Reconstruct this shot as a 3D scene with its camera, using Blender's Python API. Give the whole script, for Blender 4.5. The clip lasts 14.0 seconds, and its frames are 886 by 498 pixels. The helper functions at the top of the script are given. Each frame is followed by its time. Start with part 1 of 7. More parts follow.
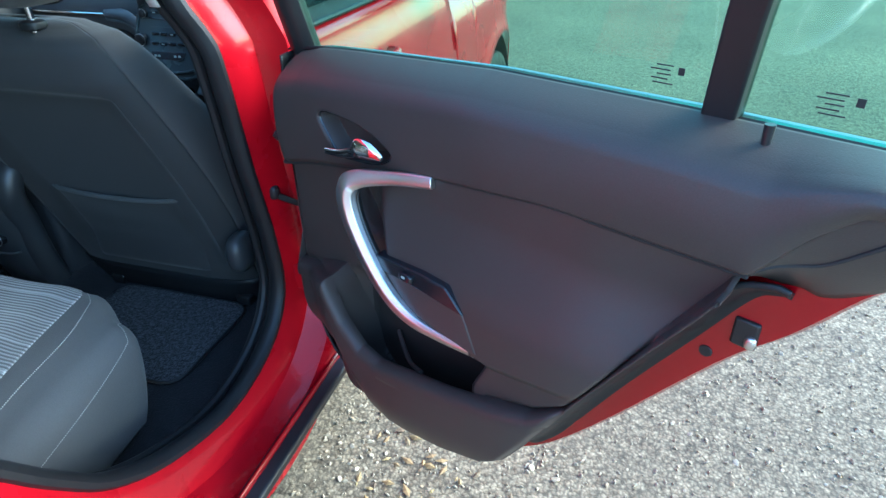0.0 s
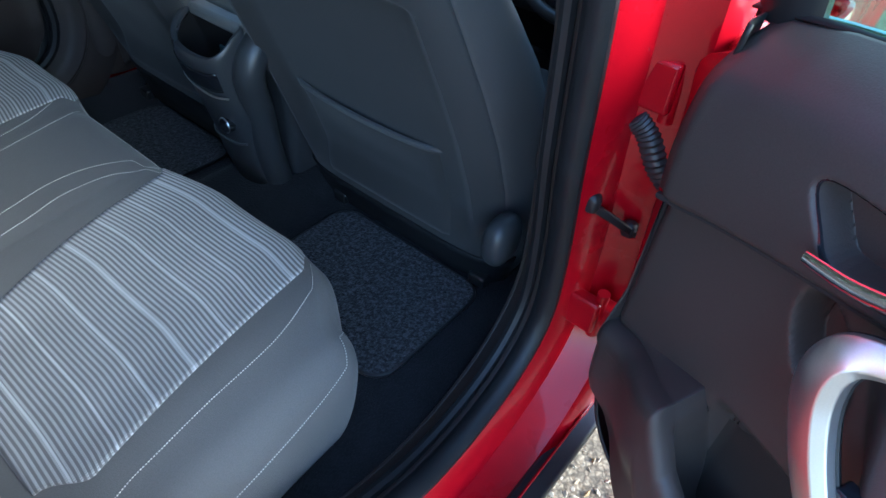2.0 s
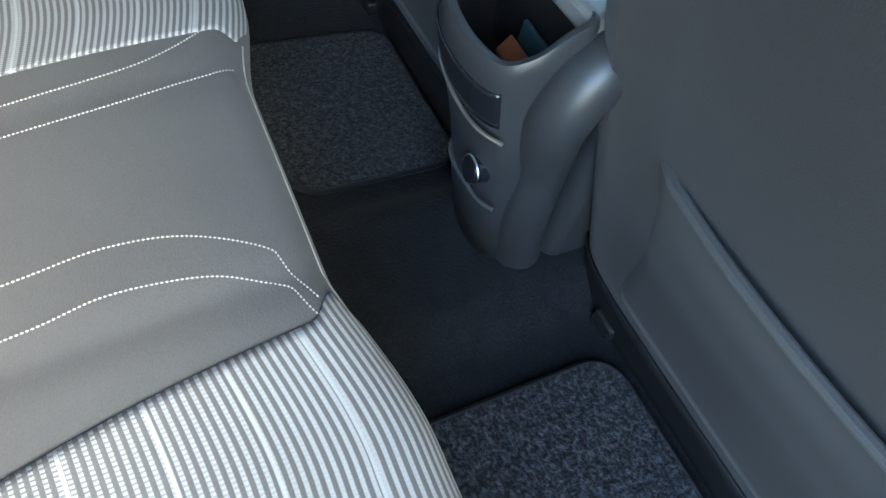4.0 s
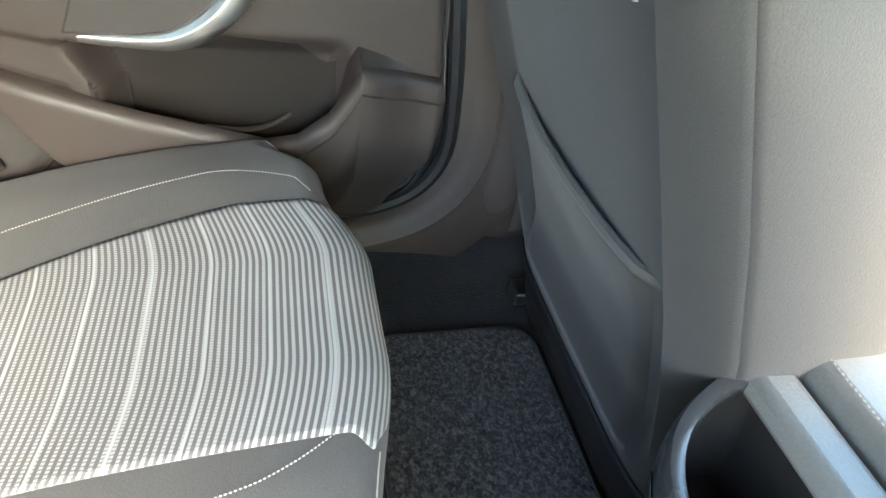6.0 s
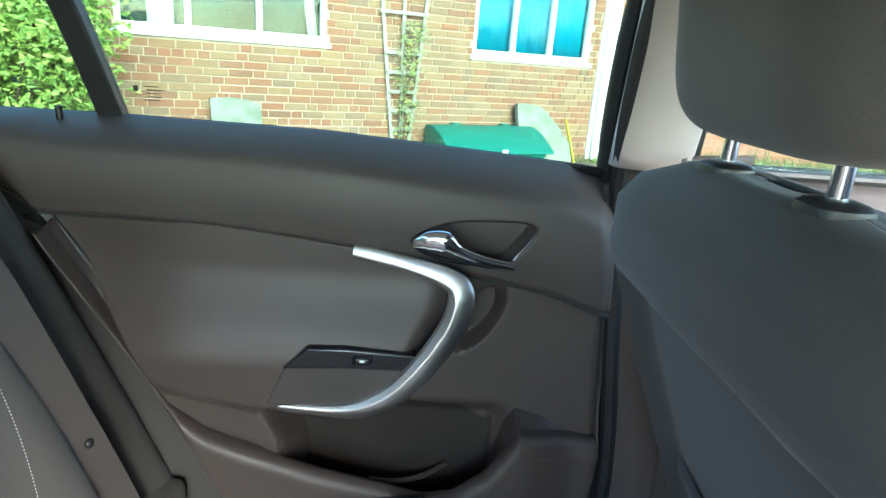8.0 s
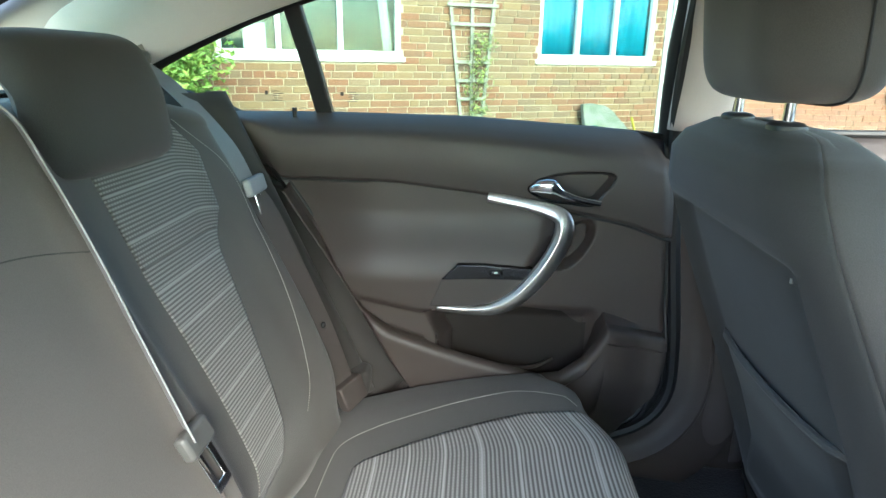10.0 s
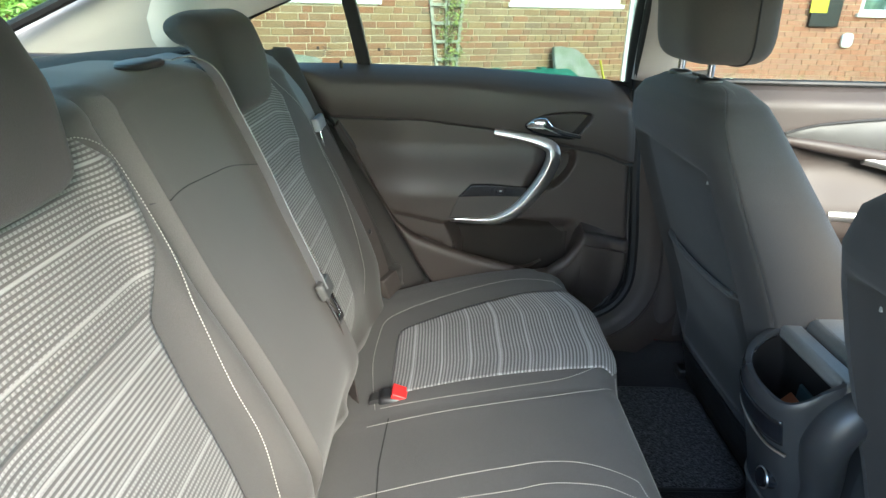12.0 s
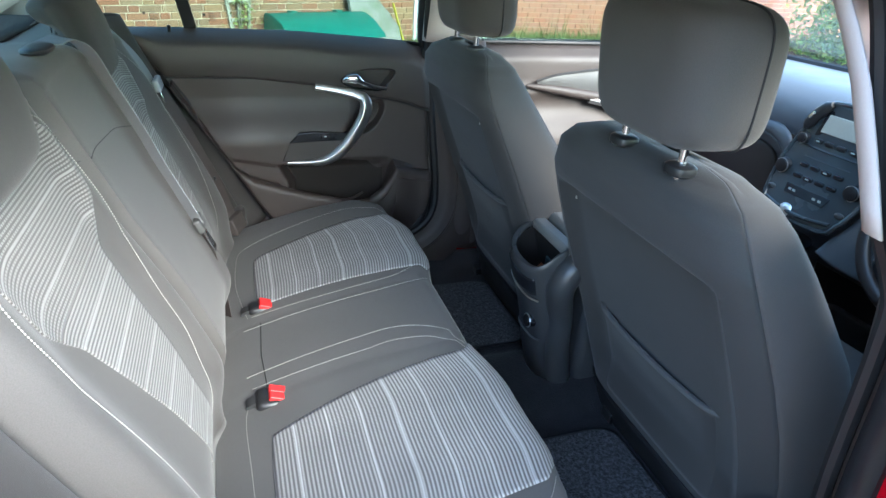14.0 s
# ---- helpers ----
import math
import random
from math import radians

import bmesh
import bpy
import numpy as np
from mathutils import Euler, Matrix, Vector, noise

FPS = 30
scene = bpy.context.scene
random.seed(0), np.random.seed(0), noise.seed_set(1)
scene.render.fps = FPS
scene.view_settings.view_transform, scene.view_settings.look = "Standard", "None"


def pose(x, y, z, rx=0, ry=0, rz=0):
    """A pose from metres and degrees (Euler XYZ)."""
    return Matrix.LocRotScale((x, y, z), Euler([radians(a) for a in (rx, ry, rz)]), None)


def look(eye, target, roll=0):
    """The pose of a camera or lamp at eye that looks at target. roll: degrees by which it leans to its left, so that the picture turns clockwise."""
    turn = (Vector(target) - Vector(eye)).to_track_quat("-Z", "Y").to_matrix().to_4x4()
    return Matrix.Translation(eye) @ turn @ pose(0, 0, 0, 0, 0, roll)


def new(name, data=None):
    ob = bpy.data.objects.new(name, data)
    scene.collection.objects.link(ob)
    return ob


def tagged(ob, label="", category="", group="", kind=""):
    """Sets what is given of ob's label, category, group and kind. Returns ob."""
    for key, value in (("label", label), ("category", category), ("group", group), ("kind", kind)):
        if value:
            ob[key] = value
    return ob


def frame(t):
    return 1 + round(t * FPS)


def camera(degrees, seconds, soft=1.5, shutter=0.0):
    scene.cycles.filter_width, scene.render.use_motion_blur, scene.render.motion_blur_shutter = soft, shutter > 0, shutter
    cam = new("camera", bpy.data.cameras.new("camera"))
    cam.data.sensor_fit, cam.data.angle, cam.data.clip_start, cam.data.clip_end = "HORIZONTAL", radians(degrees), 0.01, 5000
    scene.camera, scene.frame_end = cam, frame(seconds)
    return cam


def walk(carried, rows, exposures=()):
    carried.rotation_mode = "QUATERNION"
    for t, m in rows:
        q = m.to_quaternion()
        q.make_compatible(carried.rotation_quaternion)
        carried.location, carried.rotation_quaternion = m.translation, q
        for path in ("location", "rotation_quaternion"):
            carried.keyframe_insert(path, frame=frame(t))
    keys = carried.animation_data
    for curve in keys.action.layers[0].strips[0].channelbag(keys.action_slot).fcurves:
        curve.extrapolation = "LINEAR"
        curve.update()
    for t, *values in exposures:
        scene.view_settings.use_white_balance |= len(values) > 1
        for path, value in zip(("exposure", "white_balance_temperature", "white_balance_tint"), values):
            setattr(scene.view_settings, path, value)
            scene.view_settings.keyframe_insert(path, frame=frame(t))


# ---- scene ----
cam = camera(72.6, 14.0, 1.5)
PATH = [
    (0, (1.457, -0.305, 1.26), (0.932, 1.321, 0.222), -1.7),
    (0.5, (1.474, -0.403, 1.305), (1.014, 1.277, 0.321), -3.2),
    (1, (1.367, -0.292, 1.278), (0.81, 1.305, 0.21), -2.4),
    (1.5, (1.168, -0.082, 1.239), (0.457, 1.346, 0.033), 0.5),
    (2, (1.024, 0.018, 1.212), (0.142, 1.202, -0.138), 4.5),
    (2.2, (0.928, 0.056, 1.189), (0.043, 1.206, -0.188), 8.2),
    (4.3, (0.315, 0.329, 0.986), (-0.65, 1.024, -0.622), 15.7),
    (4.5, (0.271, 0.34, 0.982), (-0.74, 1.016, -0.606), 14.8),
    (5, (0.166, 0.36, 0.999), (-0.971, 0.984, -0.524), 12.6),
    (5.5, (0.121, 0.348, 1.009), (-1.153, 0.921, -0.423), 11.4),
    (6, (0.081, 0.333, 1.041), (-1.349, 0.839, -0.262), 10.7),
    (6.5, (0.056, 0.319, 1.061), (-1.547, 0.701, -0.073), 8.5),
    (7, (0.04, 0.298, 1.103), (-1.697, 0.586, 0.153), 7.4),
    (7.5, (0.034, 0.281, 1.142), (-1.807, 0.475, 0.383), 6.0),
    (8, (0.042, 0.271, 1.173), (-1.859, 0.39, 0.562), 4.4),
    (8.5, (0.079, 0.268, 1.171), (-1.847, 0.284, 0.633), 2.4),
    (9, (0.152, 0.247, 1.155), (-1.768, 0.203, 0.597), 1.2),
    (9.2, (0.202, 0.237, 1.143), (-1.715, 0.161, 0.575), 0.9),
    (11.3, (0.657, 0.091, 1.218), (-1.231, 0.046, 0.561), 1.5),
    (11.5, (0.678, 0.088, 1.213), (-1.203, 0.07, 0.535), 1.6),
    (12, (0.755, 0.074, 1.22), (-1.093, 0.089, 0.454), 1.4),
    (12.5, (0.802, 0.074, 1.209), (-0.992, 0.176, 0.33), 1.9),
    (13, (0.834, 0.077, 1.195), (-0.906, 0.308, 0.236), 2.7),
    (13.5, (0.938, 0.051, 1.226), (-0.76, 0.485, 0.262), 4.1),
    (14, (1.071, -0.02, 1.321), (-0.602, 0.592, 0.413), 4.1),
]
walk(cam, [(t, look(eye, target, roll)) for t, eye, target, roll in PATH],
     [(0, 2.8, 5000, -4), (0.5, 2.65, 5000, -4), (1.0, 2.53, 4950, -4), (2.2, 3.1, 5250, 5), (4.3, 4.58, 6300, 5), (4.5, 4.78, 6350, 5), (5.0, 5.45, 6600, 5), (5.5, 5.40, 6850, 6), (6.5, 4.86, 7050, 9), (7.0, 4.71, 7650, 14), (7.5, 4.31, 6650, 10), (8.2, 4.03, 5850, 5), (9.2, 3.98, 5950, 5), (11.3, 3.71, 6350, 6), (12.5, 3.49, 6250, 6), (14, 3.53, 5750, 7)])

# ---- light ----
world = bpy.data.worlds.new("sky")
scene.world = world
world.use_nodes = True
wn = world.node_tree
sky = wn.nodes.new("ShaderNodeTexSky")
sky.sky_type = 'NISHITA'
sky.sun_disc = False
sky.sun_elevation = radians(30)
sky.sun_rotation = radians(69)
sky.air_density, sky.dust_density, sky.ozone_density = 1.0, 1.0, 1.2
wn.nodes["Background"].inputs[1].default_value = 0.15
wn.links.new(sky.outputs[0], wn.nodes["Background"].inputs[0])
sun = new("sun", bpy.data.lights.new("sun", 'SUN'))
sun.data.energy, sun.data.angle, sun.data.color = 1.2, radians(34), (1.0, 0.89, 0.75)
sun.matrix_basis = look((4.0, 1.55, 2.7), (0, 0, 0))


# ---- materials ----
def tree(name):
    m = bpy.data.materials.new(name)
    m.use_nodes = True
    return m, m.node_tree.nodes, m.node_tree.links, m.node_tree.nodes["Principled BSDF"]


def surface(name, colour, rough=0.5, vary=0.15, scale=25.0, bump=0.15, grain=500.0, depth=0.0006, metal=0.0, coat=0.0,
            second=None, mask=8.0, sheen=0.0, spec=0.5, piece=0.0):
    """A plain material: colour varied at two scales, fine relief, roughness that wanders."""
    m, n, k, b = tree(name)
    tc = n.new("ShaderNodeTexCoord")
    n1, n2 = n.new("ShaderNodeTexNoise"), n.new("ShaderNodeTexNoise")
    n1.inputs["Scale"].default_value, n1.inputs["Detail"].default_value = scale, 5
    n2.inputs["Scale"].default_value, n2.inputs["Detail"].default_value = grain, 2
    for t in (n1, n2):
        k.new(tc.outputs["Object"], t.inputs["Vector"])
    add = n.new("ShaderNodeMath")
    add.operation = 'ADD'
    k.new(n1.outputs[0], add.inputs[0])
    k.new(n2.outputs[0], add.inputs[1])
    ramp = n.new("ShaderNodeMapRange")
    ramp.inputs[1].default_value, ramp.inputs[2].default_value = 0.6, 1.4
    ramp.inputs[3].default_value, ramp.inputs[4].default_value = 1 - vary, 1 + vary
    k.new(add.outputs[0], ramp.inputs[0])
    mul = n.new("ShaderNodeVectorMath")
    mul.operation = 'SCALE'
    mul.inputs[0].default_value = colour
    if second:
        n3 = n.new("ShaderNodeTexNoise")
        n3.inputs["Scale"].default_value, n3.inputs["Detail"].default_value = mask, 4
        k.new(tc.outputs["Object"], n3.inputs["Vector"])
        mr = n.new("ShaderNodeMapRange")
        mr.inputs[1].default_value, mr.inputs[2].default_value = 0.42, 0.6
        k.new(n3.outputs[0], mr.inputs[0])
        mix = n.new("ShaderNodeMix")
        mix.data_type = 'RGBA'
        mix.inputs[6].default_value, mix.inputs[7].default_value = (*colour, 1), (*second, 1)
        k.new(mr.outputs[0], mix.inputs[0])
        k.new(mix.outputs[2], mul.inputs[0])
    out = ramp.outputs[0]
    if piece:
        oi = n.new("ShaderNodeObjectInfo")
        pr = n.new("ShaderNodeMapRange")
        pr.inputs[3].default_value, pr.inputs[4].default_value = 1 - piece, 1 + piece
        k.new(oi.outputs["Random"], pr.inputs[0])
        pm = n.new("ShaderNodeMath")
        pm.operation = 'MULTIPLY'
        k.new(out, pm.inputs[0])
        k.new(pr.outputs[0], pm.inputs[1])
        out = pm.outputs[0]
    k.new(out, mul.inputs["Scale"])
    k.new(mul.outputs[0], b.inputs["Base Color"])
    rr = n.new("ShaderNodeMapRange")
    rr.inputs[1].default_value, rr.inputs[2].default_value = 0.3, 0.7
    rr.inputs[3].default_value, rr.inputs[4].default_value = max(0.02, rough - 0.08), min(1, rough + 0.08)
    k.new(n1.outputs[0], rr.inputs[0])
    k.new(rr.outputs[0], b.inputs["Roughness"])
    b.inputs["Metallic"].default_value = metal
    b.inputs["Coat Weight"].default_value = coat
    b.inputs["Coat Roughness"].default_value = 0.05
    b.inputs["Sheen Weight"].default_value = sheen
    b.inputs["Specular IOR Level"].default_value = spec
    if bump:
        bp = n.new("ShaderNodeBump")
        bp.inputs["Strength"].default_value, bp.inputs["Distance"].default_value = bump, depth
        k.new(n2.outputs[0], bp.inputs["Height"])
        k.new(bp.outputs[0], b.inputs["Normal"])
    return m


def striped(name, pitch, dash, dark, pale, band, least=0.15, most=0.75, front=None):
    """Woven stripes across the seat: stripes along u, counted along v, in metres of the cloth."""
    m, n, k, b = tree(name)
    uv = n.new("ShaderNodeTexCoord")
    sep = n.new("ShaderNodeSeparateXYZ")
    k.new(uv.outputs["UV"], sep.inputs[0])

    def math_node(op, a, c=None):
        q = n.new("ShaderNodeMath")
        q.operation = op
        for i, s in enumerate((a, c)):
            if s is None:
                continue
            if isinstance(s, (int, float)):
                q.inputs[i].default_value = s
            else:
                k.new(s, q.inputs[i])
        return q.outputs[0]

    def wave(s, length, lo, hi):
        w = math_node('SINE', math_node('MULTIPLY', s, 2 * math.pi / length))
        r = n.new("ShaderNodeMapRange")
        r.interpolation_type = 'SMOOTHSTEP'
        r.inputs[1].default_value, r.inputs[2].default_value = lo, hi
        k.new(w, r.inputs[0])
        return r.outputs[0]

    u, v = sep.outputs[0], sep.outputs[1]
    row = wave(v, pitch, -0.35, 0.45)
    # each row's dashes start half a step later than the row before
    shift = math_node('MULTIPLY', math_node('FLOOR', math_node('DIVIDE', v, pitch)), dash * 0.5)
    cut = wave(math_node('ADD', u, shift), dash, -0.9, 0.3)
    zone = n.new("ShaderNodeTexNoise")
    zone.noise_dimensions = '1D'
    zone.inputs["Scale"].default_value, zone.inputs["Detail"].default_value = 14.0, 1.0
    k.new(v, zone.inputs["W"])
    zr = n.new("ShaderNodeMapRange")
    zr.inputs[1].default_value, zr.inputs[2].default_value = 0.35, 0.65
    zr.inputs[3].default_value, zr.inputs[4].default_value = least, most
    k.new(zone.outputs[0], zr.inputs[0])
    if front:
        # unbroken stripes towards the front edge
        zr.inputs[1].default_value, zr.inputs[2].default_value = front
        zr.inputs[3].default_value, zr.inputs[4].default_value = most, least
        k.new(v, zr.inputs[0])
    broken = math_node('ADD', math_node('MULTIPLY', cut, zr.outputs[0]), math_node('SUBTRACT', 1.0, zr.outputs[0]))
    lines = math_node('MULTIPLY', row, broken)
    bold = math_node('MULTIPLY', wave(v, band, 0.972, 0.997), 0.92)
    amount = math_node('MAXIMUM', math_node('MULTIPLY', lines, 0.80), bold)
    grain = n.new("ShaderNodeTexNoise")
    grain.inputs["Scale"].default_value = 900
    k.new(uv.outputs["UV"], grain.inputs["Vector"])
    soft = n.new("ShaderNodeTexNoise")
    soft.inputs["Scale"].default_value = 9
    k.new(uv.outputs["UV"], soft.inputs["Vector"])
    mix = n.new("ShaderNodeMix")
    mix.data_type = 'RGBA'
    mix.inputs[6].default_value, mix.inputs[7].default_value = (*dark, 1), (*pale, 1)
    k.new(amount, mix.inputs[0])
    wear = n.new("ShaderNodeVectorMath")
    wear.operation = 'SCALE'
    k.new(mix.outputs[2], wear.inputs[0])
    k.new(math_node('ADD', 0.55, math_node('ADD', math_node('MULTIPLY', grain.outputs[0], 0.5), math_node('MULTIPLY', soft.outputs[0], 0.4))), wear.inputs["Scale"])
    k.new(wear.outputs[0], b.inputs["Base Color"])
    b.inputs["Roughness"].default_value = 0.85
    b.inputs["Sheen Weight"].default_value = 0.15
    b.inputs["Specular IOR Level"].default_value = 0.25
    bp = n.new("ShaderNodeBump")
    bp.inputs["Strength"].default_value, bp.inputs["Distance"].default_value = 0.6, 0.0012
    k.new(math_node('ADD', amount, math_node('MULTIPLY', grain.outputs[0], 0.3)), bp.inputs["Height"])
    k.new(bp.outputs[0], b.inputs["Normal"])
    return m


def glazing(name, tint, gloss=0.9):
    m, n, k, b = tree(name)
    tr, gl, mx, lw = (n.new("ShaderNodeBsdfTransparent"), n.new("ShaderNodeBsdfGlossy"), n.new("ShaderNodeMixShader"), n.new("ShaderNodeLayerWeight"))
    po, fr = n.new("ShaderNodeMath"), n.new("ShaderNodeMapRange")
    po.operation = 'POWER'
    po.inputs[1].default_value = 4.0
    k.new(lw.outputs["Facing"], po.inputs[0])
    fr.inputs[3].default_value, fr.inputs[4].default_value = 0.025, 0.45
    k.new(po.outputs[0], fr.inputs[0])
    tr.inputs[0].default_value = (*tint, 1)
    gl.inputs["Roughness"].default_value = 0.02
    gl.inputs[0].default_value = (gloss, gloss, gloss, 1)
    k.new(fr.outputs[0], mx.inputs[0])
    k.new(tr.outputs[0], mx.inputs[1])
    k.new(gl.outputs[0], mx.inputs[2])
    k.new(mx.outputs[0], n["Material Output"].inputs[0])
    return m


SEAT_CLOTH = surface("front_seat_cloth", (0.064, 0.058, 0.055), 0.78, 0.18, 6, 0.5, 800, 0.0006, sheen=0.12, spec=0.3)
SEAT_REAR = surface("seat_rear_cloth", (0.037, 0.035, 0.034), 0.74, 0.18, 6, 0.5, 800, 0.0006, sheen=0.10, spec=0.3)
STACK = surface("stack_plastic", (0.045, 0.052, 0.056), 0.24, 0.1, 8, 0.05, 900, 0.0002)
CLOTH = surface("charcoal_cloth", (0.073, 0.071, 0.070), 0.8, 0.18, 6, 0.5, 700, 0.0008, sheen=0.12, spec=0.3)
CLOTH_SIDE = surface("seat_side_cloth", (0.067, 0.062, 0.059), 0.75, 0.18, 6, 0.5, 800, 0.0006, sheen=0.15, spec=0.35)
STRIPE = striped("striped_cloth", 0.0062, 0.0034, (0.100, 0.098, 0.098), (0.36, 0.36, 0.362), 0.054, 0.08, 0.80, (0.26, 0.42))
STRIPE_LOW = striped("fine_striped_cloth", 0.0050, 0.0036, (0.086, 0.082, 0.080), (0.275, 0.268, 0.26), 0.050)
STRIPE_BACK = striped("dashed_cloth", 0.0052, 0.0056, (0.078, 0.072, 0.069), (0.26, 0.25, 0.24), 0.058, 0.45, 0.7)
THREAD = surface("white_thread", (0.33, 0.32, 0.295), 0.8, 0.2, 60, 0.5, 2000, 0.0004)
SEAM = surface("dark_seam", (0.02, 0.02, 0.021), 0.8, 0.2, 60, 0.3, 1200)
TRIM = surface("door_trim_plastic", (0.052, 0.0405, 0.0355), 0.47, 0.15, 5, 0.35, 900, 0.0004, spec=0.38)
TRIM_SOFT = surface("soft_trim_vinyl", (0.053, 0.043, 0.039), 0.50, 0.15, 5, 0.45, 650, 0.0005, spec=0.38)
BLACK = surface("black_plastic", (0.014, 0.014, 0.015), 0.4, 0.2, 8, 0.3, 900, 0.0004)
GLOSS = surface("gloss_black_plastic", (0.012, 0.013, 0.016), 0.18, 0.1, 8, 0.05, 900, 0.0002)
RUBBER = surface("rubber_seal", (0.012, 0.012, 0.013), 0.5, 0.25, 20, 0.3, 600, 0.0005, spec=0.35)
SILVER = surface("satin_silver", (0.70, 0.69, 0.67), 0.36, 0.05, 10, 0.05, 900, 0.0002, metal=1.0)
SILVER_SATIN = surface("brushed_inlay", (0.075, 0.075, 0.073), 0.5, 0.08, 10, 0.08, 900, 0.0002)
PLATE = surface("switch_plate_plastic", (0.050, 0.043, 0.040), 0.38, 0.1, 8, 0.2, 900, 0.0003)
# near-black brown that carries the shade inside the door bins
BIN_SHADE = surface("bin_shade", (0.026, 0.021, 0.018), 0.85, 0.2, 20, 0.5, 700, 0.0006, spec=0.2)
CHROME = surface("chrome", (0.85, 0.85, 0.86), 0.07, 0.03, 10, 0.0, metal=1.0)
RED = surface("red_paint", (0.27, 0.001, 0.006), 0.22, 0.05, 4, 0.04, 1500, 0.0001, coat=0.5, spec=0.3)
RED_DULL = surface("red_paint_inner", (0.42, 0.001, 0.009), 0.30, 0.08, 6, 0.06, 900, 0.0002, coat=0.35, spec=0.25)
CARPET = surface("black_carpet", (0.018, 0.018, 0.020), 0.95, 0.35, 30, 1.0, 260, 0.003, sheen=0.1, spec=0.1)
MAT_PILE = surface("carpet_mat", (0.024, 0.024, 0.026), 0.95, 0.85, 90, 1.0, 220, 0.007, second=(0.068, 0.068, 0.073), mask=110, sheen=0.15, spec=0.1)
HEADLINER = surface("pale_headliner", (0.62, 0.60, 0.56), 0.85, 0.06, 6, 0.3, 700, 0.0004)
PILLAR = surface("pillar_trim", (0.40, 0.35, 0.325), 0.55, 0.06, 6, 0.2, 700, 0.0003)
BOLSTER = surface("bolster_cloth", (0.040, 0.036, 0.034), 0.8, 0.18, 6, 0.5, 800, 0.0006, sheen=0.1, spec=0.3)
TONGUE = surface("grey_tongue_plastic", (0.30, 0.31, 0.32), 0.4, 0.1, 30, 0.1, 900)
PALE_TRIM = surface("pale_grey_trim", (0.60, 0.58, 0.54), 0.55, 0.06, 6, 0.2, 700, 0.0003)
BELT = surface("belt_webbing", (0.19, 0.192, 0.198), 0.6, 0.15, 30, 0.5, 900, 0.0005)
# darker, browner webbing for the belts below their tongues
BELT_DARK = surface("dark_belt_webbing", (0.058, 0.048, 0.044), 0.65, 0.15, 30, 0.6, 900, 0.0005)
BUCKLE_RED = surface("buckle_red", (0.75, 0.03, 0.03), 0.35, 0.08, 40, 0.05, 500)
DASH = surface("dash_vinyl", (0.085, 0.092, 0.10), 0.4, 0.1, 6, 0.4, 500, 0.0005)
ARMREST = surface("armrest_vinyl", (0.17, 0.165, 0.155), 0.5, 0.12, 6, 0.6, 420, 0.0008)
LEATHER = surface("tan_leather", (0.29, 0.098, 0.042), 0.5, 0.2, 30, 0.4, 500, 0.0005)
CONSOLE = surface("console_plastic", (0.036, 0.037, 0.039), 0.33, 0.12, 6, 0.35, 800, 0.0004)
TRAY = surface("tray_lining", (0.016, 0.014, 0.013), 0.92, 0.2, 20, 0.4, 700, 0.0005, spec=0.12)
REAR_TRIM = surface("rear_pillar_trim", (0.36, 0.35, 0.32), 0.55, 0.06, 6, 0.2, 700, 0.0003)
GLASS = glazing("green_tinted_glass", (0.62, 0.83, 0.72))
GLASS_L = glazing("clear_tinted_glass", (0.51, 0.585, 0.55))
GLASS_R = glazing("tailgate_glass", (0.66, 0.76, 0.70))
GLASS_F = glazing("windscreen_glass", (0.88, 0.93, 0.90))
MARK = surface("pale_print", (0.5, 0.55, 0.5), 0.6, 0.05, 30, 0)
DARKMARK = surface("dark_print", (0.01, 0.012, 0.012), 0.6, 0.05, 30, 0)


# ---- mesh building ----
ROOT = {}


def spline(points, n=8, closed=False):
    """Catmull-Rom curve through the points."""
    p = [Vector(q) for q in points]
    m = len(p)
    out = []
    for i in range(m if closed else m - 1):
        if closed:
            a, b, c, d = p[i - 1], p[i], p[(i + 1) % m], p[(i + 2) % m]
        else:
            a, b, c, d = p[max(i - 1, 0)], p[i], p[i + 1], p[min(i + 2, m - 1)]
        for j in range(n):
            t = j / n
            out.append(0.5 * (2 * b + (c - a) * t + (2 * a - 5 * b + 4 * c - d) * t * t + (3 * b - a - 3 * c + d) * t ** 3))
    if not closed:
        out.append(p[-1].copy())
    return out


def smooth(x, a, b):
    t = min(1.0, max(0.0, (x - a) / (b - a)))
    return t * t * (3 - 2 * t)


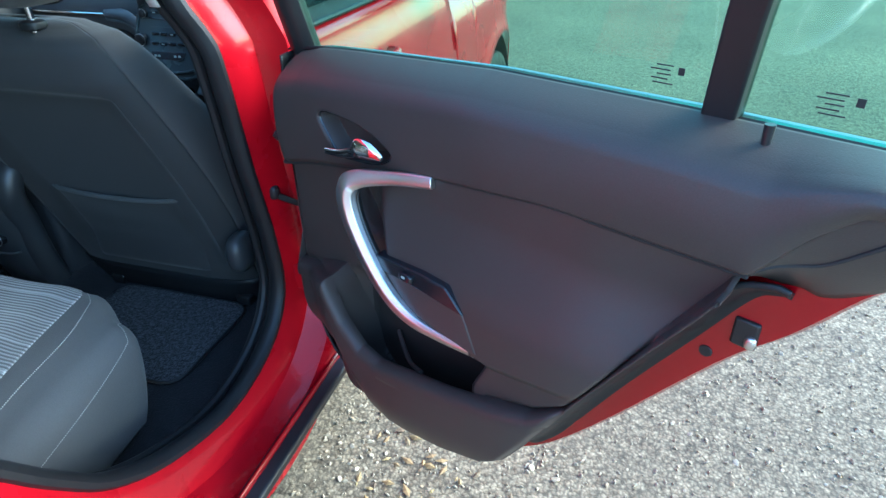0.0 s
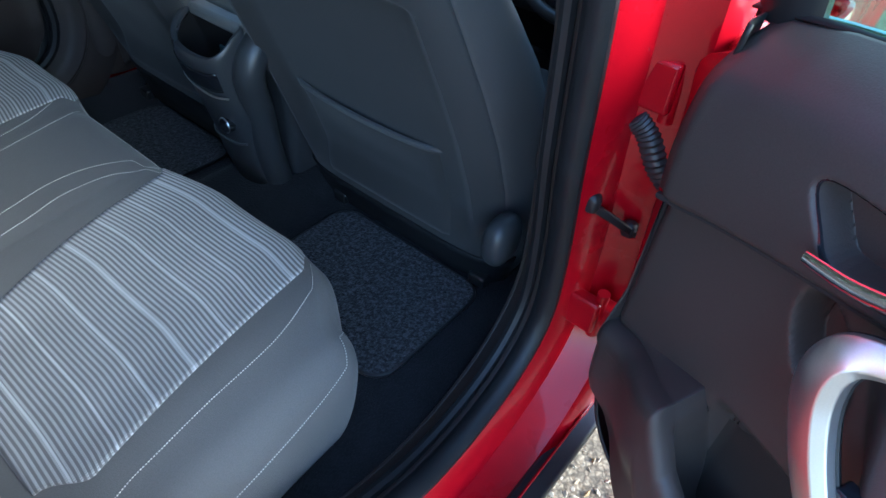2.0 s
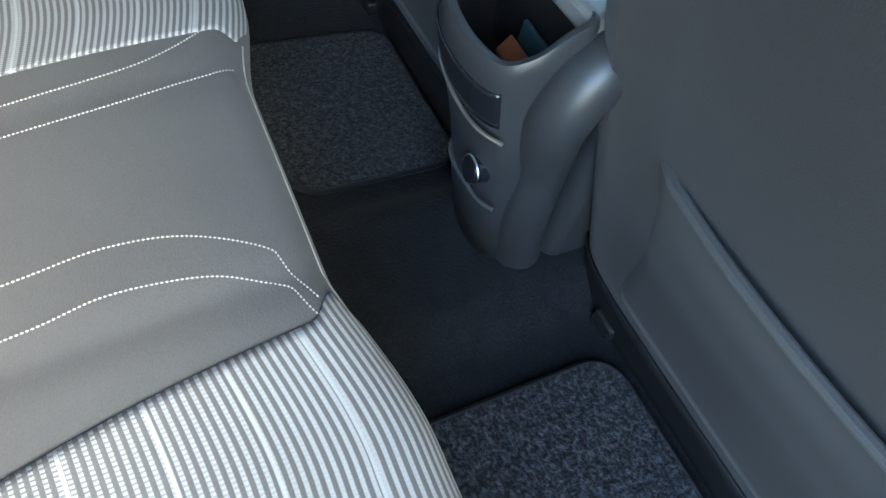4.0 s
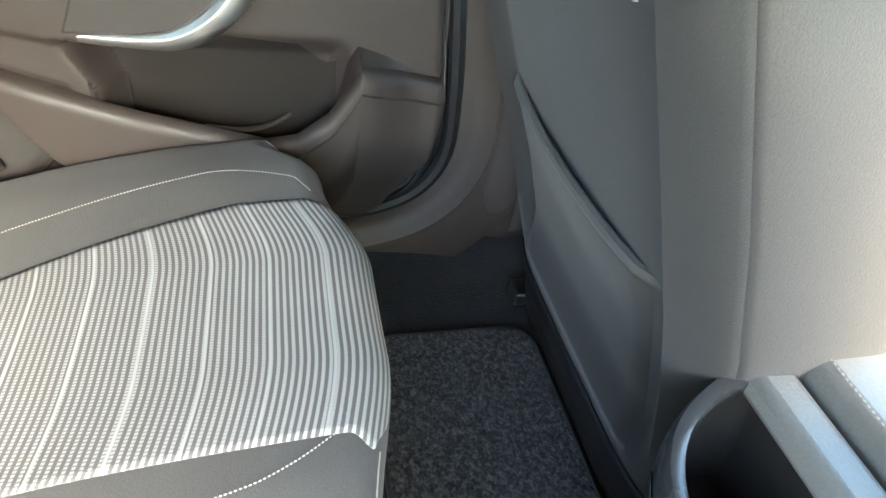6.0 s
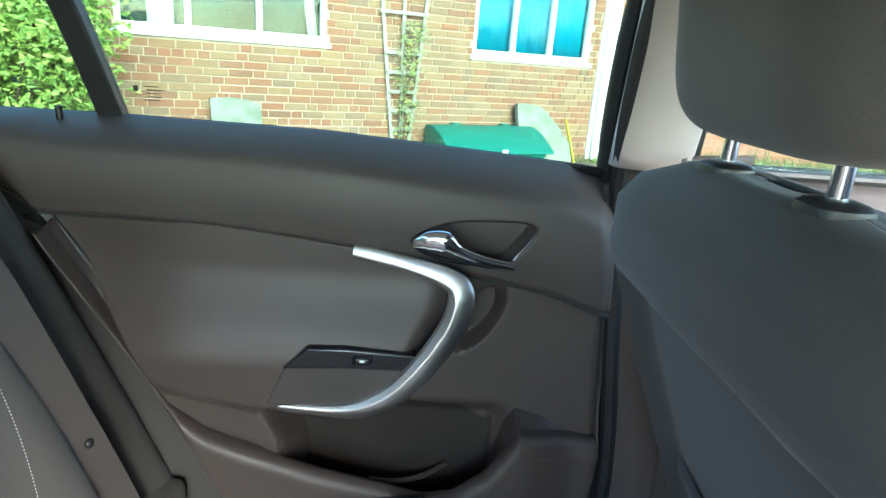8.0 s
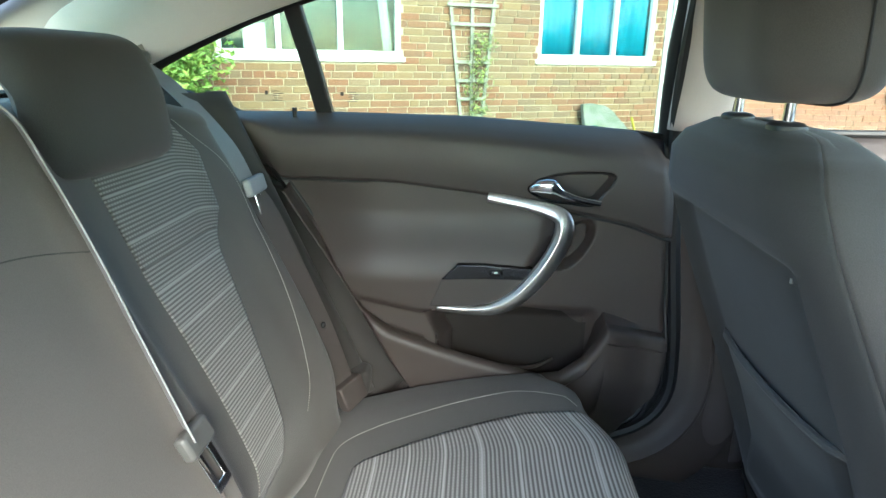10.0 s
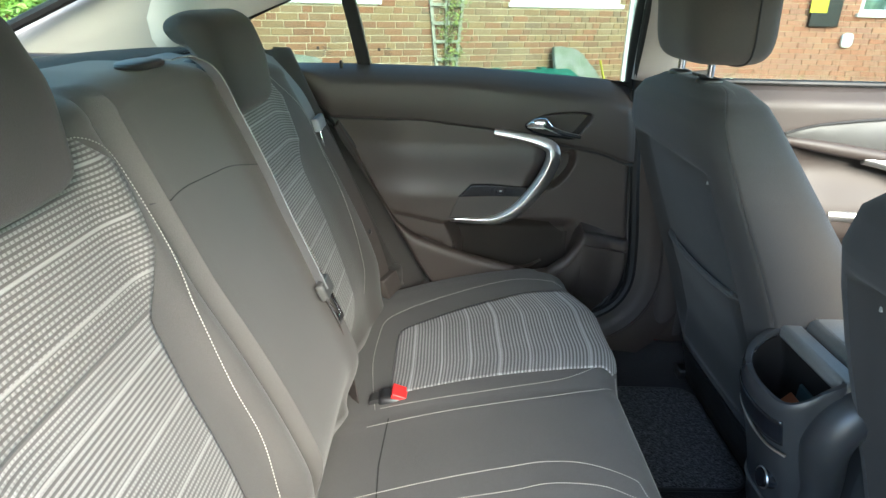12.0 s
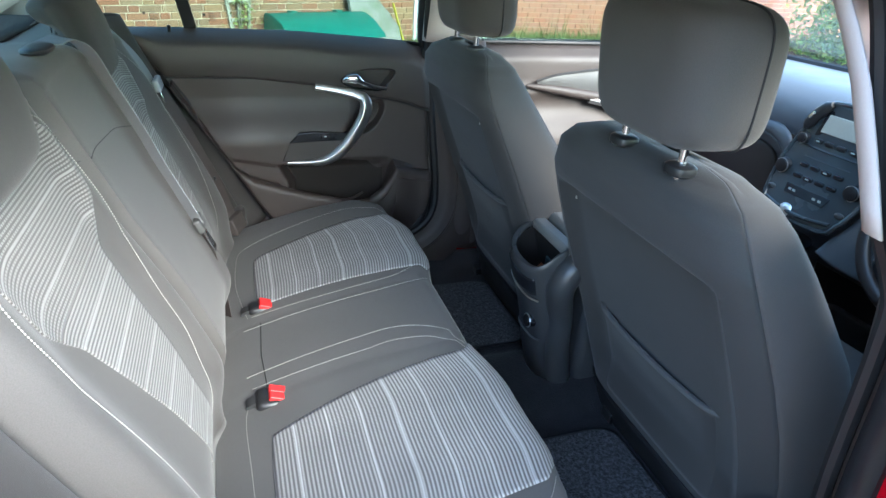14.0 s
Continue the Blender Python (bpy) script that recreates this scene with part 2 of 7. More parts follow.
class Shape:
    """Collects vertices and faces in world metres."""

    def __init__(self):
        self.v, self.f, self.uv = [], [], []

    def add(self, verts, faces, uvs=None):
        s = len(self.v)
        self.v += [Vector(q) for q in verts]
        self.uv += list(uvs) if uvs else [(0.0, 0.0)] * len(verts)
        self.f += [tuple(s + i for i in q) for q in faces]
        return self

    def grid(self, fn, us, vs, wrap=False, uvfn=None):
        us, vs = list(us), list(vs)
        nu, nv = len(us), len(vs)
        verts = [fn(a, b) for a in us for b in vs]
        uvs = [uvfn(a, b) for a in us for b in vs] if uvfn else None
        faces = []
        for i in range(nu if wrap else nu - 1):
            for j in range(nv - 1):
                i2 = (i + 1) % nu
                faces.append((i * nv + j, i2 * nv + j, i2 * nv + j + 1, i * nv + j + 1))
        return self.add(verts, faces, uvs)

    def loft(self, rings, caps=True, closed=False):
        n, m = len(rings[0]), len(rings)
        verts = [q for r in rings for q in r]
        faces = []
        for i in range(m if closed else m - 1):
            for j in range(n):
                a, b = i * n + j, i * n + (j + 1) % n
                c, d = ((i + 1) % m) * n + (j + 1) % n, ((i + 1) % m) * n + j
                faces.append((a, b, c, d))
        if caps and not closed:
            faces.append(tuple(range(n))[::-1])
            faces.append(tuple(range((m - 1) * n, m * n)))
        return self.add(verts, faces)

    def tube(self, path, r, n=8, closed=False, up=(0, 0, 1), flat=1.0):
        """r: one radius or one per point; flat: the section's height over its width, across up."""
        p = [Vector(q) for q in path]
        m = len(p)
        rings = []
        for i in range(m):
            a = p[i - 1] if (i or closed) else p[i]
            b = p[(i + 1) % m] if (i < m - 1 or closed) else p[i]
            t = (b - a).normalized()
            x = t.cross(Vector(up))
            if x.length < 1e-4:
                x = t.cross(Vector((1, 0, 0)))
            x.normalize()
            y = x.cross(t).normalized()
            rad = r[i] if isinstance(r, (list, tuple)) else r
            rings.append([p[i] + rad * (math.cos(2 * math.pi * j / n) * x + flat * math.sin(2 * math.pi * j / n) * y) for j in range(n)])
        return self.loft(rings, True, closed)

    def prism(self, outline, way):
        o = [Vector(q) for q in outline]
        w = Vector(way)
        n = len(o)
        faces = [tuple(range(n))[::-1], tuple(range(n, 2 * n))] + [(i, (i + 1) % n, n + (i + 1) % n, n + i) for i in range(n)]
        return self.add(o + [q + w for q in o], faces)

    def box(self, c, s):
        x, y, z = c
        a, b, d = s[0] / 2, s[1] / 2, s[2] / 2
        return self.prism([(x - a, y - b, z - d), (x + a, y - b, z - d), (x + a, y + b, z - d), (x - a, y + b, z - d)], (0, 0, s[2]))

    def pillow(self, c, s, power=3.5, nu=28, nv=16, bend=None):
        """A rounded block: a superellipsoid of the full size s round c."""
        def sp(x, e):
            return math.copysign(abs(x) ** e, x) if abs(x) > 1e-9 else 0.0
        e = 2.0 / power

        def fn(a, b):
            p = Vector((sp(math.cos(b), e) * sp(math.cos(a), e) * s[0] / 2, sp(math.cos(b), e) * sp(math.sin(a), e) * s[1] / 2, sp(math.sin(b), e) * s[2] / 2))
            return Vector(c) + (bend(p) if bend else p)
        return self.grid(fn, [2 * math.pi * i / nu for i in range(nu)], [-math.pi / 2 + math.pi * j / nv for j in range(nv + 1)], True)


def thing(name, at, label, category, group="", kind=""):
    e = new(name)
    e.empty_display_size = 0.05
    e.matrix_basis = pose(*at)
    ROOT[e] = pose(*at)
    return tagged(e, label, category, group, kind)


def part(name, shape, material, parent, label="", solid=0.0, bevel=0.0, shade=True, kind="", weld=True):
    """Links a shape as ONE mesh under a thing or a part (or at top level, with no parent)."""
    inv = ROOT[parent].inverted() if parent else Matrix()
    me = bpy.data.meshes.new(name)
    me.from_pydata([inv @ q for q in shape.v], [], shape.f)
    if any(q != (0.0, 0.0) for q in shape.uv):
        layer = me.uv_layers.new(name="cloth")
        for lp in me.loops:
            layer.data[lp.index].uv = shape.uv[lp.vertex_index]
    bm = bmesh.new()
    bm.from_mesh(me)
    if weld and len(bm.verts) < 60000:
        bmesh.ops.remove_doubles(bm, verts=bm.verts, dist=0.00005)
        bmesh.ops.recalc_face_normals(bm, faces=bm.faces)
    bm.to_mesh(me)
    bm.free()
    if shade:
        me.shade_smooth()
        me.set_sharp_from_angle(angle=radians(38))
    me.materials.append(material)
    ob = new(name, me)
    if parent:
        ob.parent = parent
        ROOT[ob] = ROOT[parent]
    if solid:
        md = ob.modifiers.new("thickness", 'SOLIDIFY')
        md.thickness, md.offset = solid, 0
    if bevel:
        md = ob.modifiers.new("edge", 'BEVEL')
        md.width, md.segments, md.limit_method, md.angle_limit = bevel, 3, 'ANGLE', radians(35)
    return tagged(ob, label, "", "", kind)


def stitches(path, step=0.0066, length=0.0054, r=0.0016):
    """A row of short thread stitches along a path."""
    s = Shape()
    p = [Vector(q) for q in path]
    seg = [(b - a).length for a, b in zip(p, p[1:])]
    total, d = sum(seg), 0.0

    def at(x):
        for a, b, l in zip(p, p[1:], seg):
            if x <= l:
                return a.lerp(b, x / l if l else 0)
            x -= l
        return p[-1].copy()
    while d + length < total:
        a, b = at(d), at(d + length)
        t = (b - a).normalized() if (b - a).length > 1e-6 else Vector((1, 0, 0))
        x = t.cross(Vector((0.2, 0.1, 1))).normalized()
        y = x.cross(t)
        mid = (a + b) / 2
        ring = [mid + r * (x * math.cos(i * 2.0944) + y * math.sin(i * 2.0944)) for i in range(3)]
        s.add([a, b] + ring, [(0, 2, 3), (0, 3, 4), (0, 4, 2), (1, 3, 2), (1, 4, 3), (1, 2, 4)])
        d += step
    return s


def lin(a, b, n):
    return [a + (b - a) * i / (n - 1) for i in range(n)]


# ---- car shell ----
def tumble(z):
    return 0.33 * max(0.0, z - 1.03)


# door opening, (y, z), from the top of the middle pillar down, along the sill and up the wheel arch
OPENING = [(0.520, 1.30), (0.532, 1.2), (0.542, 1.11), (0.564, 1.05), (0.579, 0.955), (0.596, 0.80), (0.622, 0.63), (0.616, 0.50), (0.530, 0.415),
           (0.380, 0.385), (0.222, 0.428), (0.115, 0.495), (0.045, 0.583), (-0.006, 0.665), (-0.072, 0.77), (-0.15, 0.89), (-0.22, 0.99),
           (-0.29, 1.06), (-0.40, 1.10), (-0.47, 1.125), (-0.465, 1.165), (-0.33, 1.225), (-0.18, 1.28), (0.0, 1.33), (0.2, 1.362), (0.40, 1.37), (0.49, 1.35)]
# on the closed side the trim and its seal lap over the door's edge
LAPPED = [(0.520, 1.30), (0.524, 1.2), (0.530, 1.11), (0.538, 1.05), (0.550, 0.955), (0.567, 0.80), (0.588, 0.63), (0.586, 0.505), (0.520, 0.428), (0.380, 0.400)] + OPENING[10:]
LOOPS = {side: [(q.x, q.y) for q in spline([(y, z, 0) for y, z in way], 5, True)] for side, way in ((1, OPENING), (-1, LAPPED))}


def loop_offset(d, side):
    """The opening's outline moved outwards by d."""
    way = LOOPS[side]
    n = len(way)
    out = []
    for i, (y, z) in enumerate(way):
        (y0, z0), (y1, z1) = way[i - 2], way[(i + 2) % n]
        ty, tz = y1 - y0, z1 - z0
        l = math.hypot(ty, tz) or 1
        out.append((y + d * tz / l * OUT, z - d * ty / l * OUT))
    return out


# outward must point away from the opening's middle
OUT = 1
OUT = 1 if loop_offset(0.05, 1)[40][1] < LOOPS[1][40][1] else -1

body = thing("hatchback", (0, 0.6, 0), "red five-door hatchback body shell parked on gravel", "car body")


def ring(side, rows, closed=True, pick=None):
    s = Shape()
    rings = []
    for u, d in rows:
        pts = loop_offset(d, side)
        if pick:
            pts = pts[pick[0]:pick[1]]
        rings.append([Vector((side * (u - tumble(z)), y, z)) for y, z in pts])
    n = len(rings[0])
    verts = [q for r in rings for q in r]
    faces = [(i * n + j, i * n + (j + 1) % n, (i + 1) * n + (j + 1) % n, (i + 1) * n + j)
             for i in range(len(rings) - 1) for j in range(n if closed else n - 1)]
    return s.add(verts, faces)


for side in (1, -1):
    part("door_frame", ring(side, [(0.760, -0.002), (0.785, 0.006), (0.792, 0.018), (0.804, 0.046), (0.812, 0.072), (0.845, 0.086), (0.868, 0.090), (0.880, 0.105), (0.887, 0.15)]),
         RED_DULL, body, "glossy red painted door surround", solid=0.002)
    part("door_seal", Shape().tube([(side * (0.776 - tumble(z)), y, z) for y, z in loop_offset(0.0, side)], 0.0145, 10, True, up=(1, 0, 0), flat=1.25), RUBBER, body, "black rubber door seal")
    part("seal_lip", Shape().tube([(side * ((0.738 if side > 0 else 0.722) - tumble(z)), y, z) for y, z in loop_offset(0.007 if side > 0 else 0.001, side)], 0.0095 if side > 0 else 0.0125, 8, True, up=(1, 0, 0)), RUBBER, body)
    if side < 0:
        part("seal_root", Shape().tube([(side * (0.744 - tumble(z)), y, z) for y, z in loop_offset(-0.012, side)[20:70]], 0.013, 8, up=(1, 0, 0)), RUBBER, body)
    # trim from the seal into the cabin, along the sill and the middle pillar's foot
    step = [(0.760, 0.008), (0.742, 0.016), (0.72, 0.032), (0.70, 0.056), (0.688, 0.075), (0.680, 0.15)] if side > 0 else [(0.735, 0.004), (0.730, 0.008), (0.727, 0.016), (0.726, 0.034), (0.722, 0.046), (0.714, 0.057), (0.706, 0.064), (0.7025, 0.068), (0.7035, 0.073), (0.710, 0.078), (0.712, 0.090), (0.690, 0.15)]
    part("sill_trim", ring(side, step, False, (14, 59)), TRIM, body,
         "dark moulded sill and pillar trim", solid=0.002)
    part("arch_trim", ring(side, [(0.760, 0.008), (0.742, 0.016), (0.72, 0.032), (0.70, 0.056), (0.688, 0.075), (0.680, 0.15)], False, (58, 106)), BOLSTER, body,
         "charcoal trim over the wheel arch", solid=0.002)
    if side > 0:
        part("scuff_ridge", Shape().tube([(side * 0.697, y, z) for y, z in loop_offset(0.062, side)[28:56]], 0.006, 8, up=(1, 0, 0)), TRIM, body)
    part("headliner_edge", ring(side, [(0.757, 0.004), (0.738, 0.010), (0.715, 0.022), (0.68, 0.05), (0.63, 0.10)] if side > 0 else [(0.764, -0.004), (0.748, -0.024), (0.728, -0.036), (0.710, -0.038), (0.692, -0.022), (0.668, 0.02), (0.64, 0.07)], False, (96, 135)), HEADLINER, body, "grey moulded trim over the door", solid=0.002)
    # middle pillar
    def pillar(a, v, side=side):
        z = 1.055 + 0.32 * v if side < 0 else 1.104 + 0.27 * v
        base = 0.735 - tumble(z) if side < 0 else float(np.interp(z, [1.10, 1.164, 1.23, 1.267, 1.294, 1.375], [0.736, 0.708, 0.676, 0.654, 0.634, 0.575]))
        y0, y1 = 0.508 + 0.018 * (1 - v), 0.625 - 0.01 * v
        th = a * math.pi
        return Vector((side * (base - 0.035 * math.sin(th) ** 0.5), y0 + (y1 - y0) * (1 - math.cos(th)) / 2, z))
    part("upper_pillar_trim", Shape().grid(pillar, lin(0, 1, 15), lin(0, 1, 12)), PILLAR, body, "pale grey upper pillar trim", solid=0.003)

    def pillar_low(a, v, side=side):
        z = 0.36 + (0.70 if side < 0 else 0.75) * v
        y0 = float(np.interp(z, [0.36, 0.48, 0.62, 0.80, 0.955, 1.06], [0.655, 0.660, 0.660, 0.632, 0.612, 0.585]))
        th = a * math.pi
        return Vector((side * (0.752 - 0.060 * math.sin(th) ** 0.45), y0 + 0.14 * (1 - math.cos(th)) / 2, z))
    part("lower_pillar_trim", Shape().grid(pillar_low, lin(0, 1, 17), lin(0, 1, 14)), TRIM, body, "dark lower pillar trim", solid=0.003)
    part("sill_strip", Shape().prism([(side * 0.868, -0.02, 0.318), (side * 0.912, -0.02, 0.312), (side * 0.912, -0.02, 0.290), (side * 0.868, -0.02, 0.290)], (0, 1.7, 0)), BLACK, body, "black plastic sill strip", bevel=0.006)
    part("sill_panel", Shape().grid(lambda a, v, side=side: Vector((side * (0.886 - 0.05 * a + 0.012 * math.sin(math.pi * a)), -0.1 + 1.85 * v, 0.335 - 0.16 * a)), lin(0, 1, 8), lin(0, 1, 10)), RED, body, solid=0.003)
    # pale trim behind the rear door, over the quarter
    def quarter(a, v, side=side):
        y = -0.39 - 0.72 * a
        lo = 1.05
        hi = max(lo + 0.01, 1.337 + 0.437 * (y + 0.39))
        z = lo + (hi - lo) * v
        return Vector((side * (0.695 - 0.125 * v ** 1.3 * (hi - lo) / 0.287 - 0.045 * a - 0.012 * math.sin(math.pi * v)), y, z))
    part("rear_pillar_trim", Shape().grid(quarter, lin(0, 1, 12), lin(0, 1, 10)), REAR_TRIM, body, "pale grey rear pillar trim", solid=0.004)
    part("quarter_panel", Shape().grid(lambda a, v, side=side: Vector((side * (0.885 - 0.25 * max(0, v - 0.75) - 0.02 * (1 - v) + 0.02 * math.sin(math.pi * v)), -0.18 - 1.0 * a - (0.2 * v if a < 0.1 else 0), 0.5 + 0.52 * v)), lin(0, 1, 14), lin(0, 1, 12)), RED, body, solid=0.003)

# floor and tunnel
def floor_z(x, y):
    hump = 0.045 * (1 - smooth(abs(x), 0.07, 0.15))
    return 0.322 + hump - 0.004 * math.cos(9 * x)
part("floor_carpet", Shape().grid(lambda a, b: Vector((a, b, floor_z(a, b))), lin(-0.76, 0.76, 60), lin(0.02, 1.75, 42)), CARPET, body, "black cabin carpet", solid=0.004)
for side in (1, -1):
    part("sill_lining", Shape().box((side * 0.712, 1.22, 0.385), (0.02, 0.90, 0.17)), TRIM, body, bevel=0.006)
part("floor_pan", Shape().box((0, 0.3, 0.245), (1.70, 3.0, 0.02)), BLACK, body)
part("bulkhead", Shape().box((0, 1.78, 0.62), (1.40, 0.03, 0.62)), CARPET, body, bevel=0.004)

# roof lining and skin
def roof(lift):
    def fn(a, b):
        z = 1.405 + lift - 0.10 * (abs(a) / 0.62) ** 2.6 - 0.10 * smooth(-b, 0.35, 1.2) - 0.07 * smooth(b, 0.55, 1.1)
        return Vector((a, b, z))
    return fn
part("headliner", Shape().grid(roof(0), lin(-0.62, 0.62, 32), lin(-0.45, 0.95, 26)), HEADLINER, body, "pale grey headliner", solid=0.004)
part("roof_skin", Shape().grid(roof(0.035), lin(-0.66, 0.66, 32), lin(-0.47, 1.0, 26)), RED, body, "red painted roof", solid=0.003)
# windscreen, rear window and front pillars
screen = part("windscreen", Shape().grid(lambda a, v: Vector((a * (0.60 + 0.12 * v), 0.98 + 0.92 * v - 0.05 * a * a, 1.335 - 0.30 * v)), lin(-1, 1, 20), lin(0, 1, 12)), GLASS_F, body, "clear windscreen glass", solid=0.004)
screen.visible_shadow = False
part("screen_base", Shape().tube(spline([(-0.72, 1.80, 1.035), (-0.35, 1.86, 1.03), (0, 1.88, 1.03), (0.35, 1.86, 1.03), (0.72, 1.80, 1.035)], 6), 0.014, 8), RUBBER, body, "black windscreen base seal")
# the tailgate slopes down from the rear edge of the roof
def gate(a, v, lift=0.0):
    return Vector((a * (0.565 + 0.03 * v), -0.43 - 0.72 * v, 1.398 - 0.078 * abs(a) ** 2.6 - 0.315 * v + lift))
rear = part("tailgate_window", Shape().grid(gate, lin(-1, 1, 24), lin(0, 1, 12)), GLASS_R, body, "tinted tailgate window", solid=0.004)
rear.visible_shadow = False
part("tailgate_seal", Shape().tube(spline([gate(-1, v) for v in lin(1, 0.04, 7)] + [gate(a, 0.0) for a in lin(-0.96, 0.96, 13)] + [gate(1, v) for v in lin(0.04, 1, 7)], 4), 0.012, 8), RUBBER, body, "black tailgate seal")
part("tailgate_panel", Shape().grid(lambda a, i: Vector((a * 0.62, (-1.13, -1.20, -1.46, -1.56, -1.60, -1.62)[int(i)], (1.078, 1.06, 1.03, 0.98, 0.75, 0.45)[int(i)] - 0.07 * abs(a) ** 2.6 * (i < 3))), lin(-1, 1, 16), range(6)), RED, body, "red tailgate", solid=0.004)
for side in (1, -1):
    part("front_pillar", Shape().tube(spline([(side * 0.60, 0.90, 1.335), (side * 0.66, 1.25, 1.24), (side * 0.735, 1.75, 1.06)], 6), 0.032, 10, flat=0.7), PALE_TRIM, body, "pale grey windscreen pillar")
    part("roof_rail", Shape().tube(spline([(side * 0.60, -0.45, 1.27), (side * 0.625, 0.0, 1.36), (side * 0.625, 0.5, 1.385), (side * 0.60, 0.95, 1.34)], 6), 0.03, 10), PILLAR, body, "grey roof edge trim")
part("bonnet", Shape().grid(lambda a, v: Vector((a * 0.80, 1.92 + 0.95 * v, 1.00 - 0.22 * v * v - 0.06 * a * a)), lin(-1, 1, 16), lin(0, 1, 12)), RED, body, "red bonnet", solid=0.004)

# front wing, with the wheel arch cut out
def wing(side):
    s = Shape()
    cy, cz, r = 2.24, 0.34, 0.385
    ys = lin(1.60, 2.85, 46)
    def low(y):
        d = abs(y - cy)
        return cz + math.sqrt(max(0.0, r * r - d * d)) if d < r else 0.20
    def fn(a, v):
        z0, z1 = low(a), 0.99 - 0.22 * smooth(a, 1.9, 2.9)
        z = z0 + (z1 - z0) * v
        flare = 0.018 * math.exp(-((math.hypot(a - cy, z - cz) - r) / 0.05) ** 2)
        return Vector((side * (0.905 - 0.10 * smooth(a, 2.3, 2.9) - 0.06 * smooth(z, 0.80, 1.0) ** 2 + flare), a, z))
    return s.grid(fn, ys, lin(0, 1, 16))
for side in (1, -1):
    part("front_wing", wing(side), RED, body, "glossy red front wing", solid=0.003)
    part("arch_liner", Shape().grid(lambda a, v, side=side: Vector((side * (0.60 + 0.28 * v), 2.24 + 0.385 * math.cos(a), 0.34 + 0.385 * math.sin(a))), lin(0, math.pi, 18), lin(0, 1, 3)), BLACK, body, solid=0.003)


def road_wheel(side, y):
    w = thing("road_wheel", (side * 0.80, y, 0.325), "silver alloy road wheel with black tyre on gravel", "wheel", "wheels of the red car")
    c = Vector((side * 0.80, y, 0.325))
    def lathe(profile, n=40):
        s = Shape()
        rings = [[c + Vector((side * dx, r * math.cos(2 * math.pi * i / n), r * math.sin(2 * math.pi * i / n))) for i in range(n)] for dx, r in profile]
        return s.loft(rings, False)
    part("tyre", lathe([(-0.09, 0.23), (-0.10, 0.27), (-0.085, 0.315), (-0.03, 0.325), (0.05, 0.325), (0.09, 0.312), (0.10, 0.27), (0.092, 0.232)]), RUBBER, w, "black rubber tyre", solid=0.003)
    part("rim", lathe([(-0.08, 0.225), (0.02, 0.21), (0.07, 0.222), (0.092, 0.234)]), SILVER, w, "silver alloy rim", solid=0.003)
    for i in range(5):
        a = i * 2 * math.pi / 5 + 0.3
        t, q = Vector((0, math.cos(a), math.sin(a))), Vector((0, -math.sin(a), math.cos(a)))
        o = [c + Vector((side * 0.055, 0, 0)) + t * r + q * h for r, h in ((0.03, -0.03), (0.215, -0.02), (0.215, 0.02), (0.03, 0.03))]
        part("spoke", Shape().prism(o, (side * 0.025, 0, 0)), SILVER, w, bevel=0.006)
    part("hub_cap", lathe([(0.05, 0.06), (0.085, 0.05), (0.092, 0.0005)], 20), SILVER, w)
for side in (1, -1):
    road_wheel(side, 2.24)
    road_wheel(side, -0.50)


# ---- rear doors ----
FOLD = ([-0.455, -0.40, -0.352, -0.305, -0.256, -0.226, -0.208, -0.189], [1.098, 1.068, 1.057, 1.047, 1.038, 1.008, 0.982, 0.955])
CREASE = ([-0.30, -0.189, -0.043, 0.03, 0.207, 0.323, 0.534, 0.61], [0.945, 0.954, 0.952, 0.950, 0.930, 0.907, 0.868, 0.850])
BELTZ = ([-0.47, -0.40, -0.36, -0.10, 0.155, 0.398, 0.516, 0.60], [1.112, 1.074, 1.068, 1.070, 1.067, 1.052, 1.043, 1.030])
BOTTOM = ([-0.189, -0.169, -0.122, -0.048, 0.017, 0.055, 0.085, 0.177, 0.333, 0.438, 0.50, 0.555, 0.585, 0.600, 0.607],
          [0.954, 0.916, 0.839, 0.715, 0.598, 0.536, 0.506, 0.460, 0.410, 0.402, 0.410, 0.440, 0.490, 0.60, 0.849])
RIM = ([-0.10, -0.06, 0.01, 0.10, 0.16, 0.25, 0.312, 0.356, 0.40, 0.425, 0.44, 0.53, 0.62], [0.72, 0.695, 0.645, 0.615, 0.595, 0.572, 0.556, 0.563, 0.598, 0.635, 0.664, 0.640, 0.625])


def front_edge(y, z, part_way=1.0):
    """Draws the trim's front end in to the sloping door edge."""
    end = float(np.interp(z, [0.42, 0.50, 0.60, 0.74, 0.86, 0.955, 1.05], [0.572, 0.576, 0.578, 0.564, 0.552, 0.541, 0.528]))
    return y - smooth(y, 0.44, 0.607) * (0.607 - end) * part_way


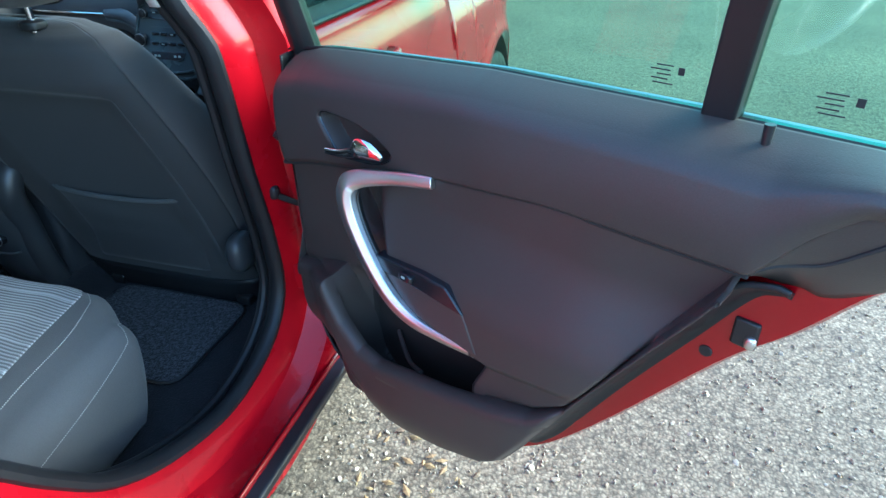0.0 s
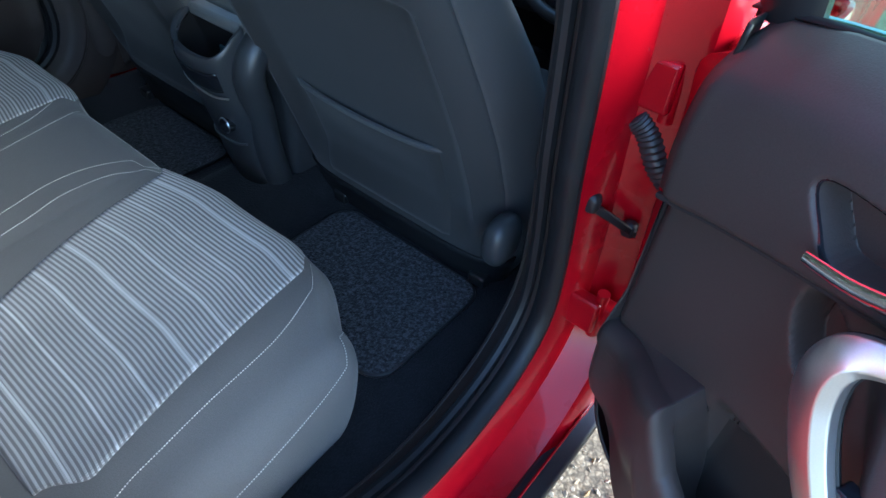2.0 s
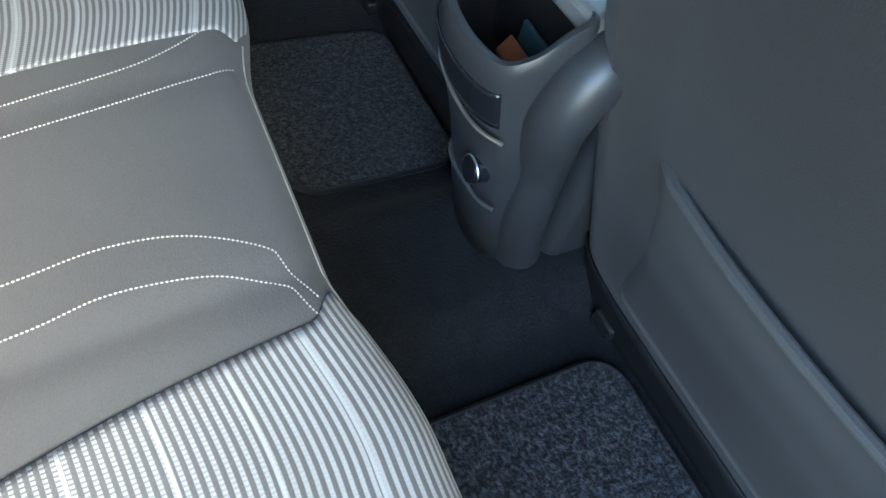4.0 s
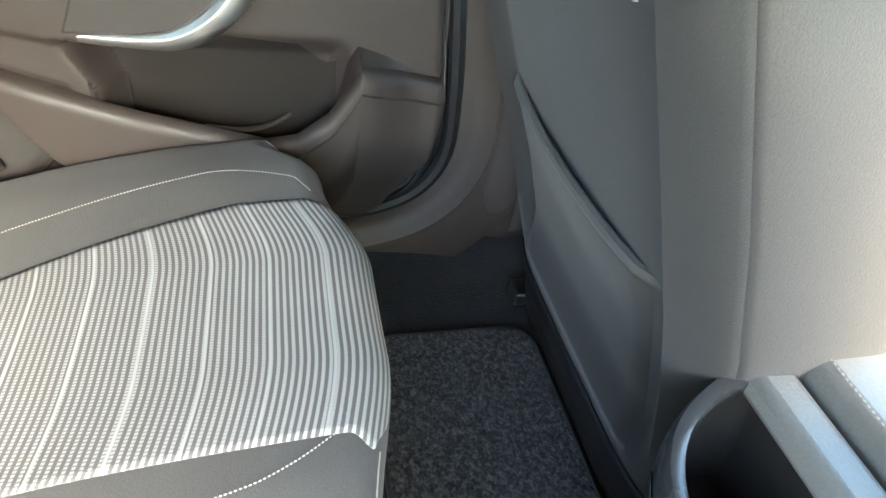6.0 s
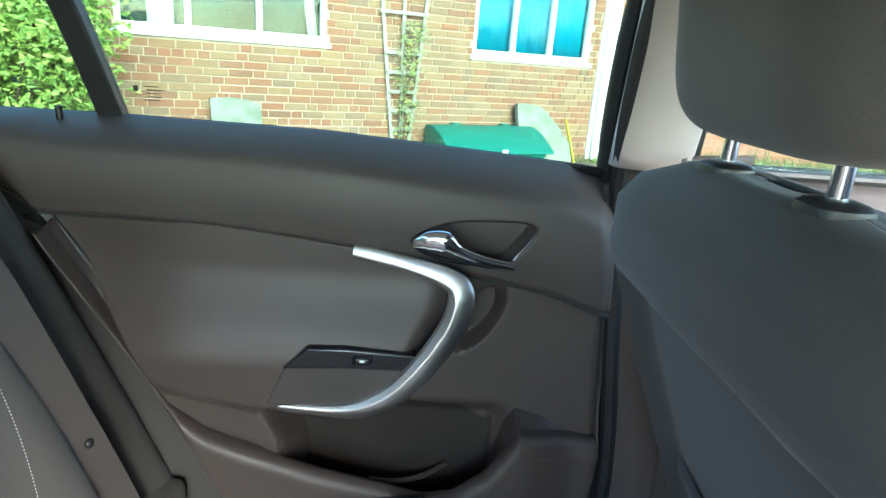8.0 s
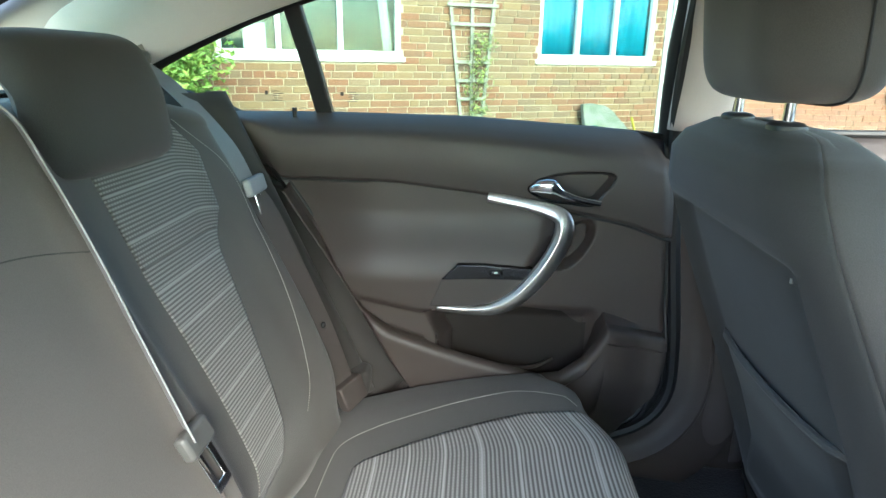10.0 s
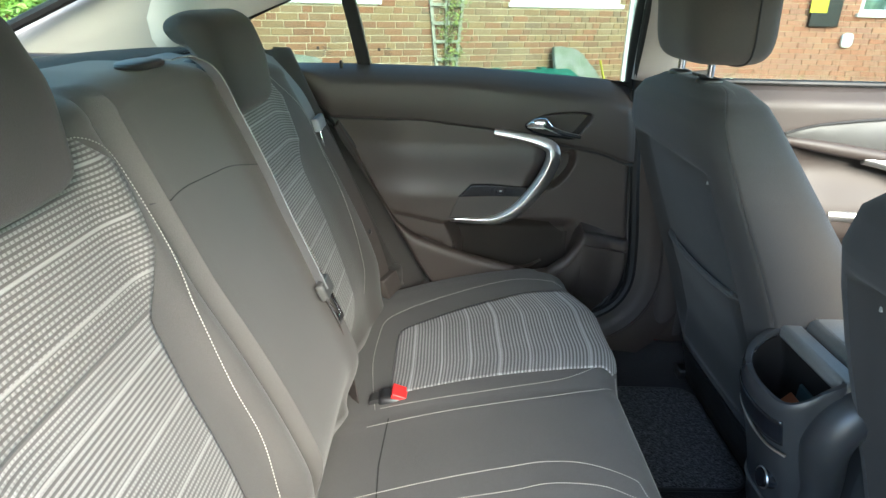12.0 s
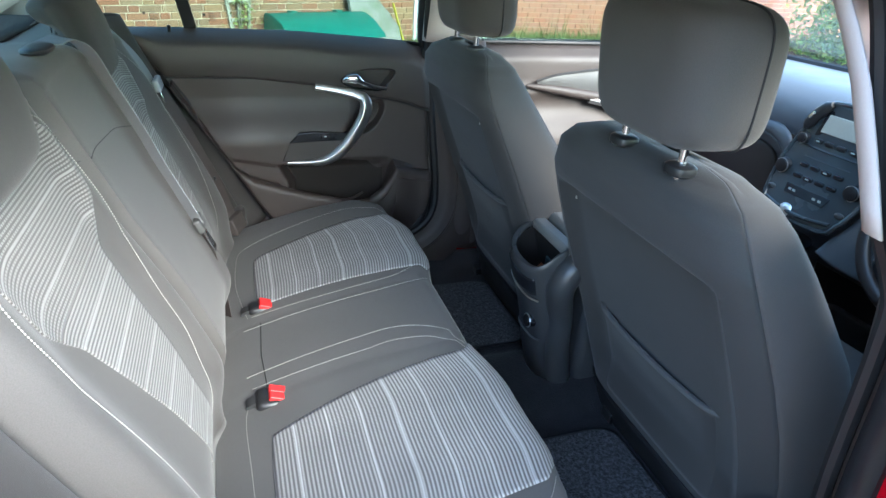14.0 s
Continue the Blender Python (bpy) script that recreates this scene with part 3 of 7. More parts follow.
def panel_depth(y, z):
    """Distance of the lower trim from the car's middle line."""
    edge = float(np.interp(y, [-0.2, -0.054, 0.084, 0.30], [0.775, 0.733, 0.705, 0.700]))
    # door panel behind the bin, and ahead of the grab handle
    u = 0.715 + 0.034 * (1 - smooth(z, 0.665, 0.708)) * smooth(y, 0.07, 0.11) * (1 - smooth(y, 0.405, 0.437))
    # surface behind the bin's rear end, flush with its lip
    tail = 1 - smooth(y, 0.080 + (0.705 - z) * 0.5, 0.104 + (0.705 - z) * 0.5)
    u += (0.674 - u) * tail
    # padded armrest panel
    pad = 0.664 + 0.040 * smooth(z, 0.765, 0.900) + 0.014 * smooth(-y, 0.0, 0.16)
    grip = float(np.interp(z, [0.70, 0.72, 0.745, 0.795, 0.85, 0.885, 0.905, 0.93], [0.175, 0.218, 0.264, 0.305, 0.334, 0.338, 0.318, 0.27]))
    u += (pad - u) * (1 - smooth(y, grip - 0.035, grip + 0.004)) * smooth(z, edge - 0.010, edge + 0.006)
    # thumb hollow ahead of the grab handle
    a, b = (y - 0.372) * 0.84 + (z - 0.832) * -0.55, (y - 0.372) * 0.55 + (z - 0.832) * 0.84
    u += 0.032 * (1 - smooth(math.hypot(a / 0.028, b / 0.060), 0.68, 1.04))
    return u


LIP = 0.026


def lip_depth(y):
    """Distance of the bin's lip from the car's middle line."""
    return 0.650 + 0.040 * smooth(y, 0.435, 0.56) + 0.020 * smooth(-y, -0.06, 0.10)


DISH = [(q.x, q.y) for q in spline([(0.276, 0.944, 0), (0.292, 0.960, 0), (0.330, 0.974, 0), (0.38, 0.979, 0), (0.425, 0.978, 0), (0.436, 0.965, 0), (0.418, 0.938, 0), (0.398, 0.917, 0), (0.36, 0.918, 0), (0.306, 0.926, 0)], 4, True)]


def dish_depth(y, z):
    """How far a point lies inside the handle recess's outline (minus: outside)."""
    if not (0.25 < y < 0.46 and 0.90 < z < 1.0):
        return -1.0
    inside, best, n = False, 9.0, len(DISH)
    for i in range(n):
        (a, b), (c, e) = DISH[i], DISH[(i + 1) % n]
        if (b > z) != (e > z) and y < (c - a) * (z - b) / (e - b) + a:
            inside = not inside
        t = max(0, min(1, ((y - a) * (c - a) + (z - b) * (e - b)) / max(1e-9, (c - a) ** 2 + (e - b) ** 2)))
        best = min(best, math.hypot(y - a - t * (c - a), z - b - t * (e - b)))
    return best if inside else -best


def rear_door(side, opened):
    def P(u, y, z):
        return Vector((side * u, y, z))
    state = "open" if opened else "closed"
    lap = 0.45 if opened else 1.0
    d = thing("rear_door", (side * 0.824, 0.72, 0.40), state + " red rear passenger door with dark grey trim", "car door", "rear doors of the red car")
    # shell
    outline = [(0.632, 0.97), (0.638, 0.9), (0.628, 0.7), (0.620, 0.5), (0.602, 0.41), (0.57, 0.362), (0.50, 0.325), (0.40, 0.328), (0.28, 0.352), (0.17, 0.402),
               (0.095, 0.452), (0.024, 0.520), (-0.065, 0.640), (-0.174, 0.803), (-0.233, 0.875), (-0.29, 0.955), (-0.335, 0.985), (-0.36, 0.997), (-0.1, 1.002), (0.3, 1.0), (0.52, 0.99)]
    ol = [(q.x, q.y) for q in spline([(y, z, 0) for y, z in outline], 4, True)]
    cy, cz = 0.18, 0.75
    rings = []
    for u, k in ((0.758, 0.93), (0.760, 0.985), (0.766, 1.0), (0.80, 1.0), (0.815, 1.03), (0.855, 1.035), (0.885, 1.0), (0.902, 0.85), (0.908, 0.5)):
        rings.append([P(u - (0.02 if z > 1.0 and u > 0.86 else 0), cy + (y - cy) * k, cz + (z - cz) * k) for y, z in ol])
    part("door_skin", Shape().loft(rings), RED, d, "glossy red painted door skin")
    # black seal round the trim, wide at the hinge edge
    edge = [(y, z) for y, z in zip(*BOTTOM)] + [(0.606, 0.95), (0.604, 1.03)]
    edge = [(-0.222, 0.936), (-0.204, 0.936)] + edge[1:]
    el = [(q.x, q.y) for q in spline([(y, z, 0) for y, z in edge], 5)]
    def band(i, v):
        i = int(i)
        (ya, za), (yb, zb) = el[max(i - 1, 0)], el[min(i + 1, len(el) - 1)]
        l = math.hypot(yb - ya, zb - za)
        y, z = el[i]
        o = -0.006 + v * ((0.030 if opened else 0.046) + 0.008 * (1 - smooth(y, 0.0, 0.12)) + 0.018 * smooth(y, 0.44, 0.54) * (1 - smooth(z, 0.5, 0.6)))
        return P(0.722 + 0.036 * smooth(v, 0.1, 0.7) + 0.010 * smooth(v, 0.8, 1.0), front_edge(y, z, lap) + o * (zb - za) / l, z - o * (yb - ya) / l)
    part("edge_seal", Shape().grid(band, range(len(el)), lin(0, 1, 8)), RUBBER, d, "black rubber edge seal", solid=0.003)
    # lower trim with the bin, armrest and thumb hollow
    cols = sorted(set(lin(-0.180, 0.607, 190) + lin(0.33, 0.45, 60) + [0.59, 0.597, 0.603]))
    def lower(y, v):
        z0, z1 = float(np.interp(y, *BOTTOM)), float(np.interp(y, *CREASE)) - 0.001
        r = min(max(float(np.interp(y, *RIM)) + 0.021, z0 + 0.004), z1 - 0.02)
        deep = 0.12 * smooth(y, 0.085, 0.125) * (1 - smooth(y, 0.395, 0.432))
        front, below = lip_depth(y), max(z0, r - LIP)
        top = front + 0.024
        if v < 0.30:
            z = z0 + (below - z0) * v / 0.30
            u = front + 0.006 * smooth(y, 0.24, 0.34) * smooth(r - LIP - z, 0.0, 0.006) + 0.035 * smooth(r - z, 0.07, 0.20) ** 1.5
        elif v < 0.38:
            k = (v - 0.30) / 0.08 * math.pi / 2
            z, u = below + (r - below) * math.sin(k) ** 0.6, front + (top - front) * (1 - max(0.0, math.cos(k)) ** 0.6)
        elif v < 0.42:
            k = (v - 0.38) / 0.04
            z, u = r - deep * k, top + 0.004 * k
        elif v < 0.46:
            k = (v - 0.42) / 0.04
            z, u = r - deep + 0.010 * k * (deep < 0.01), top + 0.004 + (panel_depth(y, r + 0.010) - top - 0.004) * k
        elif v < 0.50:
            k = (v - 0.46) / 0.04
            z, u = r - deep + 0.010 * (deep < 0.01) + (deep + 0.010 * (deep >= 0.01)) * k, panel_depth(y, r + 0.010)
        else:
            z = r + 0.010 + (z1 - r - 0.010) * (v - 0.50) / 0.50
            u = panel_depth(y, z)
        u += 0.02 * (1 - smooth(z - z0, 0.0, 0.02)) * smooth(y, -0.2, 0.1) + 0.012 * smooth(y, 0.585, 0.607)
        return P(u, front_edge(y, z, lap), z)
    part("lower_trim", Shape().grid(lower, cols, lin(0, 1, 161)), TRIM, d, "dark grey moulded door trim with bin", solid=0.003)
    part("bottle_ring", Shape().tube(spline([P(0.686, 0.235, 0.585), P(0.700, 0.275, 0.572), P(0.722, 0.315, 0.566), P(0.742, 0.350, 0.575)], 6), 0.004, 8, up=(1, 0, 0)), TRIM, d, "bottle divider in the bin")
    # added sheet just proud of the bin's inside; its dark colour paints the shade
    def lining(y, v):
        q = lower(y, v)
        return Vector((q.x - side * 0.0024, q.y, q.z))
    def shade_sheet(y, k):
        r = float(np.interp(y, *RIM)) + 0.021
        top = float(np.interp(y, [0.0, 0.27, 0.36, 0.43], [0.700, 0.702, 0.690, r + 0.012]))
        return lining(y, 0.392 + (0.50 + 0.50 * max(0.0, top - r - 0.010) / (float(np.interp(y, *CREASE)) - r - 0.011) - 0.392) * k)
    part("bin_shade", Shape().grid(shade_sheet, lin(0.108, 0.428, 90), lin(0, 1, 40)), BIN_SHADE, d, "dark sheet painted as the shade inside the door bin")
    def upper(y, v):
        z0, z1 = float(np.interp(y, *CREASE)), float(np.interp(y, *BELTZ))
        if y < -0.189:
            z0 = float(np.interp(y, *FOLD))
        z = z0 + (z1 - z0) * v
        u = 0.704 - 0.008 * math.sin(math.pi * min(1, v * 1.2)) - 0.006 * smooth(v, 0, 0.05) + 0.060 * max(0.0, (v - 0.66) / 0.34) ** 2.2 + 0.012 * smooth(y, 0.585, 0.607)
        u += 0.030 * smooth(-y, 0.25, 0.46)
        u += 0.030 * smooth(dish_depth(y, z), -0.002, 0.009)
        return P(u, front_edge(y, z, lap), z)
    part("upper_trim", Shape().grid(upper, sorted(set(lin(-0.455, 0.607, 190) + lin(0.265, 0.445, 140))), lin(0, 1, 120)), TRIM_SOFT, d, "soft charcoal upper door trim", solid=0.004)
    # the upper trim turns under behind the crease; a joint parts off the rear corner
    under = [(-0.189, 0.955, -0.176, 0.930), (-0.208, 0.982, -0.198, 0.925), (-0.226, 1.008, -0.222, 0.928), (-0.256, 1.038, -0.248, 0.928), (-0.305, 1.047, -0.305, 0.968), (-0.352, 1.057, -0.352, 1.003), (-0.400, 1.068, -0.40, 1.040), (-0.455, 1.098, -0.455, 1.085)]
    fold = spline([(a, b, 0) for a, b, c, f in under], 6)
    foot = spline([(c, f, 0) for a, b, c, f in under], 6)
    def turned(i, v):
        i = int(i)
        a, b = fold[i], foot[i]
        top = upper(a.x, 0.0).x * side
        bulge = 0.010 * math.sin(math.pi * v)
        return P(top + (0.760 - top) * v - bulge, a.x + (b.x - a.x) * v, a.y + (b.y - a.y) * v)
    part("rear_corner_trim", Shape().grid(turned, range(len(fold)), lin(0, 1, 12)), TRIM_SOFT, d, "dark rear corner trim", solid=0.003)
    line = [turned(i, v) for i, v in ((1, 0.10), (6, 0.30), (11, 0.45), (16, 0.50), (20, 0.36), (23, 0.12))] + [upper(-0.304, v) for v in (0.12, 0.45, 0.75, 0.95)]
    part("corner_joint", Shape().tube([q + Vector((side * -0.0030, 0, 0.0025)) for q in spline(line, 6)], 0.0022, 6, up=(1, 0, 0)), SEAM, d, "dark joint in the door trim")
    part("trim_gap", Shape().tube([P(0.7065, front_edge(y, 0.86, lap), float(np.interp(y, *CREASE)) - 0.002) for y in lin(-0.188, 0.605, 60)], 0.0042, 8), SEAM, d, "dark gap under the upper trim")
    def waist(y, v):
        q = float(np.interp(y, *BELTZ))
        return P(*((0.757, y, q - 0.0015), (0.764, y, q + 0.001), (0.7665, y, q - 0.004), (0.7665, y, q - 0.010), (0.806, y, q - 0.014), (0.84, y, q - 0.05))[int(v)])
    part("waist_seal", Shape().grid(waist, lin(-0.455, 0.60, 44), range(6)), RUBBER, d, "black waist seal", solid=0.002)
    part("waist_strip", Shape().tube([P(0.792, y, float(np.interp(y, *BELTZ)) - 0.0062) for y in lin(-0.42, 0.60, 44)], 0.0038, 8), SILVER, d, "bright metal waist strip")
    # grab handle
    g = spline([P(0.697, 0.203, 0.926), P(0.684, 0.262, 0.919), P(0.667, 0.322, 0.907), P(0.658, 0.342, 0.889), P(0.655, 0.337, 0.850), P(0.654, 0.307, 0.795),
                P(0.655, 0.266, 0.745), P(0.658, 0.222, 0.718), P(0.662, 0.170, 0.711), P(0.668, 0.090, 0.713)], 8)
    n = len(g)
    radii = [float(np.interp(i / (n - 1), [0, 0.12, 0.30, 0.40, 0.55, 0.72, 0.88, 1], [0.0092, 0.0102, 0.0165, 0.0178, 0.0168, 0.0148, 0.0086, 0.0055])) for i in range(n)]
    # section: a narrow facet towards the inside of the bow, a broad one towards its outside
    facets = [(1.0, -0.35), (0.96, 0.22), (0.46, 0.62), (0.10, 0.60), (-0.72, 0.40), (-1.0, 0.10), (-1.0, -0.35), (-0.6, -0.6), (0.6, -0.6)]
    rings = []
    for i in range(n):
        t = (g[min(i + 1, n - 1)] - g[max(i - 1, 0)]).normalized()
        a = t.cross(Vector((1, 0, 0))).normalized()
        b = a.cross(t).normalized() * -side
        rings.append([g[i] + (a * p + b * q) * radii[i] for p, q in facets])
    part("grab_handle", Shape().loft(rings), SILVER, d, "satin silver curved grab handle", bevel=0.0016)
    part("handle_backing", Shape().tube([q + Vector((side * 0.010, 0, -0.002)) for q in g[14:58]], [r * 1.02 for r in radii[14:58]], 10, up=(1, 0, 0), flat=0.7), BLACK, d)
    # armrest switch plate
    plate = [(0.095, 0.716), (0.118, 0.770), (0.150, 0.802), (0.20, 0.803), (0.29, 0.797), (0.278, 0.770), (0.252, 0.742), (0.218, 0.724), (0.17, 0.718)]
    top = [(0.118, 0.772), (0.150, 0.804), (0.20, 0.805), (0.292, 0.799), (0.280, 0.776), (0.2, 0.776)]
    part("switch_plate", Shape().prism([P(0.6612, y, z) for y, z in plate], (side * 0.02, 0, 0)), PLATE, d, "moulded armrest end plate", bevel=0.004)
    sw = part("switch_top", Shape().prism([P(0.6590, y, z) for y, z in top], (side * 0.02, 0, 0)), GLOSS, d, "gloss black switch strip", bevel=0.003)
    part("window_switch", Shape().pillow(P(0.657, 0.222, 0.790), (0.012, 0.026, 0.014), 3), GLOSS, sw, "small window switch")
    part("switch_mark", Shape().box(P(0.6505, 0.222, 0.793), (0.001, 0.006, 0.003)), MARK, sw)
    # release handle in its dish
    part("dish_rim", Shape().tube([P(0.6935, y, z) for y, z in DISH], 0.0028, 8, True, up=(1, 0, 0)), GLOSS, d, "dark rim of the handle recess")
    lever = spline([P(0.676, 0.278, 0.946), P(0.672, 0.296, 0.953), P(0.670, 0.318, 0.953), P(0.672, 0.338, 0.941), P(0.674, 0.370, 0.930), P(0.678, 0.408, 0.923)], 6)
    part("release_lever", Shape().tube(lever, [float(np.interp(i / (len(lever) - 1), [0, 0.2, 0.4, 0.55, 1], [0.004, 0.012, 0.014, 0.008, 0.0055])) for i in range(len(lever))], 12, up=(1, 0, 0), flat=0.6), CHROME, d, "chrome release lever")
    # lock pin, latch and its bolt
    part("lock_pin", Shape().tube([P(0.735, -0.166, 1.055), P(0.735, -0.166, 1.080)], [0.0038, 0.0048], 10, up=(0, 1, 0)), BLACK, d, "small black lock pin")
    part("pin_collar", Shape().tube([P(0.735, -0.166, 1.050), P(0.735, -0.166, 1.058)], 0.011, 14, up=(0, 1, 0)), TRIM, d)
    la = part("door_latch", Shape().box(P(0.766, -0.1885, 0.855), (0.024, 0.026, 0.034)), BLACK, d, "black door latch", bevel=0.003)
    part("latch_claw", Shape().pillow(P(0.7535, -0.196, 0.848), (0.008, 0.012, 0.016), 2.6, 14, 8), SILVER, la, "metal latch claw")
    part("bolt_hole", Shape().tube([P(0.762, -0.155, 0.812), P(0.7565, -0.155, 0.812)], [0.009, 0.007], 12, up=(0, 1, 0)), BLACK, d)
    # window frame, divider and panes
    def F(y, z):
        return P(0.778 - tumble(z), y, z)
    frame_line = spline([F(0.575, 1.03), F(0.560, 1.15), F(0.538, 1.275), F(0.49, 1.335), F(0.40, 1.352), F(0.2, 1.345), F(0.0, 1.312), F(-0.18, 1.262), F(-0.33, 1.205), F(-0.445, 1.150), F(-0.452, 1.120), F(-0.40, 1.088), F(-0.34, 1.072)], 6)
    m = len(frame_line)
    part("window_frame", Shape().tube(frame_line, [float(np.interp(i / (m - 1), [0, 0.25, 0.33, 0.80, 1], [0.030, 0.024, 0.020, 0.020, 0.016])) for i in range(m)], 10, up=(1, 0, 0), flat=0.8), BLACK, d, "black window frame")
    part("window_divider", Shape().loft([[F(y + dy, z) + Vector((side * du, 0, 0)) for dy, du in ((-0.016, -0.012), (0.016, -0.012), (0.016, 0.012), (-0.016, 0.012))] for y, z in ((-0.113, 1.06), (-0.130, 1.16), (-0.152, 1.27))]), BLACK, d, "black window divider bar", bevel=0.003)
    tops = ([-0.445, -0.33, -0.18, 0.0, 0.2, 0.4, 0.5, 0.56, 0.60], [1.130, 1.205, 1.262, 1.312, 1.345, 1.352, 1.335, 1.275, 1.12])
    def pane(y, v):
        z0, z1 = float(np.interp(y, *BELTZ)) - 0.01 + (0.03 if y < -0.4 else 0), float(np.interp(y, *tops))
        z = z0 + (z1 - z0) * v
        return P(0.780 - tumble(z), y, z)
    for a, b in ((-0.13, 0.60), (-0.445, -0.131)):
        gl = part("window_pane", Shape().grid(pane, lin(a, min(b, 0.57), 24), lin(0, 1, 10)), GLASS if opened else GLASS_L, d, "tinted window glass", solid=0.0035)
        gl.visible_shadow = False
        y0 = -0.055 if a > -0.2 else -0.20
        for i in range(5):
            part("glass_mark", Shape().box(P(0.7745 - tumble(1.10), y0 + 0.004 * (i % 2) - 0.004, 1.092 + 0.0042 * i), (0.0006, 0.020 - 0.003 * (i % 3), 0.0012)), DARKMARK, gl)
        part("glass_mark", Shape().box(P(0.7745 - tumble(1.11), y0 - 0.022, 1.106), (0.0006, 0.006, 0.007)), DARKMARK, gl)
    # outside pull
    part("outer_handle", Shape().tube(spline([P(0.905, -0.02, 0.93), P(0.935, 0.02, 0.93), P(0.935, 0.14, 0.925), P(0.905, 0.18, 0.92)], 6), 0.011, 10, flat=1.3), RED, d, "red outside door handle")
    if opened:
        d.matrix_basis = pose(0.824, 0.72, 0.40, 0, 0, 63)
    return d


rear_door(1, True)
rear_door(-1, False)
check = thing("door_check_strap", (0.775, 0.69, 0.69), "black metal door check strap on the red pillar", "door check")
part("strap", Shape().prism([(0.790, 0.640, 0.742), (0.846, 0.690, 0.690), (0.846, 0.690, 0.676), (0.790, 0.640, 0.726)], (0.010, -0.006, 0)), BLACK, check, bevel=0.003)
part("bracket", Shape().pillow((0.796, 0.640, 0.736), (0.026, 0.022, 0.030), 3, 16, 10), BLACK, check)
part("end_stop", Shape().pillow((0.842, 0.686, 0.688), (0.022, 0.02, 0.026), 3, 14, 8), BLACK, check)
loom = thing("wiring_conduit", (0.83, 0.68, 0.80), "grey corrugated wiring conduit between pillar and door", "conduit")
part("sleeve", Shape().tube(spline([(0.808, 0.668, 0.86), (0.826, 0.680, 0.84), (0.846, 0.690, 0.80), (0.862, 0.705, 0.77)], 10), [0.017 + 0.002 * (i % 2) for i in range(31)], 12), CONSOLE, loom)
for hz in (0.905, 0.52):
    hg = part("hinge", Shape().box((0.822, 0.668, hz), (0.050, 0.024, 0.062)), RED_DULL, body, "red painted door hinge", bevel=0.005)
    part("hinge_leaf", Shape().box((0.866, 0.690, hz - 0.006), (0.060, 0.030, 0.044)), RED_DULL, hg, bevel=0.005)
    part("hinge_pin", Shape().tube([(0.842, 0.676, hz - 0.045), (0.842, 0.676, hz + 0.045)], 0.010, 12, up=(0, 1, 0)), RED_DULL, hg)


# ---- front doors ----
def front_door(side):
    def P(u, y, z):
        return Vector((side * u, y, z))
    d = thing("front_door", (side * 0.85, 1.55, 0.40), "closed red front door with dark grey trim", "car door", "front doors of the red car")
    part("door_skin", Shape().grid(lambda y, v: P(0.872 + 0.038 * math.sin(math.pi * min(1, v * 1.05)) ** 0.8 - 0.01 * smooth(v, 0.8, 1), y, 0.335 + 0.70 * v), lin(0.725, 1.60, 24), lin(0, 1, 24)), RED, d, "glossy red door skin", solid=0.004)
    def inner(y, v):
        z = 0.38 + 0.66 * v
        u = 0.715 - 0.05 * smooth(z, 0.62, 0.70) * (1 - smooth(z, 0.74, 0.86)) * (1 - smooth(y, 1.3, 1.55)) + 0.05 * smooth(z, 0.99, 1.045) ** 2 - 0.03 * (1 - smooth(z, 0.5, 0.58))
        u -= 0.014 * math.exp(-((z - (0.90 + 0.06 * smooth(y, 0.85, 1.35))) / 0.018) ** 2)
        return P(u, y, z)
    part("door_trim", Shape().grid(inner, lin(0.72, 1.66, 50), lin(0, 1, 60)), TRIM_SOFT, d, "dark grey front door trim", solid=0.003)
    part("trim_sweep", Shape().loft([[P(u, y, z) for u, z in ((0.6905, zt), (0.6935, zt + 0.004), (0.6935, zb - 0.004), (0.6905, zb))] for y, zt, zb in ((0.905, 0.941, 0.936), (0.94, 0.951, 0.930), (1.00, 0.963, 0.921), (1.10, 0.973, 0.907), (1.20, 0.979, 0.896), (1.30, 0.982, 0.886), (1.45, 0.975, 0.885), (1.58, 0.955, 0.90))]), SILVER_SATIN, d, "satin silver lens-shaped inlay")
    # dark tube painted as the shadow along the inlay's upper edge, not a seam
    part("sweep_shadow", Shape().tube(spline([P(0.690, 0.90, 0.940), P(0.687, 1.0, 0.966), P(0.687, 1.25, 0.984), P(0.690, 1.58, 0.958)], 8), 0.0035, 8), SEAM, d)
    part("sweep_ridge", Shape().tube(spline([P(0.696, 0.87, 0.926), P(0.690, 0.95, 0.917), P(0.684, 1.14, 0.890), P(0.684, 1.35, 0.864), P(0.690, 1.52, 0.86)], 8), [0.005 + 0.011 * min(1, i / 12) for i in range(33)], 10, up=(1, 0, 0)), TRIM_SOFT, d)
    part("grab_handle", Shape().tube(spline([P(0.682, 1.10, 0.884), P(0.672, 1.18, 0.866), P(0.660, 1.27, 0.832), P(0.654, 1.30, 0.800), P(0.655, 1.26, 0.762), P(0.660, 1.15, 0.742), P(0.668, 1.04, 0.742)], 8), 0.013, 10, up=(1, 0, 0), flat=0.7), SILVER, d, "satin silver grab handle")
    part("release_lever", Shape().tube(spline([P(0.682, 1.19, 0.925), P(0.674, 1.235, 0.935), P(0.680, 1.315, 0.912)], 6), [0.006] * 3 + [0.010] * 6 + [0.006] * 4, 10, up=(1, 0, 0), flat=0.7), CHROME, d, "chrome release lever")
    part("speaker", Shape().tube([P(0.70, 1.40, 0.52), P(0.672, 1.40, 0.52)], [0.09, 0.083], 24, up=(0, 0, 1)), BLACK, d)
    part("waist_seal", Shape().tube([P(0.768, y, 1.048) for y in lin(0.72, 1.65, 12)], 0.007, 8), RUBBER, d)
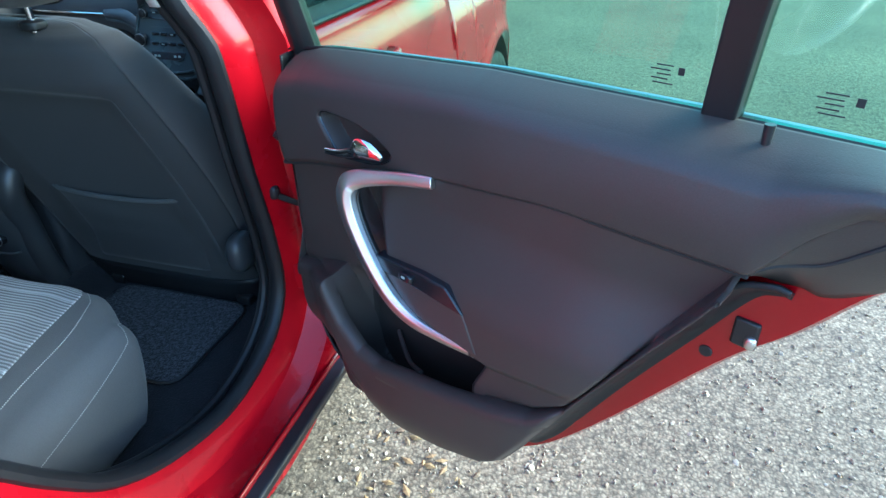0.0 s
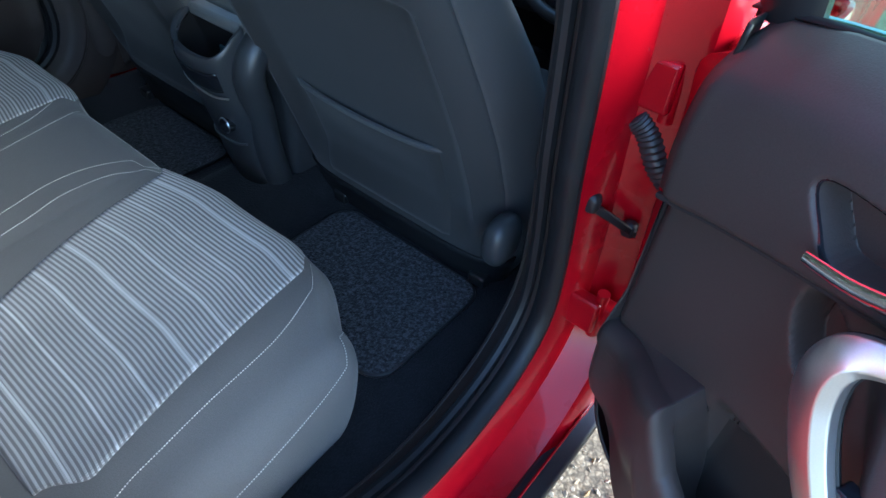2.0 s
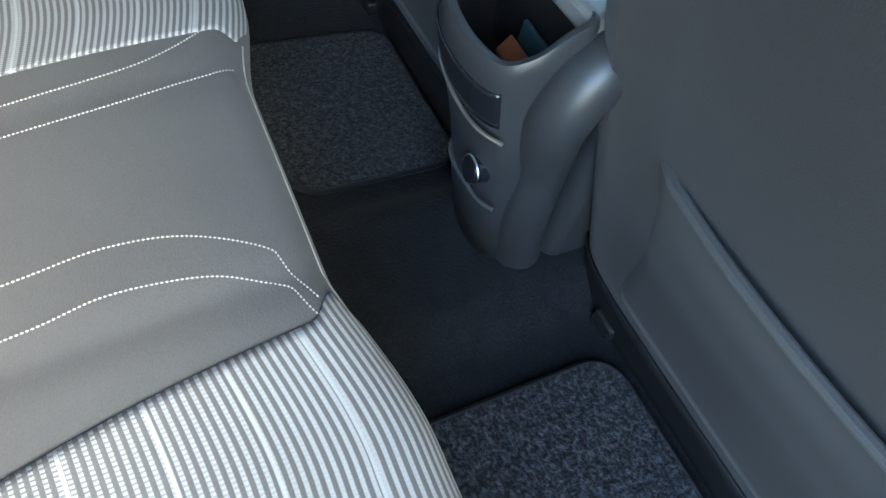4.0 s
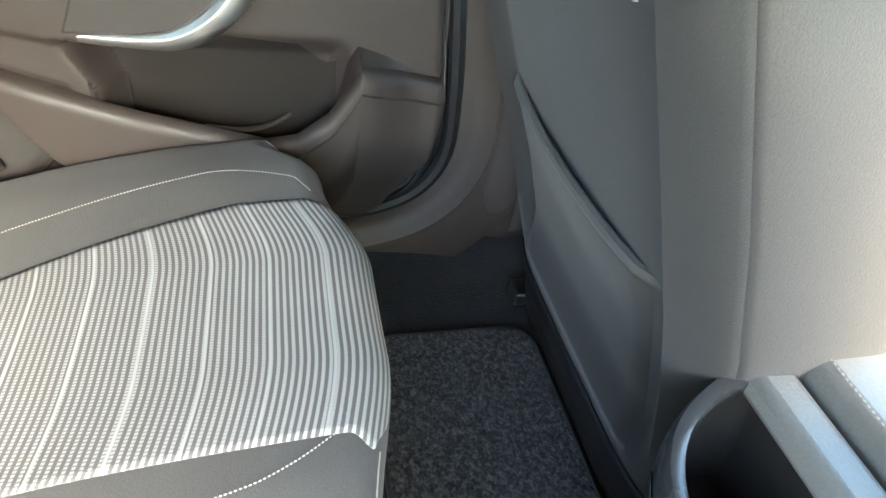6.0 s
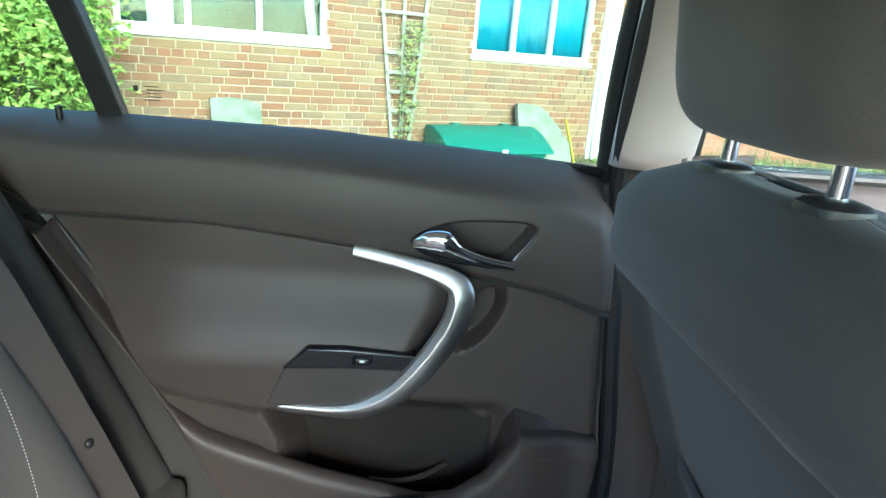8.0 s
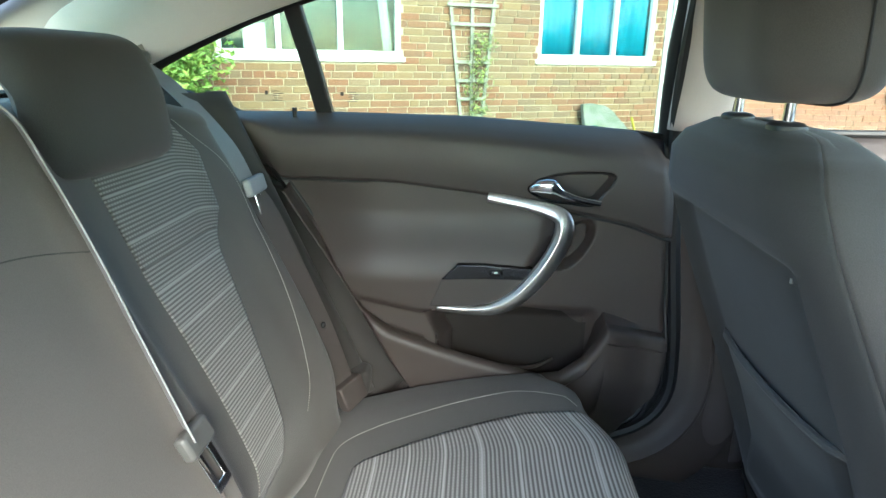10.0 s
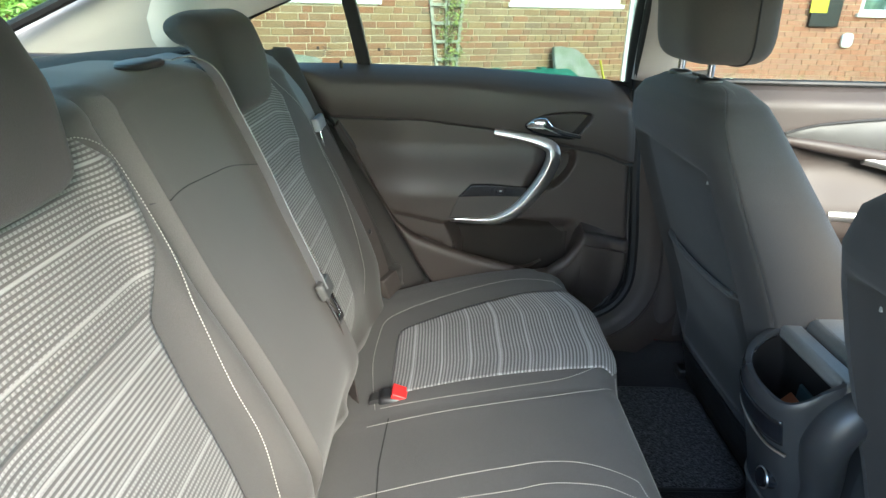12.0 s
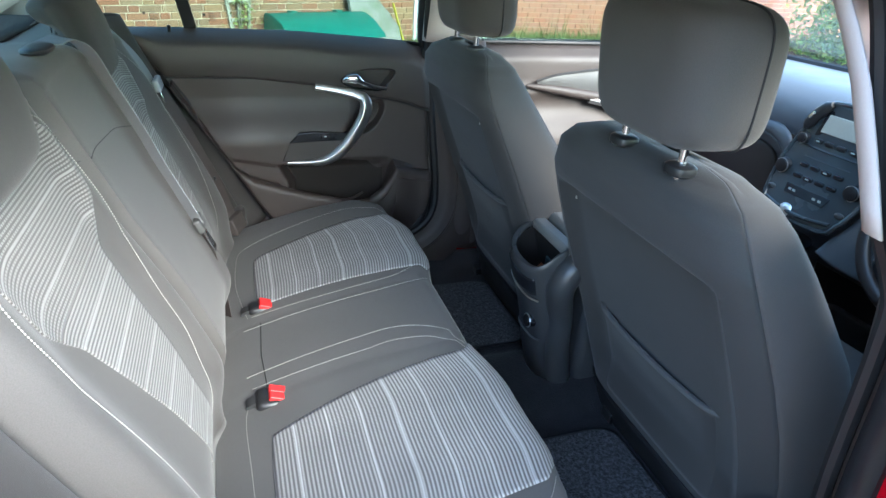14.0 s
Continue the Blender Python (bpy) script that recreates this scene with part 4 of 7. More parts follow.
    part("waist_strip", Shape().tube([P(0.874, y, 1.040) for y in lin(0.72, 1.65, 12)], 0.006, 8), RUBBER, d, "black waist strip")
    part("waist_cover", Shape().box(P(0.818, 1.185, 1.037), (0.104, 0.93, 0.010)), TRIM_SOFT, d, bevel=0.003)
    tops = ([0.64, 0.72, 0.95, 1.2, 1.45, 1.66], [1.335, 1.345, 1.32, 1.245, 1.15, 1.065])
    gl = part("window_pane", Shape().grid(lambda y, v: P(0.80 - tumble(1.045 + (float(np.interp(y, *tops)) - 1.045) * v), y, 1.045 + (float(np.interp(y, *tops)) - 1.045) * v), lin(0.66, 1.655, 30), lin(0, 1, 10)), GLASS_L, d, "clear window glass", solid=0.0035)
    gl.visible_shadow = False
    line = [P(0.798 - tumble(q.y), q.x, q.y) for q in spline([(0.655, 1.04, 0), (0.645, 1.2, 0), (0.66, 1.335, 0), (0.80, 1.338, 0), (0.95, 1.32, 0), (1.2, 1.245, 0), (1.45, 1.15, 0), (1.66, 1.06, 0)], 5)]
    part("window_frame", Shape().tube(line, 0.018, 8, up=(1, 0, 0)), BLACK, d, "black window frame")
    part("outer_handle", Shape().tube(spline([P(0.895, 0.86, 0.93), P(0.935, 0.90, 0.93), P(0.935, 1.02, 0.925), P(0.90, 1.06, 0.92)], 6), 0.011, 10, flat=1.3), RED, d, "red outside door handle")
    mir = part("mirror_housing", Shape().pillow(P(0.985, 1.43, 1.075), (0.20, 0.12, 0.135), 2.6), RED, d, "red mirror housing")
    part("mirror_glass", Shape().pillow(P(0.985, 1.372, 1.075), (0.165, 0.012, 0.105), 3), CHROME, mir, "mirror glass")
    part("mirror_foot", Shape().tube([P(0.82, 1.45, 1.035), P(0.93, 1.43, 1.045)], 0.022, 10), BLACK, mir)


front_door(1)
front_door(-1)


# ---- rear bench ----
bench = thing("bench_seat", (0, 0.1, 0.33), "charcoal rear bench seat with grey striped cloth inserts", "car seat")


def front_line(x):
    k = abs(x)
    ends = 0.045 * smooth(k, 0.40, 0.55) + 0.09 * smooth(k, 0.55, 0.68) if x < 0 else 0.020 * smooth(k, 0.42, 0.56) + 0.066 * smooth(k, 0.52, 0.66)
    return 0.395 + 0.030 * smooth(k, 0.10, 0.28) - ends


def seat_top(x, y):
    z = 0.522 + 0.205 * y + 0.02 * math.sin(math.pi * min(1, max(0, (y + 0.1) / 0.5)))
    z += 0.010 * math.exp(-((abs(x) - 0.56) / 0.05) ** 2) - 0.010 * math.exp(-((abs(x) - 0.33) / 0.13) ** 2)
    z -= 0.004 * math.exp(-((abs(x) - 0.125) / 0.012) ** 2)
    return z


def cushion(a, s):
    """Bench surface: a runs across it and down its ends, s from the back over the top (to 1) and down the front (to 2).
    Past its edge the surface rounds over and falls away along the line on which the edge was left."""
    xb = math.copysign(min(abs(a), 0.615), a)
    yf = front_line(xb)
    yb = -0.10 + (yf + 0.065) * min(s, 1.0)
    u = max(0.0, abs(a) - 0.615)
    v = 0.055 * min(1.0, (s - 1) * 2) + 0.228 * max(0.0, s - 1.5) * 2 if s > 1 else 0.0
    top = seat_top(xb, min(yb, yf - 0.01))
    r = min(max(u, v), top - 0.311)
    if r < 1e-9:
        return Vector((xb, yb, top))
    w = u * u / (u * u + v * v)
    # over the ends: a round of 50 mm, a bulging flank; over the front: a round of 35 mm, a flank that tucks under
    t = r - 0.0785
    end = (0.05 * math.sin(r / 0.05), 0.05 * (1 - math.cos(r / 0.05))) if t < 0 else (0.05 - 1.1 * t * t, 0.05 + t)
    t = r - 0.055
    front = (0.035 * math.sin(r / 0.035), 0.035 * (1 - math.cos(r / 0.035))) if t < 0 else (0.035 - 0.12 * t - 1.6 * t * t, 0.035 + 0.9 * t)
    out, down = (w * p + (1 - w) * q for p, q in zip(end, front))
    q = math.hypot(u, v)
    return Vector((xb + math.copysign(out * u / q, a), yb + out * v / q, max(top - down, 0.335)))


def lifted(fn, a, s, h, da=0.002, ds=0.006):
    p = fn(a, s)
    n = (fn(a + da, s) - fn(a - da, s)).cross(fn(a, s + ds) - fn(a, s - ds))
    if n.length < 1e-9:
        return p
    return p + n.normalized() * h


part("seat_cushion", Shape().grid(cushion, lin(-0.88, 0.88, 140), lin(-0.22, 1.95, 98)), CLOTH, bench, "plain charcoal seat cushion", solid=0.004)


def s_of(x, y):
    return (y + 0.10) / (front_line(x) - 0.035 + 0.10)


for side in (1, -1):
    # striped insert; its inner edge swings inwards towards the front
    def patch(i, j, side=side):
        inner = 0.166 + 0.072 * (1 - j) ** 2 - 0.02 * smooth(j, 0.75, 1.0)
        outer = 0.560 - 0.058 * j - 0.02 * smooth(j, 0.8, 1) - 0.05 * (1 - smooth(j, 0.0, 0.12))
        if side < 0:
            inner = 0.186 - 0.012 * smooth(j, 0.80, 1.0)
            outer = float(np.interp(j, [0, 0.03, 0.32, 0.60, 0.77, 1.0], [0.418, 0.432, 0.468, 0.497, 0.496, 0.48]))
        k = inner + (outer - inner) * i
        s0 = 0.18 + 0.010 * (2 * i - 1) ** 4
        return side * k, s0 + (1.36 - 0.12 * smooth(abs(2 * i - 1), 0.8, 1) - s0) * j
    def cloth_at(i, j):
        a, s = patch(i, j)
        return lifted(cushion, a, s, 0.0028)
    def cloth_uv(i, j):
        a, s = patch(i, j)
        return (a, 0.46 * min(s, 1.0) + 0.11 * max(0.0, s - 1.0))
    part("striped_insert", Shape().grid(cloth_at, lin(0, 1, 40), lin(0, 1, 60), uvfn=cloth_uv), STRIPE, bench, "grey and white striped woven cloth insert", solid=0.002)
    # stitch lines
    if side < 0:
        lines = [
            [(0.150, 0.16), (0.143, 0.45), (0.143, 0.63), (0.150, 0.82), (0.166, 0.92), (0.198, 1.02), (0.215, 1.1)],
            [(0.104, 0.12), (0.101, 0.45), (0.101, 0.63), (0.106, 0.82), (0.122, 1.04), (0.130, 1.2)],
            [(0.150, 0.14), (0.228, 0.11), (0.334, 0.085), (0.44, 0.095), (0.489, 0.13), (0.512, 0.25), (0.526, 0.42), (0.548, 0.70), (0.554, 0.82), (0.54, 0.96), (0.51, 1.12)]]
    else:
        lines = [
            [(0.100, 0.14), (0.100, 0.45), (0.099, 0.62), (0.093, 0.73), (0.099, 0.84), (0.110, 0.92), (0.131, 0.99), (0.162, 1.04), (0.18, 1.1)],
            [(0.060, 0.12), (0.056, 0.45), (0.053, 0.62), (0.050, 0.74), (0.060, 0.86), (0.088, 0.97), (0.124, 1.05), (0.15, 1.12)],
            [(0.118, 0.14), (0.180, 0.105), (0.30, 0.11), (0.46, 0.13), (0.585, 0.19), (0.588, 0.40), (0.585, 0.60), (0.580, 0.85), (0.555, 1.0), (0.529, 1.09), (0.505, 1.2)]]
    lines.append([(0.700, 0.15), (0.700, 0.45), (0.695, 0.70), (0.675, 0.95), (0.645, 1.15), (0.62, 1.35)])
    for q in lines:
        path = [lifted(cushion, side * p.x, p.y, 0.0027) for p in spline([(x, y, 0) for x, y in q], 14)]
        part("stitching", stitches(path, 0.0036, 0.0031, 0.0010), THREAD, bench, "pale stitched seam", weld=False)
# seam across the middle place, where the cushion meets its rear flap
part("cushion_seam", Shape().tube([lifted(cushion, a, s_of(a, -0.014 + 0.006 * abs(a) / 0.12), 0.0006) for a in lin(-0.118, 0.112, 24)], 0.0022, 6), SEAM, bench, "dark sewn seam")
part("front_piping", Shape().tube([lifted(cushion, a, 1.32, 0.0015) for a in lin(-0.175, 0.175, 50)], 0.0013, 6), THREAD, bench, "thin pale piping")


# backrest
def back_face(x, z):
    y = -0.088 - 0.40 * (z - 0.591)
    k = abs(x)
    pad = (0.020 * math.exp(-((k - 0.160) / 0.030) ** 2) + 0.030 * math.exp(-((k - 0.545) / 0.050) ** 2)) * (1 - 0.5 * smooth(z, 0.95, 1.12))
    mid = 0.026 * (1 - (smooth(x, 0.112, 0.136) if x > 0 else smooth(k, 0.138, 0.178)))
    # the foot of the backrest tucks in behind the cushion, most in the middle
    foot = 1 - smooth(z, 0.49, 0.66)
    y -= foot * (0.030 + 0.026 * (1 - smooth(k, 0.32, 0.46)))
    mid *= 1 - foot
    y += pad + mid + 0.012 * math.sin(math.pi * min(1, max(0, (z - 0.56) / 0.35)))
    y -= 0.010 * math.exp(-((x - 0.131) / 0.006) ** 2)
    return y


def back_surface(a, s):
    """s from the foot of the backrest (0) up to its top (1) and over it (1.5)."""
    top = 1.118 + 0.018 * (1 - smooth(abs(a), 0.05, 0.20)) - 0.03 * smooth(abs(a), 0.42, 0.58)
    if s <= 1:
        z = 0.50 + (top - 0.03 - 0.50) * s
        y = back_face(a, z)
    else:
        th = (s - 1) * 2 * math.pi * 0.5
        z0 = top - 0.03
        y = back_face(a, z0) - 0.045 * (1 - math.cos(th)) - (0.05 * (s - 1.5) if s > 1.5 else 0)
        z = z0 + 0.03 * math.sin(min(th, math.pi / 2)) - 0.002 * (s - 1)
    end = smooth(abs(a), 0.545, 0.60)
    return Vector((a, y - 0.075 * end * end, z))


part("backrest", Shape().grid(back_surface, lin(-0.60, 0.60, 120), lin(0, 2.4, 80)), CLOTH_SIDE, bench, "plain charcoal backrest", solid=0.004)
for side in (1, -1):
    def patch(i, j, side=side):
        z = 0.585 + 0.51 * j
        inner = 0.250 if side < 0 else float(np.interp(j, [0, 0.214, 0.35, 0.498, 0.645, 0.69, 0.76, 0.918, 1.0], [0.275, 0.271, 0.256, 0.245, 0.223, 0.196, 0.172, 0.152, 0.190]))
        outer = float(np.interp(j, [0, 0.3, 0.6, 0.72, 0.9, 1.0], [0.345, 0.385, 0.435, 0.485, 0.50, 0.46]))
        k = inner + (outer - inner) * i
        return side * k, (z - 0.50) / 0.588
    def low_at(i, j):
        a, s = patch(i, j * 0.66)
        return lifted(back_surface, a, s, -0.0028)
    def low_uv(i, j):
        a, s = patch(i, j * 0.66)
        return (a, 0.62 * s)
    def high_at(i, j):
        a, s = patch(i, 0.66 + 0.34 * j)
        return lifted(back_surface, a, s, -0.0028)
    def high_uv(i, j):
        a, s = patch(i, 0.66 + 0.34 * j)
        return (a, 0.62 * s)
    part("striped_insert", Shape().grid(low_at, lin(0, 1, 36), lin(0, 1, 40), uvfn=low_uv), STRIPE_LOW, bench, "grey and white striped woven cloth insert", solid=0.002)
    part("dashed_insert", Shape().grid(high_at, lin(0, 1, 36), lin(0, 1, 30), uvfn=high_uv), STRIPE_BACK, bench, "grey cloth insert with pale woven dashes", solid=0.002)
    for q in ([(0.205, 1.095), (0.165, 1.080), (0.142, 1.045), (0.154, 0.965), (0.171, 0.892), (0.185, 0.812), (0.191, 0.735), (0.212, 0.665), (0.232, 0.59)],
              [(0.48, 1.09), (0.535, 1.03), (0.538, 0.95), (0.520, 0.80), (0.49, 0.66), (0.46, 0.60)]):
        if side < 0 and q[0][0] < 0.3:
            continue
        path = [lifted(back_surface, side * p.x, (p.y - 0.50) / 0.588, -0.0030) for p in spline([(x, z, 0) for x, z in q], 16)]
        part("stitching", stitches(path, 0.0040, 0.0034, 0.0009), THREAD, bench, "pale stitched seam", weld=False)
part("cross_seam", Shape().tube([lifted(back_surface, a, (0.972 + 0.08 * (a + 0.19) - 0.50) / 0.588, -0.0016) for a in lin(-0.165, 0.126, 24)], 0.0010, 6), SEAM, bench)
part("split_seam", Shape().tube([lifted(back_surface, 0.131, (z - 0.50) / 0.588, -0.0012) for z in lin(0.53, 1.085, 30)], 0.0026, 6), SEAM, bench)
for x, z in ((0.105, 0.535), (-0.035, 0.545)):
    part("button", Shape().pillow((x, back_face(x, z) + 0.003, z), (0.006, 0.004, 0.006), 2.2, 12, 8), BELT, bench, "small pale button")
# end bolsters between the backrest and the doors
for side in (1, -1):
    def bolster(a, s, side=side):
        z = 0.53 + 0.58 * s
        y = -0.072 - 0.40 * (z - 0.591) - 0.02 * s
        th = a * math.pi
        w = float(np.interp(s, [0, 0.3, 1.0], [0.118, 0.122, 0.112]))
        y += 0.034 * smooth(a, 0.35, 0.62) if side < 0 else 0.0
        return Vector((side * (0.585 + w * (1 - math.cos(th)) / 2), y - 0.05 + 0.05 * math.sin(th) ** 0.6, z))
    part("end_bolster", Shape().grid(bolster, lin(0, 1, 17), lin(0, 1, 24)), BOLSTER, bench, "charcoal end bolster", solid=0.004)


HEAD_PROFILE = [(-0.348, 1.168), (-0.338, 1.186), (-0.305, 1.196), (-0.272, 1.178), (-0.252, 1.130), (-0.243, 1.075), (-0.244, 1.046), (-0.262, 1.034), (-0.284, 1.052), (-0.296, 1.100), (-0.308, 1.140), (-0.334, 1.151)]


def rear_headrest(x, w, lift=0.0):
    """A comma-shaped pad that hooks over the top of the backrest."""
    r = thing("rear_headrest", (x, -0.29, 1.06), "charcoal cloth rear headrest hooked over the backrest", "headrest", "rear headrests")
    line = spline([(0, y, z) for y, z in HEAD_PROFILE], 5, True)
    rings = []
    for k in lin(-1, 1, 25):
        t = 1 - abs(k) ** 7 * 0.62 - (0.30 if abs(k) > 0.999 else 0)
        bow = 0.010 * k * k
        # shrink towards the pad's own middle line, not its centroid
        ring_k = []
        for q in line:
            cy = -0.275 - 0.030 * smooth(q.z, 1.12, 1.17)
            cz = min(max(q.z, 1.058), 1.172)
            ring_k.append(Vector((x + k * w / 2, cy + (q.y - cy) * t - bow, cz + (q.z - cz) * t + lift)))
        rings.append(ring_k)
    part("cushion", Shape().loft(rings), SEAT_REAR, r)
    for d in (-0.07, 0.07):
        part("post", Shape().tube([(x + d, -0.322, 1.09), (x + d, -0.320, 1.16)], 0.006, 10, up=(0, 1, 0)), CHROME, r, "chrome headrest post")
        part("collar", Shape().pillow((x + d, -0.322, 1.115), (0.045, 0.034, 0.016), 3, 16, 8), BLACK, r)


rear_headrest(-0.322, 0.270)
rear_headrest(0.340, 0.270, 0.018)
shelf = thing("parcel_shelf", (0, -0.6, 1.06), "black parcel shelf behind the rear seat", "parcel shelf")
part("board", Shape().grid(lambda a, b: Vector((a, b, 1.118 - 0.06 * smooth(-b, 0.50, 0.95) - 0.012 * abs(a / 0.6) ** 3)), lin(-0.60, 0.60, 20), lin(-0.95, -0.385, 16)), CARPET, shelf, solid=0.012)
part("front_lip", Shape().prism([(-0.60, -0.382, 1.060), (-0.60, -0.398, 1.060), (-0.60, -0.402, 1.118), (-0.60, -0.386, 1.122)], (1.20, 0, 0)), BLACK, shelf, bevel=0.004)
part("side_ledge", Shape().box((-0.645, -0.72, 1.075), (0.07, 0.66, 0.03)), BLACK, shelf, bevel=0.006)
part("side_ledge", Shape().box((0.645, -0.72, 1.075), (0.07, 0.66, 0.03)), BLACK, shelf, bevel=0.006)


# ---- seat belts ----
def ribbon(points, width, across, n=10):
    """A flat strap through the points."""
    s = Shape()
    p = spline(points, n)
    rings = []
    for i, q in enumerate(p):
        t = (p[min(i + 1, len(p) - 1)] - p[max(i - 1, 0)]).normalized()
        c = (Vector(across) - t * t.dot(Vector(across))).normalized()
        h = c.cross(t) * 0.0009
        rings.append([q - c * width / 2 - h, q + c * width / 2 - h, q + c * width / 2 + h, q - c * width / 2 + h])
    return s.loft(rings)


def tongue(belt, at, slide, way=(0, 0.25, -1), wide=0.072):
    a, w = Vector(at), Vector(way).normalized()
    x = Vector((1, 0, 0))
    o = x.cross(w).normalized()
    def block(c, sx, sw, so):
        c = Vector(c)
        return Shape().prism([c + x * i * sx / 2 + w * j * sw / 2 - o * so / 2 for i, j in ((-1, -1), (1, -1), (1, 1), (-1, 1))], o * so)
    part("tongue_body", block(a, wide, 0.030, 0.015), slide, belt, "plastic belt tongue", bevel=0.005)
    b = a + w * 0.040
    for i in (-1, 1):
        part("tongue_blade", block(b + x * i * 0.0115, 0.009, 0.05, 0.003), CHROME, belt, "metal tongue blade", bevel=0.001)
    part("tongue_blade", block(b + w * 0.021, 0.032, 0.011, 0.0032), CHROME, belt, bevel=0.001)


for side in (-1,):
    sb = thing("rear_seat_belt", (side * 0.57, -0.05, 0.54), "dark grey outboard seat belt hanging over the bolster", "seat belt", "rear seat belts")
    pts = [(side * 0.600, -0.40, 1.17), (side * 0.592, -0.325, 1.12), (side * 0.586, -0.242, 1.03), (side * 0.580, -0.185, 0.91), (side * 0.577, -0.106, 0.72), (side * 0.586, -0.073, 0.61), (side * 0.592, -0.062, 0.560)]
    part("webbing", ribbon(pts[:3] + [(side * 0.582, -0.205, 0.955)], 0.047, (1, 0.15 * side, 0)), BELT, sb, "grey belt webbing above the tongue")
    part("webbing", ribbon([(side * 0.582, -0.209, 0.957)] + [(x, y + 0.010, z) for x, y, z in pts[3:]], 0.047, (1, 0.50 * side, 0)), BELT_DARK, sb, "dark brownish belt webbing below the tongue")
    tongue(sb, (side * 0.582, -0.196, 0.962), TONGUE)
    part("stop_button", Shape().pillow((side * 0.580, -0.090, 0.707), (0.013, 0.010, 0.013), 2.2, 12, 8), BLACK, sb)
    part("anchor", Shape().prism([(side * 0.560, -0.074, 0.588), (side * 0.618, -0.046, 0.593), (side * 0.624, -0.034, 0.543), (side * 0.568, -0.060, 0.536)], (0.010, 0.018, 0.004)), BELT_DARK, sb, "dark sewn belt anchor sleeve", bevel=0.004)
    part("anchor_cover", Shape().pillow((side * 0.652, -0.042, 0.560), (0.056, 0.050, 0.056), 4.0, 22, 12), BOLSTER, sb, "dark belt anchor cover")
    part("shoulder_guide", Shape().pillow((side * 0.600, -0.395, 1.165), (0.075, 0.05, 0.03), 3, 20, 10), BLACK, sb)
mb = thing("centre_seat_belt", (-0.10, -0.05, 0.54), "dark grey centre seat belt hanging down the backrest", "seat belt", "rear seat belts")
part("webbing", ribbon([(-0.030, -0.285, 1.142), (-0.088, -0.272, 1.142), (-0.126, -0.252, 1.120)] + [(x, back_face(x, z) + 0.012, z) for x, z in ((-0.138, 1.06), (-0.136, 0.98), (-0.132, 0.90), (-0.123, 0.82), (-0.120, 0.785))], 0.047, (0.72, 0.69, 0)), BELT, mb, "grey belt webbing above the tongue")
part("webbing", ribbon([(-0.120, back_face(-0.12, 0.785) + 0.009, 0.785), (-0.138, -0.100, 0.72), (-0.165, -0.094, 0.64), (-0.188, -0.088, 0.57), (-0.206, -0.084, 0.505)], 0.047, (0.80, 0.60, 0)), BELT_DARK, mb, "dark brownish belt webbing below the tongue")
tongue(mb, (-0.120, back_face(-0.12, 0.782) + 0.016, 0.786), SILVER_SATIN, (-0.08, 0.40, -1), 0.052)
part("stop_button", Shape().pillow((-0.160, -0.086, 0.655), (0.012, 0.010, 0.012), 2.2, 12, 8), BLACK, mb)
part("roof_guide", Shape().pillow((-0.005, -0.292, 1.139), (0.085, 0.040, 0.012), 3, 22, 10), BLACK, mb, "black belt guide on the backrest")


def buckle(x, twin):
    b = thing("belt_buckle", (x, 0.0, 0.52), ("twin" if twin else "single") + " seat belt buckle with red press button on the bench", "belt buckle", "rear belt buckles")
    n = 2 if twin else 1
    part("housing", Shape().pillow((x, -0.008, 0.519), (0.058 if twin else 0.044, 0.050, 0.045), 4, 24, 12), BLACK, b, "black buckle housing")
    for i in range(n):
        y = 0.012 + 0.001
        x0 = x + (i - (n - 1) / 2) * 0.020
        w = 0.019 if twin else 0.036
        o = [(x0 - w / 2, y - 0.022, 0.539), (x0 + w / 2, y - 0.022, 0.539), (x0 + w / 2, y + 0.026, 0.522), (x0 - w / 2, y + 0.026, 0.522)]
        part("press_button", Shape().prism(o, (0, 0.004, 0.010)), BUCKLE_RED, b, "red press button", bevel=0.002)
    part("recess", Shape().tube([(x - 0.012, -0.02, 0.5215), (x + 0.012, -0.02, 0.5215)], 0.03, 14, up=(0, 0, 1), flat=0.4), SEAM, b)


buckle(-0.182, False)
buckle(0.140, True)


# ---- front seats ----
SEAT_Z = [0.36, 0.45, 0.55, 0.65, 0.75, 0.85, 0.94, 1.00, 1.05, 1.075, 1.090]
SEAT_BACK = [0.715, 0.690, 0.655, 0.620, 0.580, 0.538, 0.502, 0.482, 0.476, 0.486, 0.505]
SEAT_FRONT = [0.88, 0.87, 0.86, 0.84, 0.80, 0.745, 0.680, 0.637, 0.606, 0.592, 0.578]
SEAT_HALF = [0.235, 0.255, 0.262, 0.267, 0.268, 0.262, 0.250, 0.238, 0.215, 0.190, 0.150]


